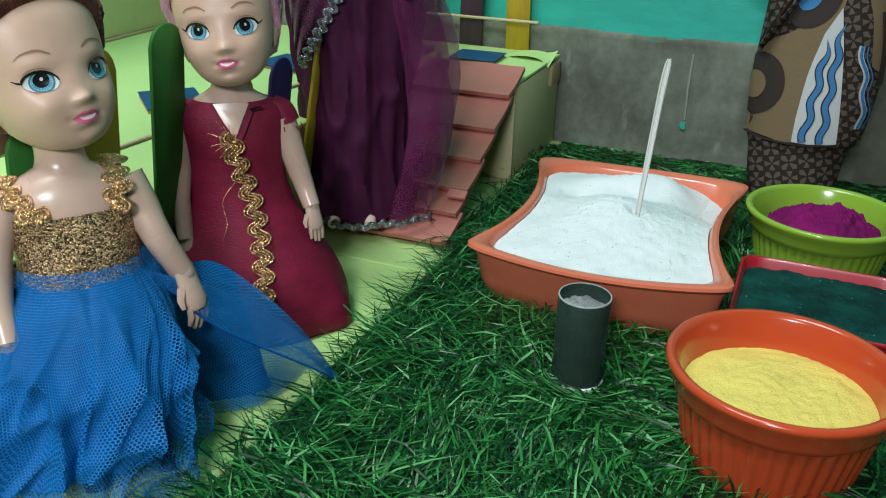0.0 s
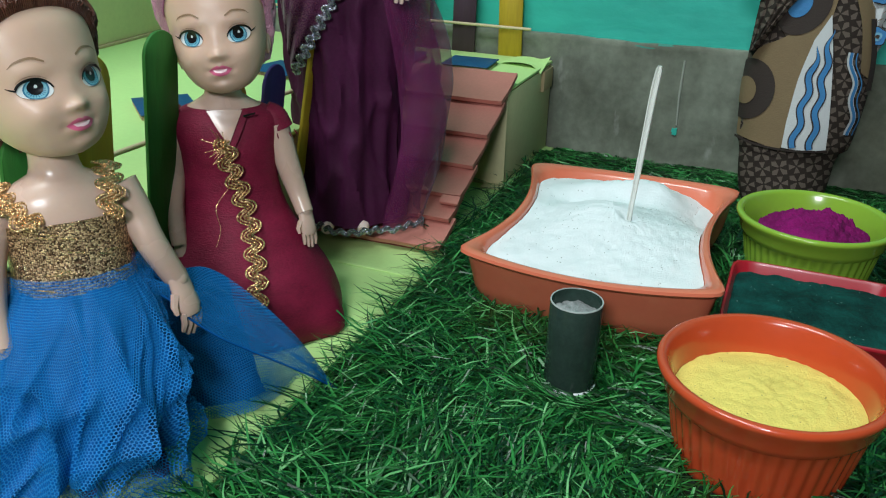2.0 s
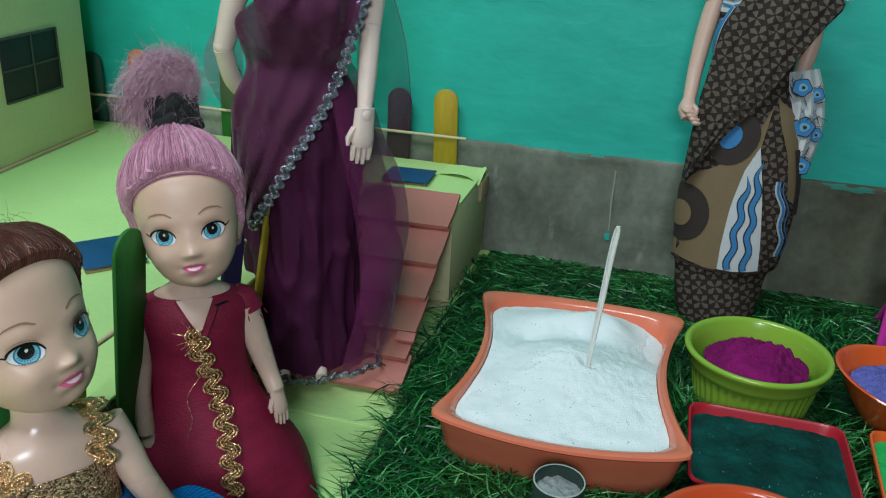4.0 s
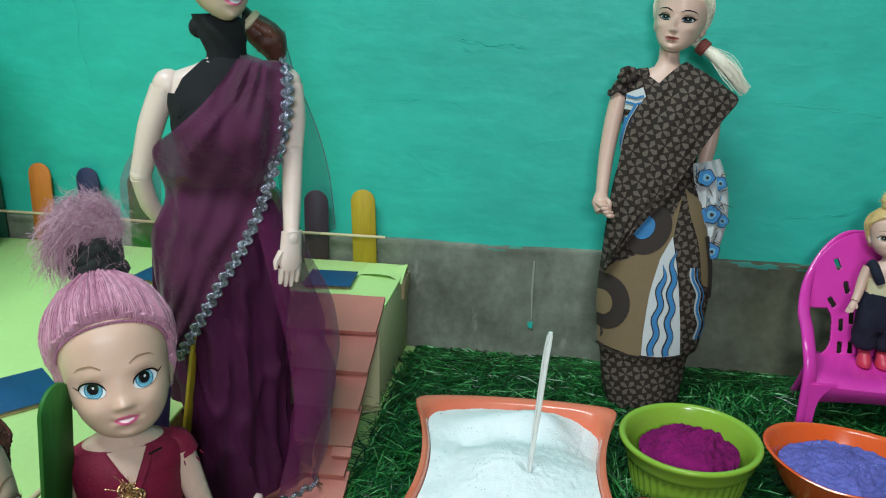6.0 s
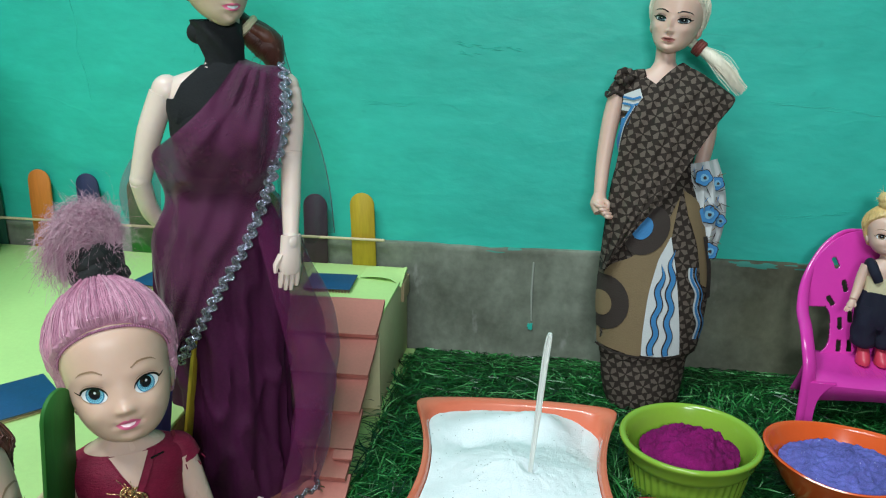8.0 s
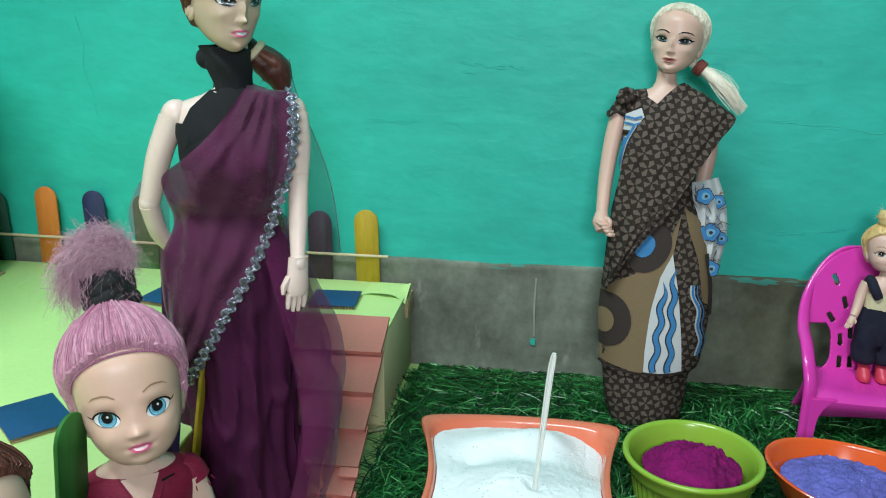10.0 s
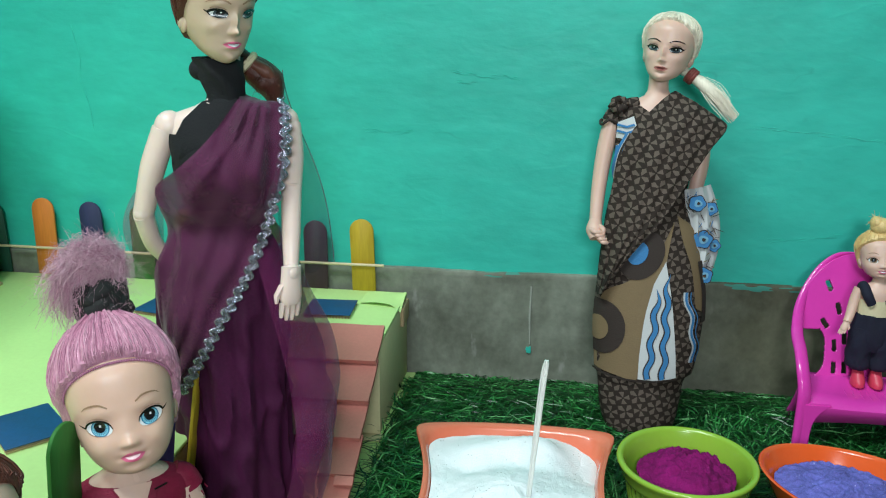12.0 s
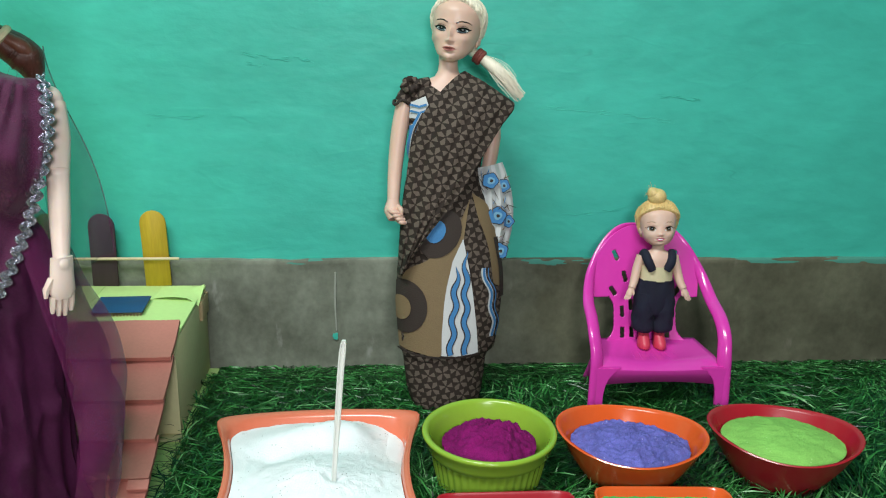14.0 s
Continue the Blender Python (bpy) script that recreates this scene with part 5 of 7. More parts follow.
def braid(bm, path, width, loops, radius, mi, face):
    """Wavy cord trimming: parallel cords that weave along a path. face(p) gives the outward normal."""
    path = [Vector(p) for p in path]
    lens = np.cumsum([0] + [(b - a).length for a, b in zip(path, path[1:])])
    n = loops * 14
    for shift in (-0.30, -0.10, 0.10, 0.30):
        pts = []
        for i in range(n + 1):
            s = lens[-1] * i / n
            k = min(len(path) - 2, max(0, int(np.searchsorted(lens, s) - 1)))
            f = (s - lens[k]) / max(1e-9, lens[k + 1] - lens[k])
            p = path[k].lerp(path[k + 1], f)
            t = (path[min(k + 2, len(path) - 1)] - path[max(k - 1, 0)]).normalized()
            nrm = Vector(face(p))
            w = t.cross(nrm).normalized()
            a = 2 * math.pi * loops * i / n
            # cords keep their order across the wave
            dx = math.cos(a)
            pts.append(p + w * width * (0.27 * math.sin(a) + shift * 0.75) + t * (width * 0.30 * shift * -dx) + nrm * (0.0006 + 0.00025 * math.sin(3 * a + 9 * shift)))
        sweep(bm, pts, radius, 5, mi)


def place(ob, m):
    ob.matrix_world = m
    return ob


def maroon_doll():
    """Standing child doll, feet at the origin, looking to -y."""
    bm, rng = bmesh.new(), random.Random(11)
    mats = [GLOSSY, PINKHAIR, EYEWHITE, IRIS, PUPIL, LIP, BROW, MAROON, GOLD, SCRUNCH, FUZZ, PINKLIGHT, PINKDARK, TEETH, SKIN, IRISRIM]
    idx = dict(skin=14, hair=1, white=2, iris=3, black=4, lip=5, brow=6, teeth=13, rim=15)
    hm = pose(0.0026, -0.0053, 0.1086, -12.6, -6.2, -2.6) @ Matrix.Diagonal((0.0490, 0.0490, 0.0558, 1))
    head(bm, hm, CHILD, idx, True, 0.80, True, 0.060, 0.32, 1000, (1, 1, 1, 1, 1, 11, 11, 12))
    # cord of stitches along the hairline
    for i in range(57):
        a = -1.22 + 2.44 * i / 56
        z = hair_low(a, 0.80, 0.32) - 0.002
        xc, rx, yc, ry = CHILD.at(z)
        sn, cs = CHILD.round(a)
        blob(bm, (xc + (rx + 0.012) * sn, yc - (ry + 0.012) * cs, z), (0.010, 0.009, 0.012), 12, hm, 5)
    # black scrunchie
    crown = hm @ Vector((0.025, 0.10, 1.165))
    axis = (hm.to_3x3() @ Vector((-0.05, -0.12, 1))).normalized()
    ux = axis.cross(Vector((0, 1, 0))).normalized()
    uy = axis.cross(ux)
    for k in range(4):
        ring = []
        for a in np.linspace(0, 2 * math.pi, 25):
            r = 0.0066 + 0.0010 * math.sin(5 * a + 1.7 * k)
            ring.append(crown + ux * (r * math.cos(a)) + uy * (r * math.sin(a)) + axis * (-0.0030 + 0.0029 * k + 0.0012 * math.sin(4 * a + 2 * k)))
        sweep(bm, ring, [0.0037 + 0.0007 * math.sin(2.9 * j + 2 * k) for j in range(25)], 8, 9)
    # tuft that rises from the tie and falls over to one side
    tie = crown + axis * 0.006
    way = -ux if (hm.to_3x3() @ Vector((1, 0, 0))).dot(ux) > 0 else ux
    arc = [tie + axis * h + way * w for h, w in ((-0.003, -0.001), (0.005, -0.0045), (0.0100, -0.0040), (0.0115, 0.0010), (0.0080, 0.0068), (0.001, 0.0108), (-0.0080, 0.0125))]
    body_path = spline(arc, 6)
    sweep(bm, body_path, [0.0012 + 0.0022 * math.sin(math.pi * min(1, 0.1 + i / len(body_path))) for i in range(len(body_path))], 14, 10)
    for k in range(2600):
        spread = Vector((rng.gauss(0, 1), rng.gauss(0, 1), rng.gauss(0, 1)))
        spread *= 0.0068 * rng.uniform(0.3, 1.0) / max(0.4, spread.length)
        reach = rng.uniform(0.45, 1.0)
        pts = []
        for i in range(7):
            p = body_path[int(reach * i / 6 * (len(body_path) - 1))]
            w = (0.45, 0.85, 1.15, 1.2, 1.15, 1.1, 1.3)[i]
            pts.append(p + spread * w + Vector((rng.gauss(0, 1), rng.gauss(0, 1), rng.gauss(0, 1))) * (0.0005 + 0.0005 * i))
        sweep(bm, spline(pts, 3), rng.uniform(0.00003, 0.00008), 3, rng.choice((10, 10, 10, 11, 12)))
    roots = [p + Vector((rng.gauss(0, 0.003), rng.gauss(0, 0.003), rng.gauss(0, 0.003))) for p in body_path[6:] for _ in range(3)]
    strands(bm, rng, roots, -way * 0.1 + axis * 0.1, 700, 0.015, 0.00003, 10, 0.8, 8)
    strands(bm, rng, [tie + axis * 0.001, tie + axis * 0.005 - way * 0.002], axis * 0.55 - way * 0.75, 520, 0.021, 0.00004, 10, 0.55, 8)
    strands(bm, rng, [tie - axis * 0.012 - uy * 0.008, tie - axis * 0.012 + uy * 0.008], (0, -0.3, 0.2), 24, 0.02, 0.00005, 10, 0.9)
    # neck and chest
    body(bm, Prof([(0.085, 0, 0.016, 0.001, 0.010), (0.094, 0, 0.0175, 0.001, 0.0096), (0.1005, 0, 0.0160, 0.001, 0.0094), (0.1030, 0, 0.0128, 0.001, 0.0086), (0.1055, 0, 0.0086, 0.0, 0.0074), (0.110, 0, 0.0070, 0.0, 0.0068), (0.118, 0, 0.0072, 0.0, 0.0070)]), 0.085, 0.118, 14, 28, 0)
    dress = Prof([(0.0, 0.001, 0.0455, -0.008, 0.0275), (0.004, 0.001, 0.0475, -0.008, 0.0290), (0.014, 0.002, 0.0455, -0.007, 0.0280), (0.028, 0.002, 0.0395, -0.006, 0.0240), (0.045, 0.002, 0.0285, -0.003, 0.0185), (0.058, 0.001, 0.0225, -0.001, 0.0145),
                  (0.072, 0.000, 0.0205, 0.0, 0.0130), (0.084, 0.0, 0.0215, 0.0, 0.0130), (0.093, 0.0, 0.0235, 0.0005, 0.0118), (0.0985, 0.0, 0.0225, 0.001, 0.0098), (0.1025, 0.0, 0.0135, 0.001, 0.0088)])
    body(bm, dress, 0.0, 0.1015, 40, 56, 7, lambda a, z: (0.030 * math.sin(3 * a + 0.8) + 0.022 * math.sin(7 * a + z * 60) + 0.10 * math.exp(-((a - 1.05) / 0.24) ** 2) * max(0, 1 - z / 0.03)) * max(0, 1 - z / 0.06) + 0.012 * noise.noise((a * 2, z * 90, 2)))
    decal(bm, dress, [(-0.0068, 0.1012), (0.0, 0.1016), (0.0072, 0.1012), (0.0044, 0.0950), (0.0012, 0.0875), (-0.0028, 0.0940)], 0.0006, 0)
    bm2 = [(-0.0085, 0.1012), (-0.0050, 0.0945), (0.0010, 0.0865), (0.0058, 0.0945), (0.0085, 0.1012)]
    band(bm, dress, line2(bm2, 6), 0.0022, 0.0012, 7)
    for s in (-1, 1):
        # cap sleeve
        limb(bm, [(s * 0.0165, 0.0008, 0.0985), (s * 0.0205, 0.0006, 0.0955), (s * 0.0225, 0.0, 0.0905)], [0.0046, 0.0057, 0.0060], 7)
        for k in range(7):
            a = k * 0.9
            sweep(bm, [(s * 0.0225 + 0.006 * math.cos(a), 0.006 * math.sin(a), 0.0900), (s * 0.0230 + 0.0068 * math.cos(a), 0.0068 * math.sin(a), 0.0880)], 0.0003, 3, 7)
    limb(bm, [(-0.0205, 0.0, 0.0930), (-0.0225, -0.002, 0.0760), (-0.0240, -0.007, 0.0600), (-0.0225, -0.013, 0.0440)], [0.0058, 0.0056, 0.0050, 0.0042, 0.0036], 0)
    palm(bm, (-0.0223, -0.0135, 0.0430), (0.08, -0.25, -1), (0.8, -0.6, 0.1), 0.0115, 0)
    limb(bm, [(0.0205, 0.0, 0.0930), (0.0245, -0.001, 0.0770), (0.0285, -0.003, 0.0630), (0.0315, -0.008, 0.0540)], [0.0058, 0.0056, 0.0050, 0.0042, 0.0038], 0)
    palm(bm, (0.0317, -0.0085, 0.0530), (0.15, -0.35, -1), (-0.8, -0.5, 0.1), 0.0120, 0)
    # gold trimming down the front
    trim = [dress.front(x, z, 0.0016) for x, z in line2([(-0.0005, 0.0905), (0.0008, 0.0800), (0.0035, 0.0700), (0.0068, 0.0560), (0.0085, 0.0420), (0.0088, 0.0300), (0.0085, 0.0225)], 8)]
    braid(bm, trim, 0.0092, 9, 0.00048, 8, lambda p: (0.12, -1, 0.15))
    for k in range(11):
        a = rng.uniform(1.7, 4.3)
        p = dress.front(0.0, 0.086, 0.0020)
        q = p + Vector((math.cos(a) * 0.010 * rng.uniform(0.5, 1.1), -0.0015, math.sin(a) * 0.010 * rng.uniform(0.5, 1.1) + 0.002))
        sweep(bm, spline([p, p.lerp(q, 0.5) + Vector((0, -0.001, 0.001)), q], 3), 0.00016, 3, 8)
    sweep(bm, spline([dress.front(0.0, 0.070, 0.002), dress.front(-0.0050, 0.062, 0.003), dress.front(-0.0040, 0.053, 0.0025), dress.front(-0.0062, 0.046, 0.002)], 6), 0.00014, 3, 8)
    sweep(bm, [dress.front(0.0068, 0.0995, 0.003), dress.front(0.0110, 0.1002, 0.003)], 0.0004, 5, 4)
    ob = part("doll", bm, mats)
    return tagged(ob, "child doll with lilac hair in a maroon dress with gold trimming", "doll", "dolls")


place(maroon_doll(), pose(-0.1475, -0.3340, 0.0, 0, 0, 34))


def net_sheet(bm, rows, mi, closed=False, wide=None):
    """A sheet of net with its weave mapped in metres across and along it."""
    lay = bm.loops.layers.uv.verify()
    grid = loft(bm, rows, mi, (False, False), closed)
    n, along, where = len(rows[0]), [0.0] * len(rows[0]), {}
    for k, row in enumerate(grid):
        across = 0.0
        for i, v in enumerate(row):
            if k:
                along[i] += (v.co - grid[k - 1][i].co).length
            if i:
                across += (v.co - row[i - 1].co).length
            where[v] = (wide * i / n if wide else across, along[i])
    for row in grid:
        for v in row:
            for lp in v.link_loops:
                lp[lay].uv = where[v]
    if closed:
        for row in grid:
            for lp in row[0].link_loops:
                if any(v in (r[-1] for r in grid) for v in lp.face.verts):
                    lp[lay].uv = (wide, where[row[0]][1])
    return grid


def blue_doll():
    """Child doll sitting up against the fence, built about her waist, looking to -y."""
    bm, rng = bmesh.new(), random.Random(12)
    bm.loops.layers.uv.new("map")
    mats = [GLOSSY, BROWNHAIR, EYEWHITE, IRIS, PUPIL, LIP, BROW, GOLDCLOTH, GOLD, TULLE, BROWNLIGHT, TEETH, TULLEDEEP, SKIN, IRISRIM, PURPLE]
    idx = dict(skin=13, hair=1, white=2, iris=3, black=4, lip=5, brow=6, teeth=11, rim=14)
    lean = Matrix.Rotation(radians(-8), 4, "X") @ Matrix.Rotation(radians(-1), 4, "Y")
    hm = pose(0.0023, 0.0047, 0.0382, -17.8, -2.9, 25.0) @ Matrix.Diagonal((0.0503, 0.0503, 0.0545, 1))
    head(bm, hm, CHILD, idx, True, 0.80, True, 0.050, 0.36, 800, (1, 1, 10), 0.0, False)
    # rooted tufts along the hairline and flyaway threads
    for k in range(90):
        a = -1.3 + 2.6 * k / 89
        z = hair_low(a, 0.80, 0.36) + 0.002
        xc, rx, yc, ry = CHILD.at(z)
        sn, cs = CHILD.round(a)
        p0 = hm @ Vector((xc + (rx + 0.004) * sn, yc - (ry + 0.004) * cs, z))
        p1 = hm @ Vector((xc + (rx + 0.040) * sn, yc - (ry + 0.040) * cs, z + 0.055))
        sweep(bm, [p0, p0.lerp(p1, 0.5), p1], [0.0003, 0.0006, 0.0002], 4, rng.choice((1, 10)))
    roots = [hm @ Vector((0.25 * math.cos(a), 0.05 + 0.25 * math.sin(a), 1.0)) for a in np.linspace(0, 6.2, 18)]
    strands(bm, rng, roots, (0, 0.2, 0.5), 50, 0.012, 0.00007, 1, 0.9)
    # swept-back hair behind the head
    limb(bm, [hm @ Vector((0, 0.40, 0.75)), hm @ Vector((-0.05, 0.58, 0.40)), hm @ Vector((-0.05, 0.55, 0.05))], [0.014, 0.015, 0.008], 1)
    torso = Prof([(-0.012, 0, 0.0190, 0.0, 0.0134), (0.0, 0, 0.0182, 0.0, 0.0130), (0.010, 0, 0.0182, 0.0, 0.0126), (0.019, 0, 0.0190, 0.0, 0.0122), (0.0265, 0, 0.0188, 0.0005, 0.0112), (0.0310, 0, 0.0132, 0.001, 0.0094), (0.0345, 0, 0.0080, 0.001, 0.0078), (0.050, 0, 0.0074, 0.001, 0.0074)])
    body(bm, torso, -0.012, 0.050, 26, 40, 0, None, lean)
    bodice = lambda a, z: 0.02 * noise.noise((a * 3, z * 200, 1))
    body(bm, torso, -0.008, 0.0190, 16, 48, 7, bodice, lean, (False, False), 0.0011)
    for s, pts in ((-1, [(-0.0090, 0.0185), (-0.0130, 0.0225), (-0.0165, 0.0280)]), (1, [(0.0115, 0.0180), (0.0130, 0.0240), (0.0138, 0.0300)])):
        path = [lean @ torso.front(x, z, 0.0012) for x, z in line2(pts, 6)]
        top = path[-1]
        path += [top + lean.to_3x3() @ Vector((s * 0.001, 0.007, 0.0035)), top + lean.to_3x3() @ Vector((s * 0.001, 0.014, -0.001))]
        braid(bm, path, 0.0088, 5, 0.00052, 8, lambda p: lean.to_3x3() @ Vector((0, -0.8, 0.6)))
    # gold threads across the bodice
    for k in range(12):
        z0 = -0.001 + 0.0185 * rng.random()
        x0 = rng.uniform(-0.015, 0.011)
        band(bm, torso, [(x0, z0), (x0 + 0.002, z0 - 0.0006), (x0 + 0.0045, z0 - 0.0012)], 0.0005, 0.0022, 8, lean)
    limb(bm, [lean @ Vector((-0.0180, 0, 0.0262)), Vector((-0.0240, -0.001, 0.012)), Vector((-0.0265, -0.008, -0.004)), Vector((-0.0262, -0.0165, -0.016))], [0.0062, 0.0060, 0.0052, 0.0046, 0.0040], 0)
    palm(bm, (-0.0262, -0.0168, -0.0168), (0.08, -0.30, -1), (0.95, -0.2, 0.1), 0.0128, 0, 0.5)
    limb(bm, [lean @ Vector((0.0182, 0, 0.0265)), Vector((0.0215, 0.000, 0.016)), Vector((0.0245, -0.0045, 0.0065)), Vector((0.0315, -0.0060, -0.0085))], [0.0062, 0.0060, 0.0054, 0.0050, 0.0042], 0)
    palm(bm, (0.0318, -0.0075, -0.0093), (0.22, -0.35, -1), (-0.80, -0.55, 0.1), 0.0152, 0, 0.9)
    # feet in plum shoes under the net
    for s in (-1, 1):
        limb(bm, [(s * 0.009, -0.008, -0.030), (s * 0.010, -0.014, -0.056)], [0.0060, 0.0050], 0)
        limb(bm, [(s * 0.010 + 0.001, -0.012, -0.0630), (s * 0.011 + 0.001, -0.024, -0.0640), (s * 0.012 + 0.002, -0.0340, -0.0645)], [0.0050, 0.0052, 0.0030], 15)
    # gathered net skirt: two layers with deep soft folds
    skirt = Prof([(-0.0690, -0.021, 0.0355, -0.019, 0.0320), (-0.058, -0.018, 0.0375, -0.018, 0.0325), (-0.040, -0.012, 0.0365, -0.015, 0.0315), (-0.024, -0.006, 0.0325, -0.011, 0.0270), (-0.012, -0.002, 0.0272, -0.007, 0.0215), (-0.003, 0.0, 0.0218, -0.002, 0.0155), (0.004, 0.0, 0.0198, 0.0, 0.0142)])

    def deep(a, z):
        k = min(1, max(0.12, -z / 0.030))
        w = a + 0.5 * noise.noise((math.cos(a) * 1.6, math.sin(a) * 1.6, z * 30)) + 9 * z * noise.noise((a * 0.8, 0, 7))
        big = 0.10 * math.sin(3 * w + 0.4 + 20 * z) + 0.12 * noise.noise((a * 1.7 + 30 * z, z * 24, 8))
        sway = 1.5 * noise.noise((math.cos(a) * 1.3, math.sin(a) * 1.3, z * 22 + 3))
        sharp = 0.15 * (0.5 + 0.5 * math.cos(6 * w + 16 * z + sway)) ** 2 + 0.09 * (0.5 + 0.5 * math.cos(9 * w - 22 * z + 2 + sway)) ** 2
        fine = 0.030 * math.sin(13 * w + 2.0) * max(0.25, 1 + z / 0.05) + 0.010 * math.sin(31 * w)
        # crumples that run slantwise from the waist
        slant = a * 1.1 + 16 * z
        ridge = 1 - abs(noise.noise((slant * 1.5, z * 26 - a * 0.6, 5))) * 2.6
        crease = 1 - abs(noise.noise((a * 2.6 - 40 * z, z * 34, 11))) * 3.0
        crumple = 0.22 * max(0, ridge) ** 2 + 0.12 * max(0, crease) ** 2 - 0.10
        return (big + sharp + crumple) * k + fine * min(1, max(0.5, -z / 0.01))

    def rings(fold, z0, z1, n, seg, grow=0.0):
        out = []
        for k in range(n + 1):
            z = z0 + (z1 - z0) * k / n
            xc, rx, yc, ry = skirt.at(z)
            out.append([Vector((xc + (rx + grow) * (1 + fold(a, z)) * math.sin(a), yc - (ry + grow) * (1 + fold(a, z)) * math.cos(a), z)) for a in (2 * math.pi * i / seg for i in range(seg))])
        return out

    net_sheet(bm, rings(deep, 0.003, -0.0680, 76, 250), 9, True, 0.30)
    # the inner layer is an added dark lining that fills the gaps
    inner = lambda a, z: deep(a, z) - 0.03 + 0.015 * math.sin(17 * a) * min(1, -z / 0.02 if z < 0 else 0)
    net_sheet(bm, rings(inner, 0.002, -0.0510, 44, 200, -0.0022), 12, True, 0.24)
    # puff of gathers at her side
    for k in range(4):
        loop = [Vector((0.0185 + 0.0018 * k + 0.0022 * math.cos(a), -0.0105 + 0.003 * k + 0.0012 * math.sin(a), 0.0000 + 0.0052 * math.sin(a) - 0.001 * k)) for a in np.linspace(-1.4, 2.4, 12)]
        sweep(bm, loop, lerp_radii([0.0006, 0.0018, 0.0020, 0.0006], 12), 8, 9)
    # the net spread out to her side: one sheet down to the board, a flap folded over it
    tip = Vector((0.0864, -0.0133, -0.0655))
    crest = spline([(0.0170, 0.001, -0.0010), (0.0294, 0.0000, -0.0075), (0.0363, 0.0015, -0.0079), (0.0449, 0.0035, -0.0107), (0.0558, -0.0002, -0.0196), (0.0717, -0.0086, -0.0387), tip], 8)
    foot = spline([(0.0160, -0.004, -0.0640), (0.0260, -0.0060, -0.0660), (0.0340, -0.0080, -0.0670), (0.0525, -0.0104, -0.0675), (0.0660, -0.0040, -0.0680), (0.0790, 0.0040, -0.0675), tip + Vector((0, 0.001, -0.001))], 8)
    fold = spline([(0.0200, -0.0080, -0.0080), (0.0270, -0.0100, -0.0130), (0.0320, -0.0120, -0.0200), (0.0417, -0.0150, -0.0291), (0.0501, -0.0148, -0.0359), (0.0719, -0.0188, -0.0508), tip + Vector((0, -0.001, 0.0005))], 8)
    under = [p.lerp(q, 0.94) + Vector((0, 0.003, 0)) for p, q in zip(crest, foot)]
    middle = [p.lerp(q, 0.985) + Vector((0.0004, 0.0015, 0)) for p, q in zip(crest, foot)]
    near = int(len(crest) * 0.62)
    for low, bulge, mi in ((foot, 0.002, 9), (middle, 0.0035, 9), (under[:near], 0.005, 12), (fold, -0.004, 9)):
        rows = []
        for k, (p, q) in enumerate(zip(crest, low)):
            row = []
            for j in range(25):
                v = j / 24
                c = p.lerp(q, v)
                ease = math.sin(math.pi * v) * min(1, (len(crest) - 1 - k) / 8)
                row.append(c + Vector((0.0008 * math.sin(9 * v + 0.3 * k) * ease, bulge * ease, (0.0016 * math.sin(v * 13 + 0.12 * k) + 0.0010 * math.sin(v * 27 - 0.2 * k)) * ease)))
            rows.append(row)
        net_sheet(bm, rows, mi)
    sweep(bm, [p + Vector((0, -0.0004, 0)) for p in fold], 0.00045, 5, 12)
    ob = part("doll", bm, mats)
    return tagged(ob, "auburn haired doll in a gold bodice and blue tulle skirt", "doll", "dolls")


place(blue_doll(), pose(-0.1375, -0.4350, 0.0700, 0, 0, 52))


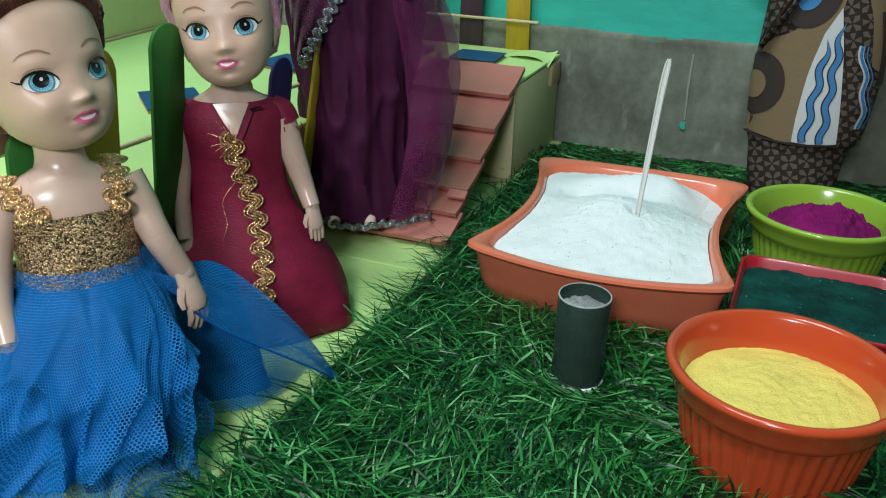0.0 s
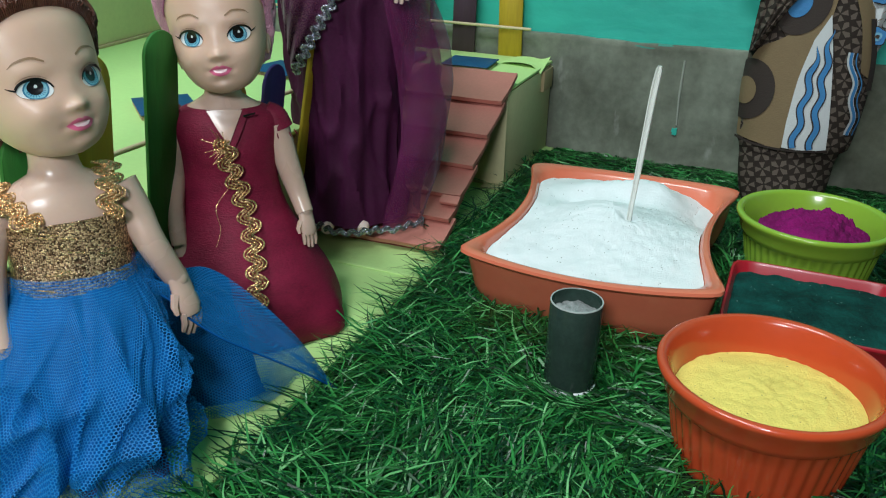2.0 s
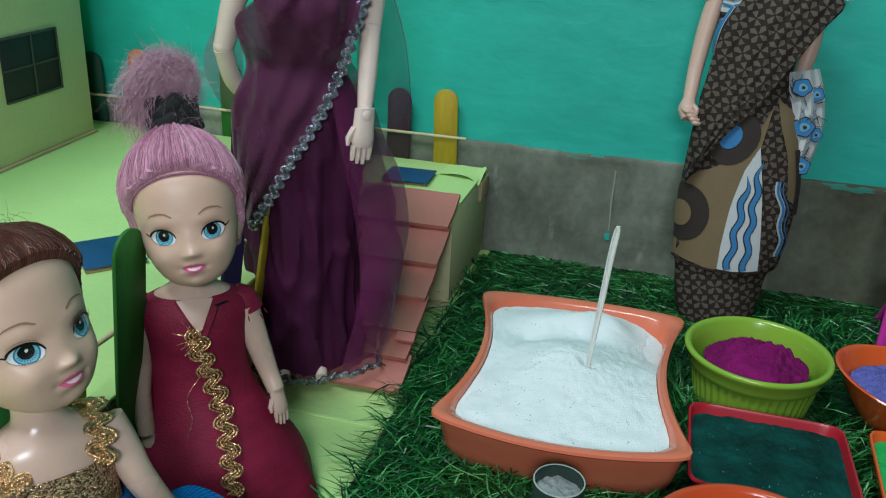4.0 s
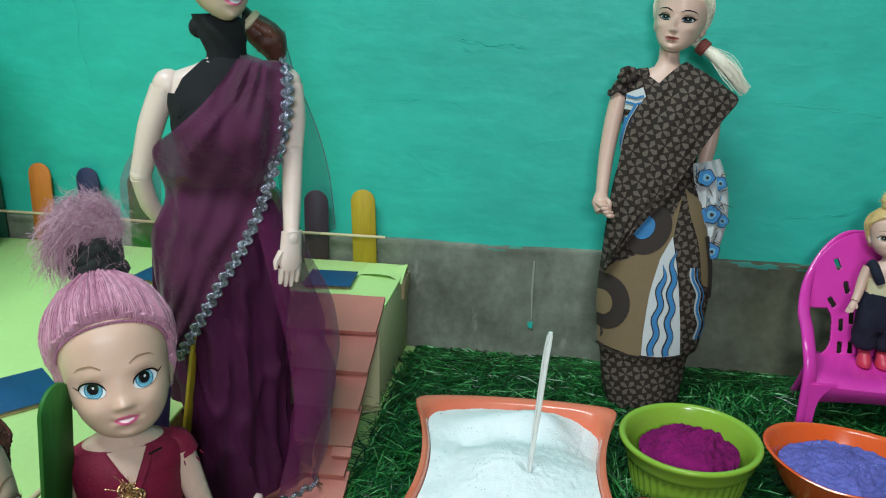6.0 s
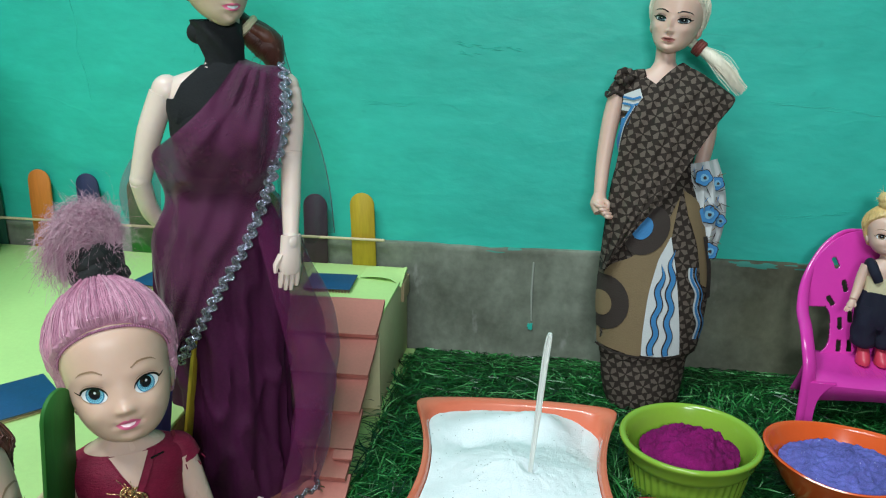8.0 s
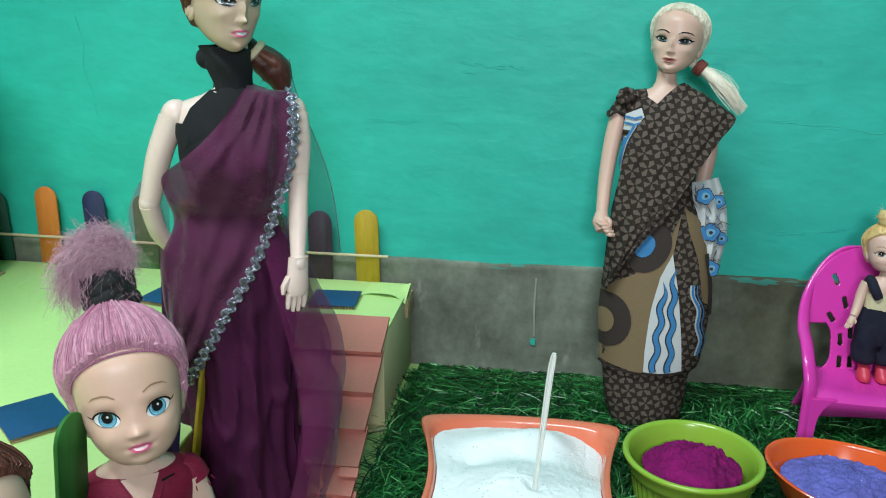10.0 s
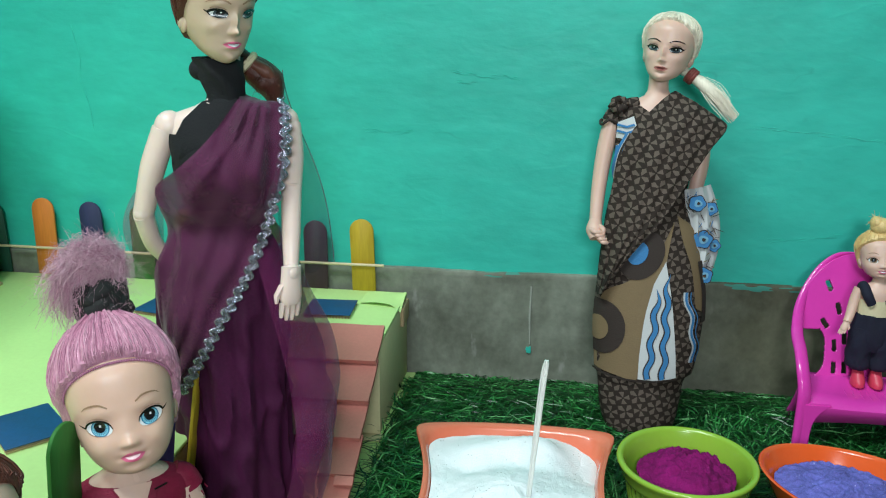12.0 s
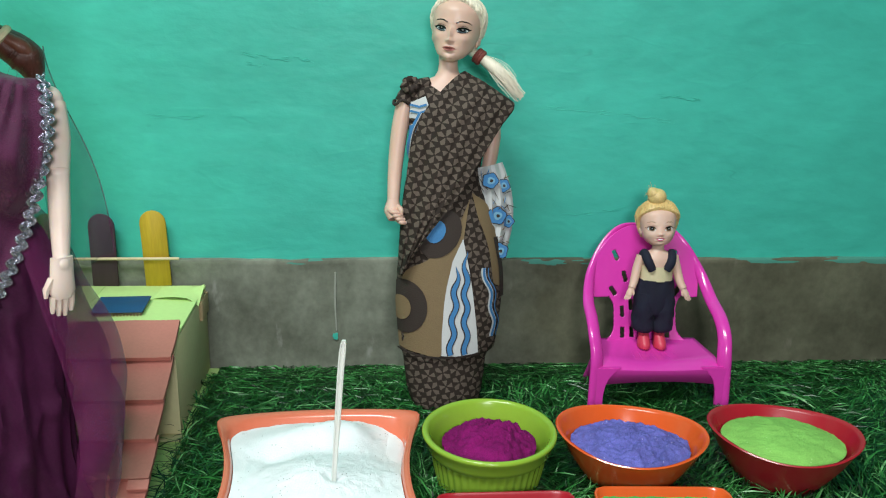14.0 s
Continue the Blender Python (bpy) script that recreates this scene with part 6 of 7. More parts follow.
def purple_doll():
    """Fashion doll in a plum saree, feet at the origin, looking to -y."""
    bm, rng = bmesh.new(), random.Random(13)
    mats = [PALE, BROWNHAIR, EYEWHITE, PUPIL, PUPIL, LIP, BROW, PURPLE, SILVER, BLACKCLOTH, PLUMVEIL, GREYVEIL, CREAMCLOTH, PLUMSASH, GREYIRIS, BROWNLIGHT, TAN]
    idx = dict(skin=16, hair=1, white=2, iris=14, black=4, lip=5, brow=6)
    hm = pose(-0.0050, -0.0006, 0.2468, 5, 1, 27) @ Matrix.Diagonal((0.0522, 0.0522, 0.0480, 1))
    head(bm, hm, ADULT, idx, False, 0.82, True, 0.04, 0.34, 220, (1, 15), 0.15, False)
    # side ponytail
    limb(bm, [(0.0020, 0.015, 0.2500), (0.0090, 0.014, 0.2440), (0.0150, 0.013, 0.2395), (0.0215, 0.011, 0.2335), (0.0255, 0.010, 0.2230)], [0.0050, 0.0052, 0.0072, 0.0078, 0.0030], 1)
    limb(bm, [(0.0135, 0.009, 0.2430), (0.0195, 0.007, 0.2390), (0.0255, 0.006, 0.2320)], [0.0030, 0.0038, 0.0010], 15)
    sweep(bm, [Vector((0.0100 + 0.0045 * math.cos(a) * 0.8, 0.013 + 0.0055 * math.sin(a), 0.2430 + 0.0045 * math.cos(a) * 0.8)) for a in np.linspace(0, 6.3, 18)], 0.0022, 7, 12)
    strands(bm, rng, [Vector((0.016, 0.009, 0.240)), Vector((0.019, 0.008, 0.236))], (0.60, -0.1, -0.75), 90, 0.013, 0.0002, 1, 0.10)
    # neck, shoulders, torso
    torso = Prof([(0.130, 0.0, 0.0240, 0.0, 0.0160), (0.150, 0.0, 0.0215, 0.0, 0.0150), (0.163, 0.0, 0.0172, 0.0, 0.0125), (0.174, 0.0, 0.0180, 0.0, 0.0125), (0.190, 0.0, 0.0225, -0.002, 0.0165), (0.202, 0.0, 0.0245, -0.002, 0.0165), (0.214, 0.0, 0.0270, 0.0, 0.0120), (0.2205, 0.0, 0.0255, 0.001, 0.0095), (0.2255, 0.0, 0.0120, 0.001, 0.0080), (0.231, 0.0, 0.0072, 0.001, 0.0070), (0.248, 0.0, 0.0068, 0.0, 0.0066)])
    body(bm, torso, 0.130, 0.248, 40, 36, 0)
    # black halter top with a tall collar
    body(bm, torso, 0.176, 0.2125, 18, 40, 9, lambda a, z: 0.02 * noise.noise((a * 3, z * 120, 0)), None, (False, False), 0.0010)
    decal(bm, torso, [(-0.0250, 0.198), (-0.0235, 0.209), (-0.0185, 0.2195), (-0.0110, 0.2270), (-0.004, 0.2285), (0.004, 0.2285), (0.010, 0.2235), (0.016, 0.212), (0.012, 0.198)], 0.0014, 9)
    body(bm, Prof([(0.224, 0.0, 0.0105, 0.001, 0.0090), (0.229, 0.0, 0.0090, 0.001, 0.0085), (0.2400, -0.002, 0.0108, 0.001, 0.0102), (0.2470, -0.004, 0.0118, 0.003, 0.0104)]), 0.224, 0.2470, 12, 36, 9, lambda a, z: 0.06 * math.sin(5 * a + z * 300) + 0.05 * noise.noise((a * 3, z * 200, 6)), None, (False, False))
    blob(bm, (-0.0110, 0.004, 0.2415), (0.006, 0.006, 0.0055), 9)
    # arms with ball joints
    for s in (-1, 1):
        blob(bm, (-0.0262 if s < 0 else 0.0285, 0.001, 0.2150), (0.0070, 0.0066, 0.0078), 0)
    limb(bm, [(-0.0278, 0.001, 0.2140), (-0.0338, 0.002, 0.1960), (-0.0385, 0.004, 0.1740)], [0.0064, 0.0062, 0.0052], 0)
    blob(bm, (-0.0388, 0.004, 0.1730), (0.0052, 0.0052, 0.0052), 0)
    limb(bm, [(-0.0390, 0.004, 0.1720), (-0.0350, 0.010, 0.1560), (-0.0270, 0.014, 0.1440)], [0.0050, 0.0046, 0.0034], 0)
    limb(bm, [(0.0300, 0.001, 0.2140), (0.0315, -0.005, 0.2000), (0.0310, -0.012, 0.1860)], [0.0064, 0.0060, 0.0052], 0)
    blob(bm, (0.0310, -0.0125, 0.1845), (0.0052, 0.0052, 0.0052), 0)
    limb(bm, [(0.0310, -0.013, 0.1835), (0.0305, -0.022, 0.1650), (0.0300, -0.031, 0.1470)], [0.0050, 0.0046, 0.0034], 0)
    palm(bm, (0.0299, -0.0317, 0.1458), (-0.02, -0.12, -1), (-0.9, -0.4, 0), 0.0178, 0, 0.15)
    # skirt of many gauze layers
    skirt = Prof([(0.0, 0.000, 0.0300, 0.000, 0.0250), (0.010, 0.000, 0.0305, 0.000, 0.0255), (0.050, 0.001, 0.0275, 0.0, 0.0240), (0.100, 0.001, 0.0290, 0.0, 0.0240), (0.135, 0.000, 0.0315, 0.0, 0.0230), (0.152, -0.001, 0.0280, 0.0, 0.0195), (0.165, -0.001, 0.0200, 0.0, 0.0145), (0.170, 0.0, 0.0185, 0.0, 0.0130)])
    folds = lambda a, z: (0.055 * math.sin(5 * a + 14 * z + 1) + 0.045 * math.sin(11 * a - 20 * z + 2 * noise.noise((a, z * 20, 3))) + 0.09 * max(0, 1 - 3.2 * abs(noise.noise((a * 2.0 + 22 * z, z * 28, 9)))) ** 2 + 0.015 * math.sin(23 * a + 2)) * min(1, max(0.2, (0.170 - z) / 0.05))
    body(bm, skirt, 0.004, 0.168, 54, 130, 7, folds)
    # outer veil layer, fuller to one side
    veil = Prof([(0.0, 0.006, 0.0370, -0.001, 0.0300), (0.012, 0.007, 0.0390, -0.001, 0.0310), (0.050, 0.012, 0.0440, -0.001, 0.0310), (0.075, 0.0125, 0.0445, -0.001, 0.0300), (0.100, 0.0105, 0.0405, -0.001, 0.0290), (0.140, 0.003, 0.0350, 0.0, 0.0255), (0.160, 0.001, 0.0270, 0.0, 0.0190), (0.170, 0.0, 0.0205, 0.0, 0.0145)])
    body(bm, veil, 0.002, 0.168, 60, 130, 10, lambda a, z: (0.05 * math.sin(6 * a + 20 * z + 2) + 0.15 * noise.noise((math.sin(a) * 1.8, math.cos(a) * 1.8, z * 24)) * min(1, z / 0.03)) * min(1, (0.17 - z) / 0.04) + 0.03 * math.sin(13 * a + 2 * noise.noise((a, z * 18, 2))) * max(0.35, 1 - z / 0.05), None, (False, False), 0.0, (0.42, 4.6))
    body(bm, veil, 0.004, 0.150, 50, 90, 10, lambda a, z: 0.16 * noise.noise((math.sin(a) * 2.6 + 4, math.cos(a) * 2.6, z * 30)) * min(1, (0.17 - z) / 0.04) + 0.04 * math.sin(9 * a + 30 * z), None, (False, False), -0.0055, (0.55, 3.1))
    hem = []
    for i in range(81):
        a = 2 * math.pi * i / 80
        xc, rx, yc, ry = veil.at(0.003)
        d = 1 + 0.05 * math.sin(6 * a + 2.06) + 0.03 * math.sin(13 * a)
        hem.append(Vector((xc + rx * d * math.sin(a), yc - ry * d * math.cos(a), 0.0040 + 0.0006 * math.sin(9 * a))))
    braid(bm, hem, 0.0040, 34, 0.0006, 8, lambda p: Vector((p.x, p.y, 0)).normalized())
    for s in (-1, 1):
        limb(bm, [(s * 0.009, -0.010, 0.020), (s * 0.009, -0.014, 0.008), (s * 0.010, -0.027, 0.0025)], [0.0055, 0.005, 0.0030], 0)
    # sash from hip to shoulder, laid in pleats over the bust
    lo = [(-0.0310, -0.006, 0.1120), (-0.0330, -0.008, 0.1300), (-0.0335, -0.008, 0.1480), (-0.0275, -0.008, 0.1635), (-0.0310, -0.008, 0.1780), (-0.0325, -0.010, 0.1880), (-0.0255, -0.015, 0.1955), (-0.0140, -0.017, 0.2060), (-0.0045, -0.015, 0.2160), (0.0040, -0.010, 0.2270), (0.0080, 0.002, 0.2300)]
    hi = [(-0.0250, -0.023, 0.0880), (-0.0200, -0.026, 0.0960), (-0.0110, -0.028, 0.1120), (-0.0030, -0.028, 0.1260), (0.0080, -0.026, 0.1450), (0.0165, -0.024, 0.1660), (0.0215, -0.023, 0.1830), (0.0255, -0.021, 0.2020), (0.0262, -0.017, 0.2160), (0.0255, -0.008, 0.2265), (0.0250, 0.004, 0.2240)]
    a, b = spline(lo, 6), spline(hi, 6)
    rows = []
    for k, (p, q) in enumerate(zip(a, b)):
        row = []
        for j in range(29):
            v = j / 28
            c = p.lerp(q, v)
            c.y -= 0.0060 * math.sin(math.pi * v) * (0.6 + 0.4 * math.sin(math.pi * k / len(a)))
            c.y -= 0.0080 * math.exp(-((c.z - 0.197) / 0.011) ** 2) * (math.exp(-((c.x + 0.011) / 0.009) ** 2) + math.exp(-((c.x - 0.011) / 0.009) ** 2))
            c.y += 0.0060 * math.exp(-((c.z - 0.166) / 0.009) ** 2)
            c.y -= 0.0022 * max(0, 1 - 3.0 * abs(noise.noise((v * 2.2 + k * 0.05, k * 0.11, 8)))) ** 2
            c.y -= 0.0010 * math.sin(v * 24 + 0.05 * k + 3 * noise.noise((v * 2, k * 0.08, 1))) + 0.0016 * noise.noise((v * 5, k * 0.12, 4))
            row.append(c)
        rows.append(row)
    loft(bm, rows, 13, (False, False), False)
    loft(bm, [[p + Vector((0.0004, 0.0022, -0.0006)) for p in r] for r in rows], 13, (False, False), False)
    braid(bm, [p + Vector((0.0006, -0.0016, 0)) for p in b], 0.0058, 30, 0.00050, 8, lambda p: (0.35, -1, 0.1))
    # loose gauze falling from the shoulder behind the arm
    rows = []
    for i in range(25):
        u = i / 24
        x0, x1 = 0.0200 + 0.010 * u, 0.0290 + 0.033 * (1 - math.exp(-3.0 * u * u)) + 0.002 * math.sin(5 * u)
        z = 0.2290 - 0.0930 * u
        rows.append([Vector((x0 + (x1 - x0) * v, 0.008 + 0.016 * v + 0.004 * math.sin(14 * v + 3 * u), z + 0.010 * v * (1 - u) - 0.004 * math.sin(3 * v))) for v in np.linspace(0, 1, 21)])
    loft(bm, rows, 11, (False, False), False)
    edge = [r[-1] for r in rows]
    sweep(bm, spline(edge, 3), 0.00028, 5, 10)
    # gauze behind the other arm
    rows = []
    for i in range(17):
        u = i / 16
        rows.append([Vector((-0.0300 - 0.020 * v * math.sin(math.pi * min(1, 0.25 + u)) , 0.012 + 0.006 * v, 0.190 - 0.070 * u - 0.01 * v)) for v in np.linspace(0, 1, 9)])
    loft(bm, rows, 10, (False, False), False)
    # she leans a little to one side from the hips
    for v in bm.verts:
        if v.co.z > 0.125:
            v.co.x += 0.066 * (v.co.z - 0.125)
    ob = part("doll", bm, mats)
    return tagged(ob, "fashion doll in a plum gauze saree standing on the ramp", "doll", "dolls")


place(purple_doll(), pose(-0.1490, -0.2235, 0.0105, 0, 0, 23))


def brown_doll():
    """Fashion doll in a printed cotton saree, feet at the origin, looking to -y."""
    bm, rng = bmesh.new(), random.Random(14)
    mats = [FAIR, BLONDE, EYEWHITE, PUPIL, PUPIL, LIP, BROW, PINWHEEL, KHAKI, DARKBROWN, WHITECLOTH, BLUEPRINT, BAND, GREYIRIS, ROSE, PALEBLUE]
    idx = dict(skin=0, hair=1, white=2, iris=13, black=4, lip=14, brow=4, teeth=12)
    hm = pose(0.0025, 0.0007, 0.2427, 2.4, 8.0, -16.4) @ Matrix.Diagonal((0.0495, 0.0495, 0.0437, 1))
    head(bm, hm, ADULT, idx, False, 0.865, True, 0.034, 0.36, 110, (), 0.0, False)
    tail = spline([(0.0130, 0.008, 0.2520), (0.0205, 0.004, 0.2468), (0.0310, 0.000, 0.2385), (0.0400, -0.002, 0.2290), (0.0455, -0.002, 0.2215)], 6)
    way = Vector((0.79, -0.15, -0.59)).normalized()
    across = way.cross(Vector((0, 1, 0))).normalized()
    for k in range(3):
        c = Vector((0.0195, 0.0042, 0.2474)) + way * 0.0016 * k
        sweep(bm, [c + across * (0.0040 * math.cos(a)) + way.cross(across) * (0.0040 * math.sin(a)) for a in np.linspace(0, 2 * math.pi, 17)], 0.0016, 7, 12)
    sweep(bm, tail, lerp_radii([0.0030, 0.0032, 0.0046, 0.0036, 0.0008], len(tail)), 12, 1)
    for k in range(420):
        d = across * rng.gauss(0, 1) + way.cross(across) * rng.gauss(0, 1)
        reach = rng.uniform(0.7, 1.1)
        pts = [tail[int(min(1.0, 0.3 + 0.7 * u * reach) * (len(tail) - 1))] + d * (0.0016 + 0.0006 * u) * min(1, 0.3 + 1.4 * u) * (1 - 0.5 * max(0, u - 0.6)) + way * max(0, u * reach - 0.95) * 0.03 for u in (0.0, 0.3, 0.6, 0.8, 1.0)]
        sweep(bm, spline(pts, 2), rng.uniform(0.00010, 0.00022), 3, 1)
    torso = Prof([(0.100, 0.0, 0.0300, 0.0, 0.0180), (0.150, 0.0, 0.0230, 0.0, 0.0150), (0.165, 0.0, 0.0200, 0.0, 0.0140), (0.190, 0.0, 0.0240, -0.001, 0.0165), (0.206, 0.0, 0.0255, 0.0, 0.0150), (0.219, 0.0, 0.0270, 0.0, 0.0110), (0.2265, 0.0, 0.0240, 0.001, 0.0095), (0.2315, 0.0, 0.0110, 0.001, 0.0080), (0.237, 0.0, 0.0066, 0.001, 0.0066), (0.252, 0.0, 0.0064, 0.0, 0.0064)])
    body(bm, torso, 0.100, 0.252, 40, 36, 0)
    body(bm, torso, 0.150, 0.2190, 26, 40, 7, None, None, (False, False), 0.0012)
    # sleeve, white and blue blouse strip
    limb(bm, [(-0.0120, -0.004, 0.2285), (-0.0190, -0.004, 0.2262), (-0.0265, -0.002, 0.2205), (-0.0300, -0.002, 0.2150)], [0.0036, 0.0046, 0.0058, 0.0056], 7)
    for k in range(9):
        a = k * 2.4
        p = Vector((-0.0235, -0.005, 0.2265))
        q = p + Vector((0.0062 * math.cos(a) - 0.002, -0.003, 0.0052 * math.sin(a) - 0.001))
        limb(bm, [p, p.lerp(q, 0.6) + Vector((0, -0.0025, 0.001)), q], [0.0014, 0.0028, 0.0008], (7, 7, 9)[k % 3], 8)
    sweep(bm, [Vector((-0.0300 + 0.0060 * math.cos(a), -0.002 + 0.0060 * math.sin(a), 0.2150 + 0.0016 * math.sin(3 * a))) for a in np.linspace(0, 6.283, 20)], 0.0010, 6, 9)
    # crossed edge of the blouse below the neck
    decal(bm, torso, [(-0.0190, 0.2240), (-0.0110, 0.2262), (-0.0050, 0.2215), (0.0040, 0.2275), (0.0120, 0.2250), (0.0100, 0.2150), (-0.0120, 0.2120), (-0.0205, 0.2150)], 0.0022, 7)
    decal(bm, torso, [(-0.0225, 0.2150), (-0.0140, 0.2190), (-0.0120, 0.2120), (-0.0180, 0.2040), (-0.0232, 0.2050)], 0.0030, 10)
    for k in range(2):
        band(bm, torso, [(-0.0222, 0.2135 - 0.004 * k), (-0.0170, 0.2120 - 0.004 * k), (-0.0130, 0.2135 - 0.004 * k)], 0.0014, 0.0040, 11)
    decal(bm, torso, [(-0.0225, 0.200), (-0.0195, 0.202), (-0.0200, 0.180), (-0.0235, 0.165), (-0.0250, 0.175)], 0.0032, 10)
    band(bm, torso, [(-0.0212, 0.200), (-0.0218, 0.185), (-0.0232, 0.168)], 0.0018, 0.0042, 11)
    for k, (mi, wide) in enumerate(((8, 0.0050), (10, 0.0022), (11, 0.0016), (9, 0.0012), (10, 0.0016), (11, 0.0014))):
        x = (0.0, -0.0030, -0.0032, -0.0044, -0.0056, -0.0058)[k]
        band(bm, torso, line2([(-0.0105 + x, 0.2080), (-0.0150 + x, 0.1960), (-0.0165 + x, 0.1820), (-0.0160 + x, 0.1680)], 6), wide, 0.0034 + 0.0003 * k, mi)
    # arms
    limb(bm, [(-0.0285, -0.001, 0.2160), (-0.0322, -0.001, 0.1950), (-0.0348, -0.003, 0.1720), (-0.0362, -0.010, 0.1500)], [0.0056, 0.0056, 0.0052, 0.0046, 0.0040], 0)
    limb(bm, [(-0.0362, -0.0100, 0.1500), (-0.0365, -0.0125, 0.1440), (-0.0350, -0.0150, 0.1385)], [0.0040, 0.0058, 0.0046], 0)
    for k in range(4):
        limb(bm, [(-0.0395 + 0.0018 * k, -0.0155, 0.1445 - 0.0022 * k), (-0.0365 + 0.0018 * k, -0.0195, 0.1430 - 0.0022 * k), (-0.0315 + 0.0012 * k, -0.0175, 0.1425 - 0.0022 * k)], [0.0014, 0.0016, 0.0013], 0, 8)
    limb(bm, [(-0.0345, -0.0130, 0.1470), (-0.0315, -0.0185, 0.1450), (-0.0310, -0.0190, 0.1415)], [0.0018, 0.0017, 0.0012], 0, 8)
    limb(bm, [(0.0280, 0.004, 0.2160), (0.0310, 0.006, 0.1950), (0.0285, 0.004, 0.1750), (0.0240, 0.0, 0.158)], [0.0056, 0.0054, 0.0048, 0.0040], 0)
    # wrapped skirt
    skirt = Prof([(0.0, 0.000, 0.0200, 0.0, 0.0180), (0.004, 0.000, 0.0215, 0.0, 0.0190), (0.020, -0.001, 0.0258, 0.0, 0.0205), (0.0425, -0.001, 0.0285, 0.0, 0.0215), (0.0455, 0.000, 0.0315, 0.0, 0.0230), (0.055, 0.001, 0.0330, 0.0, 0.0235), (0.085, 0.002, 0.0355, 0.0, 0.0235), (0.115, 0.002, 0.0345, 0.0, 0.0230), (0.140, 0.000, 0.0305, 0.0, 0.0215), (0.160, -0.002, 0.0260, 0.0, 0.0185), (0.172, -0.002, 0.0235, 0.0, 0.0165)])
    body(bm, skirt, 0.0, 0.171, 50, 72, 7, lambda a, z: 0.012 * math.sin(5 * a + 20 * z) + 0.014 * noise.noise((a * 2, z * 40, 3)))
    off = 0.0009
    decal(bm, skirt, line2([(-0.0325, 0.0660), (-0.0290, 0.1000), (-0.0130, 0.1120), (0.0020, 0.1280), (0.0130, 0.1520)], 6) + line2([(0.0110, 0.1400), (0.0060, 0.1050), (-0.0020, 0.0720), (-0.0045, 0.0470), (-0.0180, 0.0476), (-0.0312, 0.0500)], 6), off, 8)
    decal(bm, skirt, ellipse(-0.0285, 0.0790, 0.0150, 0.0185, 28), off + 0.0004, 9)
    decal(bm, skirt, ellipse(-0.0300, 0.0780, 0.0065, 0.0085, 20), off + 0.0008, 8)
    decal(bm, skirt, ellipse(-0.0060, 0.1290, 0.0125, 0.0170, 28, -0.5), off + 0.0004, 9)
    decal(bm, skirt, ellipse(-0.0085, 0.1305, 0.0058, 0.0078, 20, -0.4), off + 0.0008, 11)
    decal(bm, skirt, line2([(0.0085, 0.1260), (0.0135, 0.1000), (0.0175, 0.0680), (0.0190, 0.0482)], 6) + line2([(0.0150, 0.0474), (0.0050, 0.0464), (-0.0045, 0.0468)], 4) + line2([(-0.0044, 0.0620), (-0.0024, 0.0880), (0.0020, 0.1110)], 5), off + 0.0006, 10)
    for k, (x1, top) in enumerate(((0.0012, 0.1080), (0.0106, 0.1180))):
        pts = []
        for i in range(60):
            u = i / 59
            z = 0.0475 + (top - 0.0475) * u
            pts.append((x1 + (0.0038 - 0.0044 * k) * u + 0.0012 * math.sin(z * 330 + 0.5 * k), z))
        taper = [min(1.0, (59 - i) / 14 + 0.05) for i in range(60)]
        band(bm, skirt, pts, [0.0042 * v for v in taper], off + 0.0010, 9)
        band(bm, skirt, pts, [0.0028 * v for v in taper], off + 0.0014, 11)
    band(bm, skirt, line2([(-0.0312, 0.0490), (-0.0180, 0.0464), (0.0, 0.0456), (0.0195, 0.0472)], 6), 0.0014, off + 0.0010, 9)
    # folded ends at her side
    rows = []
    for i in range(19):
        u = i / 18
        z = 0.1720 - 0.0850 * u
        w = 0.0180 * math.sin(math.pi * min(1, 0.20 + u * 0.80)) + 0.002
        rows.append([Vector((0.0190 + (w + 0.005) * v + 0.002 * u, 0.002 - 0.013 * math.sin(math.pi * (0.2 + 0.7 * v)) - 0.0012 * math.sin(22 * v), z + 0.004 * v * (1 - u))) for v in np.linspace(0, 1, 17)])
    loft(bm, rows, 10, (False, False), False)
    def motif(c, r, n, lobes, turn, mi):
        ring = []
        for i in range(n):
            a = 2 * math.pi * i / n
            d = r * 1.15 * (1 + 0.09 * math.sin(lobes * a + turn))
            ring.append(c + Vector((d * math.cos(a) * 1.05, 0.0001 * math.cos(3 * a), d * math.sin(a))))
        f = bm.faces.new([bm.verts.new(p) for p in ring])
        f.material_index = mi

    for k, j, r in ((2, 6, 0.0042), (3, 12, 0.0036), (7, 8, 0.0048), (8, 13, 0.0034), (11, 5, 0.0040), (12, 11, 0.0044), (15, 8, 0.0036)):
        c = rows[k][j]
        motif(c + Vector((0, -0.0022, 0)), r * 1.12, 24, 5, k, 9)
        motif(c + Vector((0, -0.0026, 0)), r, 24, 5, k, 11)
        motif(c + Vector((0.0004, -0.0030, 0)), r * 0.50, 14, 3, k, 15)
        motif(c + Vector((0.0006, -0.0034, 0)), r * 0.22, 10, 3, k, 9)
    for i in range(70):
        k, j = rng.randrange(1, 18), rng.randrange(2, 16)
        c, a = rows[k][j] + Vector((0, -0.0018, 0)), rng.uniform(0, 3.1)
        d = Vector((math.cos(a), 0, math.sin(a))) * rng.uniform(0.0018, 0.0042)
        sweep(bm, [c - d, c, c + d], [0.0001, 0.0010, 0.0001], 5, rng.choice((9, 8, 9, 11)), 0.3, (0, 1, 0))
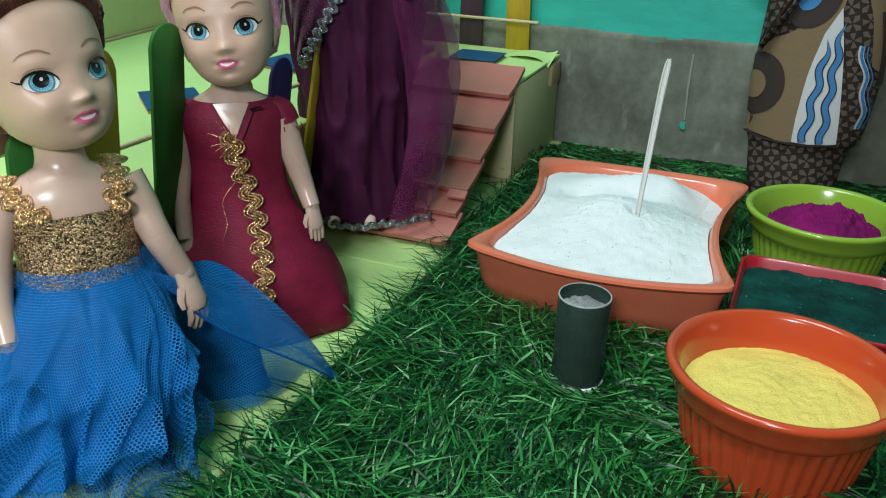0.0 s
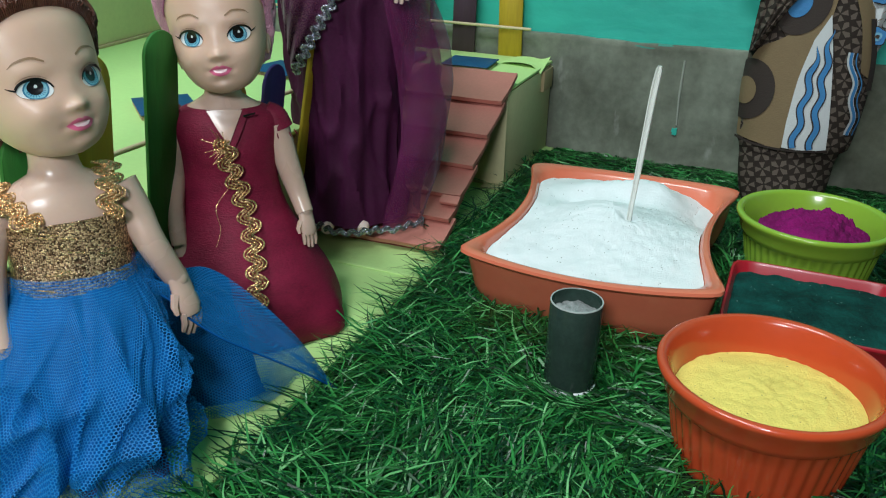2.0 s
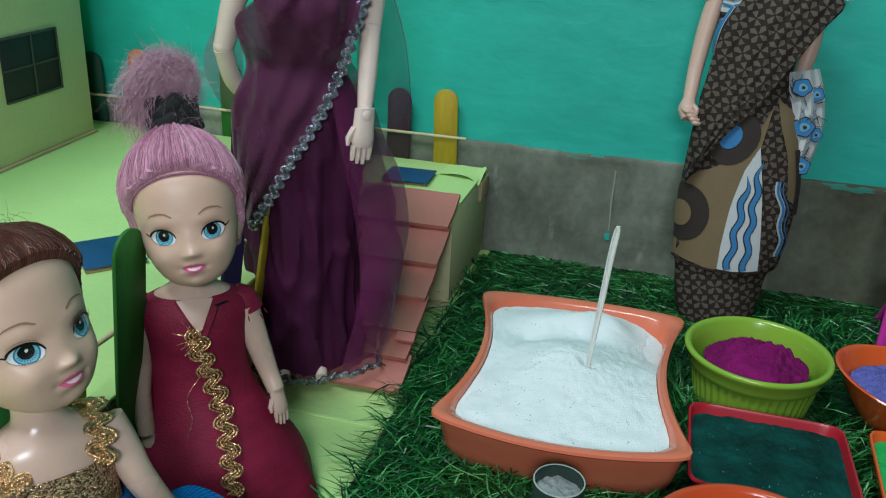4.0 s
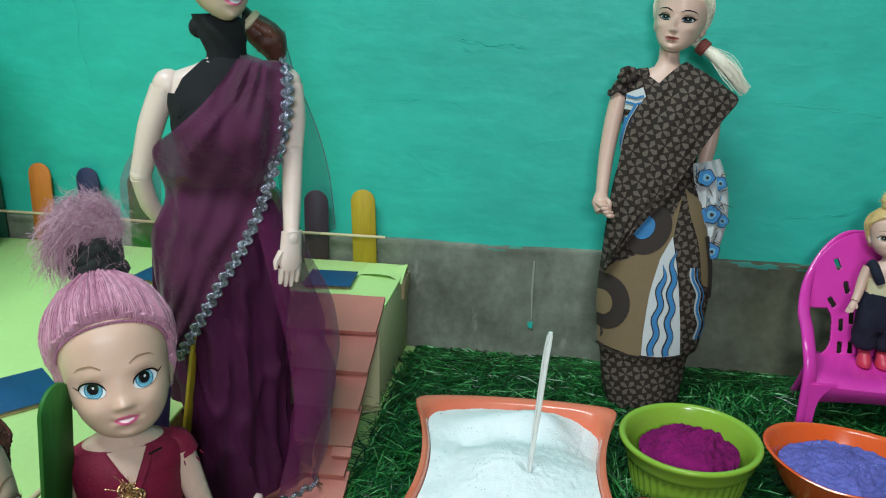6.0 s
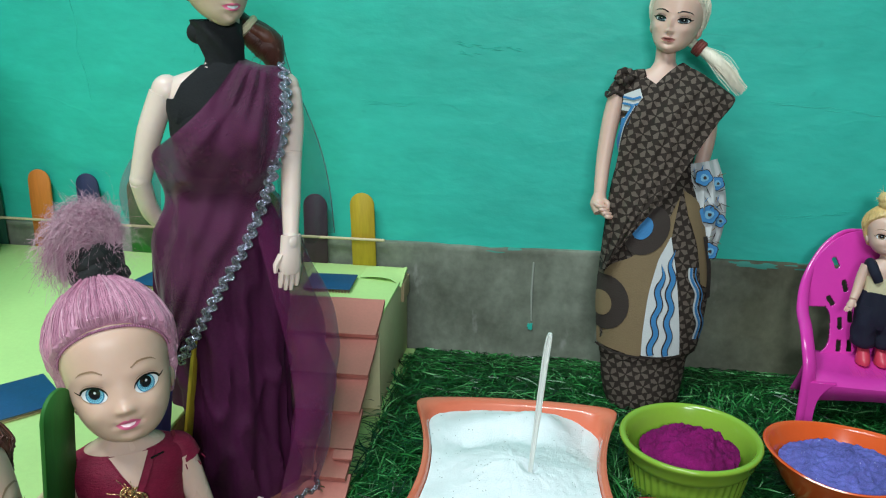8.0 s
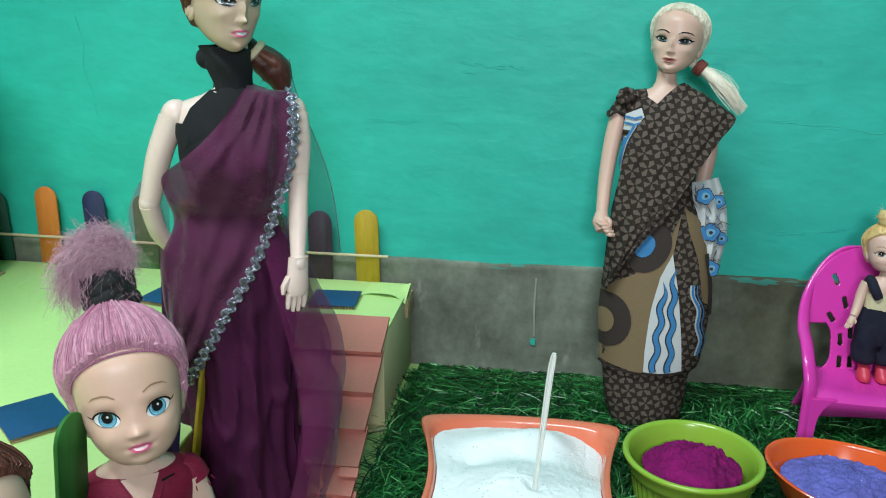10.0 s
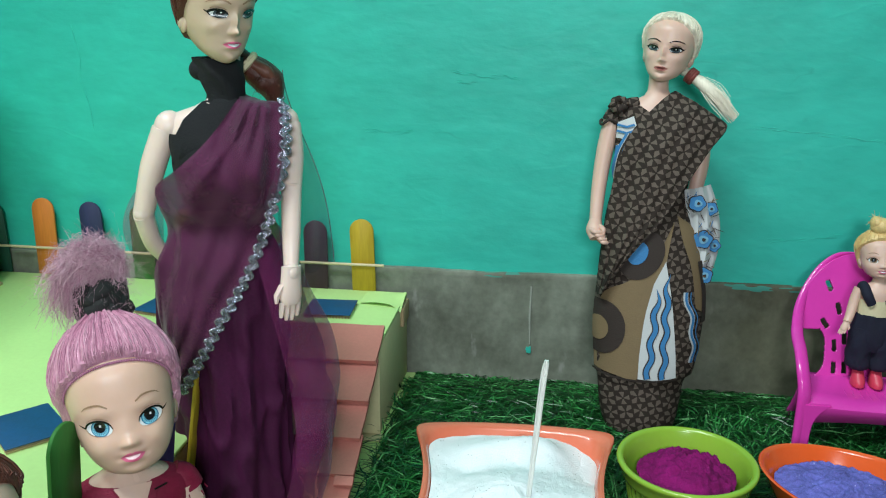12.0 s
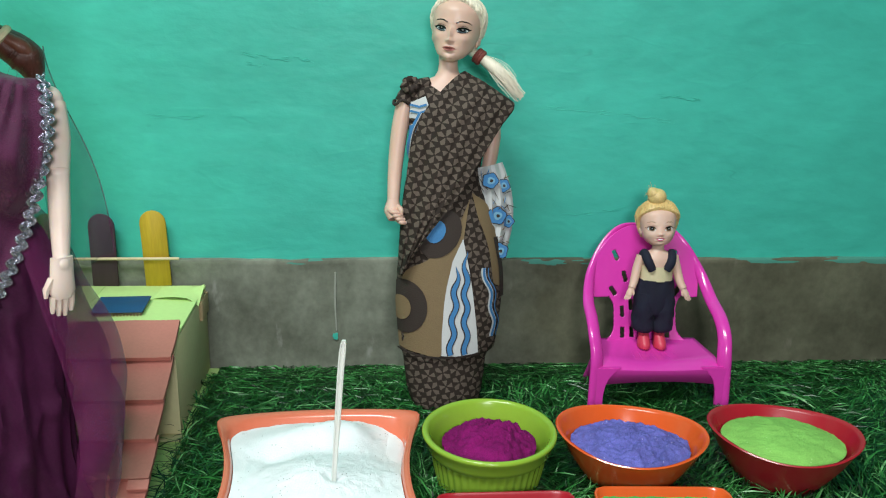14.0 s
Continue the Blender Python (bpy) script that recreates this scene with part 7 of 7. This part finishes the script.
    decal(bm, skirt, line2([(0.0140, 0.1560), (0.0260, 0.1450), (0.0325, 0.1150), (0.0335, 0.0920)], 6) + line2([(0.0290, 0.0950), (0.0250, 0.1200), (0.0180, 0.1400)], 5), off + 0.0005, 8)
    band(bm, skirt, line2([(0.0295, 0.1260), (0.0335, 0.1050), (0.0345, 0.0850)], 6), 0.0030, off + 0.0012, 9)
    for x, wide, mi in ((0.0, 0.0030, 10), (0.0002, 0.0016, 11), (0.0034, 0.0012, 9), (0.0030, 0.0006, 11)):
        band(bm, skirt, [(px + 0.0011 * math.sin(pz * 300), pz) for px, pz in line2([(0.0215 + x, 0.1060), (0.0258 + x, 0.0900), (0.0284 + x, 0.0720), (0.0288 + x, 0.0580)], 9)], wide, off + 0.0008 + 0.0003 * (mi == 11), mi)
    # pallu: pleated cloth from hip over the shoulder
    lo = [(-0.0330, -0.010, 0.1000), (-0.0315, -0.012, 0.1300), (-0.0285, -0.014, 0.1600), (-0.0250, -0.015, 0.1850), (-0.0170, -0.016, 0.2080), (-0.0060, -0.014, 0.2220), (0.0040, -0.009, 0.2320), (0.0110, -0.001, 0.2365), (0.0120, 0.008, 0.2330)]
    hi = [(-0.0290, -0.0200, 0.1050), (-0.0130, -0.0260, 0.1300), (0.0020, -0.0260, 0.1500), (0.0130, -0.0250, 0.1680), (0.0230, -0.0230, 0.1850), (0.0330, -0.0200, 0.2010), (0.0420, -0.0150, 0.2130), (0.0400, -0.004, 0.2180), (0.0330, 0.008, 0.2200)]
    a, b = spline(lo, 6), spline(hi, 6)
    rows = []
    for k, (p, q) in enumerate(zip(a, b)):
        row = []
        for j in range(27):
            v = j / 26
            c = p.lerp(q, v)
            c.y -= 0.0070 * math.sin(math.pi * v) + 0.0019 * math.sin(v * 15 + 0.05 * k) * math.sin(math.pi * min(1, v * 1.6 + 0.1)) + 0.0007 * math.sin(v * 37 + 0.11 * k)
            row.append(c)
        rows.append(row)
    loft(bm, rows, 7, (False, False), False)
    under = [[p + Vector((0.0010 * (j / 26), 0.0016 + 0.006 * (j / 26) ** 6, -0.0012 * (j / 26))) for j, p in enumerate(r)] for r in rows]
    loft(bm, under, 7, (False, False), False)
    ob = part("doll", bm, mats)
    return tagged(ob, "blonde fashion doll in a brown printed saree against the wall", "doll", "dolls")


place(brown_doll(), pose(0.0785, -0.0790, -0.001, -9.0, 0, 0) @ Matrix.Diagonal((1, 1, 0.98, 1)))


def small_doll():
    """Little blonde doll on the chair, feet at the origin, looking to -y."""
    bm, rng = bmesh.new(), random.Random(15)
    mats = [FAIR, GOLDHAIR, EYEWHITE, BROW, PUPIL, LIP, BROW, NAVYCLOTH, CREAMCLOTH, SHOE]
    idx = dict(skin=0, hair=1, white=2, iris=3, black=4, lip=5, brow=6)
    hm = pose(-0.0002, 0.0010, 0.0764, -12, -2.0, -5) @ Matrix.Diagonal((0.0323, 0.0323, 0.0312, 1))
    head(bm, hm, CHILD, idx, True, 0.80, True, 0.06, 0.26, 120)
    blob(bm, (-0.0030, 0.002, 0.1120), (0.0068, 0.0060, 0.0062), 1)
    blob(bm, (-0.0060, 0.002, 0.1145), (0.0045, 0.0050, 0.0045), 1)
    strands(bm, rng, [Vector((-0.003, 0.002, 0.112)), Vector((-0.006, 0.002, 0.1145))], (-0.1, -0.3, 0.7), 160, 0.006, 0.00022, 1, 0.9)
    torso = Prof([(0.050, 0, 0.0110, 0, 0.0085), (0.060, 0, 0.0108, 0, 0.0085), (0.068, 0, 0.0125, 0, 0.0080), (0.0715, 0, 0.0085, 0, 0.0060), (0.074, 0, 0.0045, 0, 0.0042), (0.080, 0, 0.0044, 0, 0.0042)])
    body(bm, torso, 0.050, 0.080, 14, 28, 0)
    body(bm, torso, 0.0515, 0.0625, 8, 36, 8, lambda a, z: 0.03 * noise.noise((a * 3, z * 200, 0)), None, (False, False), 0.0012)
    for s in (-1, 1):
        limb(bm, [(s * 0.0050, -0.0082, 0.0600), (s * 0.0082, -0.0075, 0.0660), (s * 0.0100, -0.001, 0.0712), (s * 0.0095, 0.0065, 0.0640)], [0.0030, 0.0034, 0.0032, 0.0030], 7)
        limb(bm, [(s * 0.0120, 0, 0.0690), (s * 0.0145, -0.001, 0.0600), (s * 0.0168, -0.004, 0.0510), (s * 0.0190, -0.007, 0.0460)], [0.0034, 0.0034, 0.0031, 0.0027], 0)
        palm(bm, (s * 0.0192, -0.0073, 0.0455), (s * 0.5, -0.4, -1), (-s * 0.9, -0.3, 0), 0.0075, 0)
        body(bm, Prof([(0.0115, s * 0.0062, 0.0060, 0, 0.0068), (0.0135, s * 0.0070, 0.0080, 0, 0.0086), (0.022, s * 0.0072, 0.0084, 0, 0.0090), (0.034, s * 0.0068, 0.0085, 0, 0.0095), (0.042, s * 0.0060, 0.0080, 0, 0.0090)]), 0.0115, 0.042, 16, 28, 7, lambda a, z: 0.14 * noise.noise((a * 1.5, z * 160, 3 + s)))
        limb(bm, [(s * 0.0058, 0, 0.0150), (s * 0.0058, 0, 0.0060)], [0.0032, 0.0030], 0)
        body(bm, Prof([(0.0, s * 0.0060, 0.0045, -0.0030, 0.0075), (0.003, s * 0.0060, 0.0046, -0.0030, 0.0076), (0.007, s * 0.0058, 0.0040, -0.0015, 0.0055), (0.0105, s * 0.0058, 0.0036, 0.0, 0.0036)]), 0.0, 0.0105, 8, 20, 9)
    body(bm, Prof([(0.026, 0, 0.0120, 0, 0.0080), (0.031, 0, 0.0148, 0, 0.0095), (0.040, 0, 0.0150, 0, 0.0100), (0.052, 0, 0.0125, 0, 0.0096)]), 0.026, 0.052, 12, 40, 7, lambda a, z: 0.05 * math.sin(6 * a + z * 80) + 0.10 * noise.noise((a * 2, z * 90, 5)))
    ob = part("doll", bm, mats)
    return tagged(ob, "little blonde doll in navy trousers standing on the chair", "doll", "dolls")


place(small_doll(), pose(0.2256, -0.0615, 0.0398, -3, 0, -3) @ Matrix.Diagonal((0.95, 0.95, 0.95, 1)))
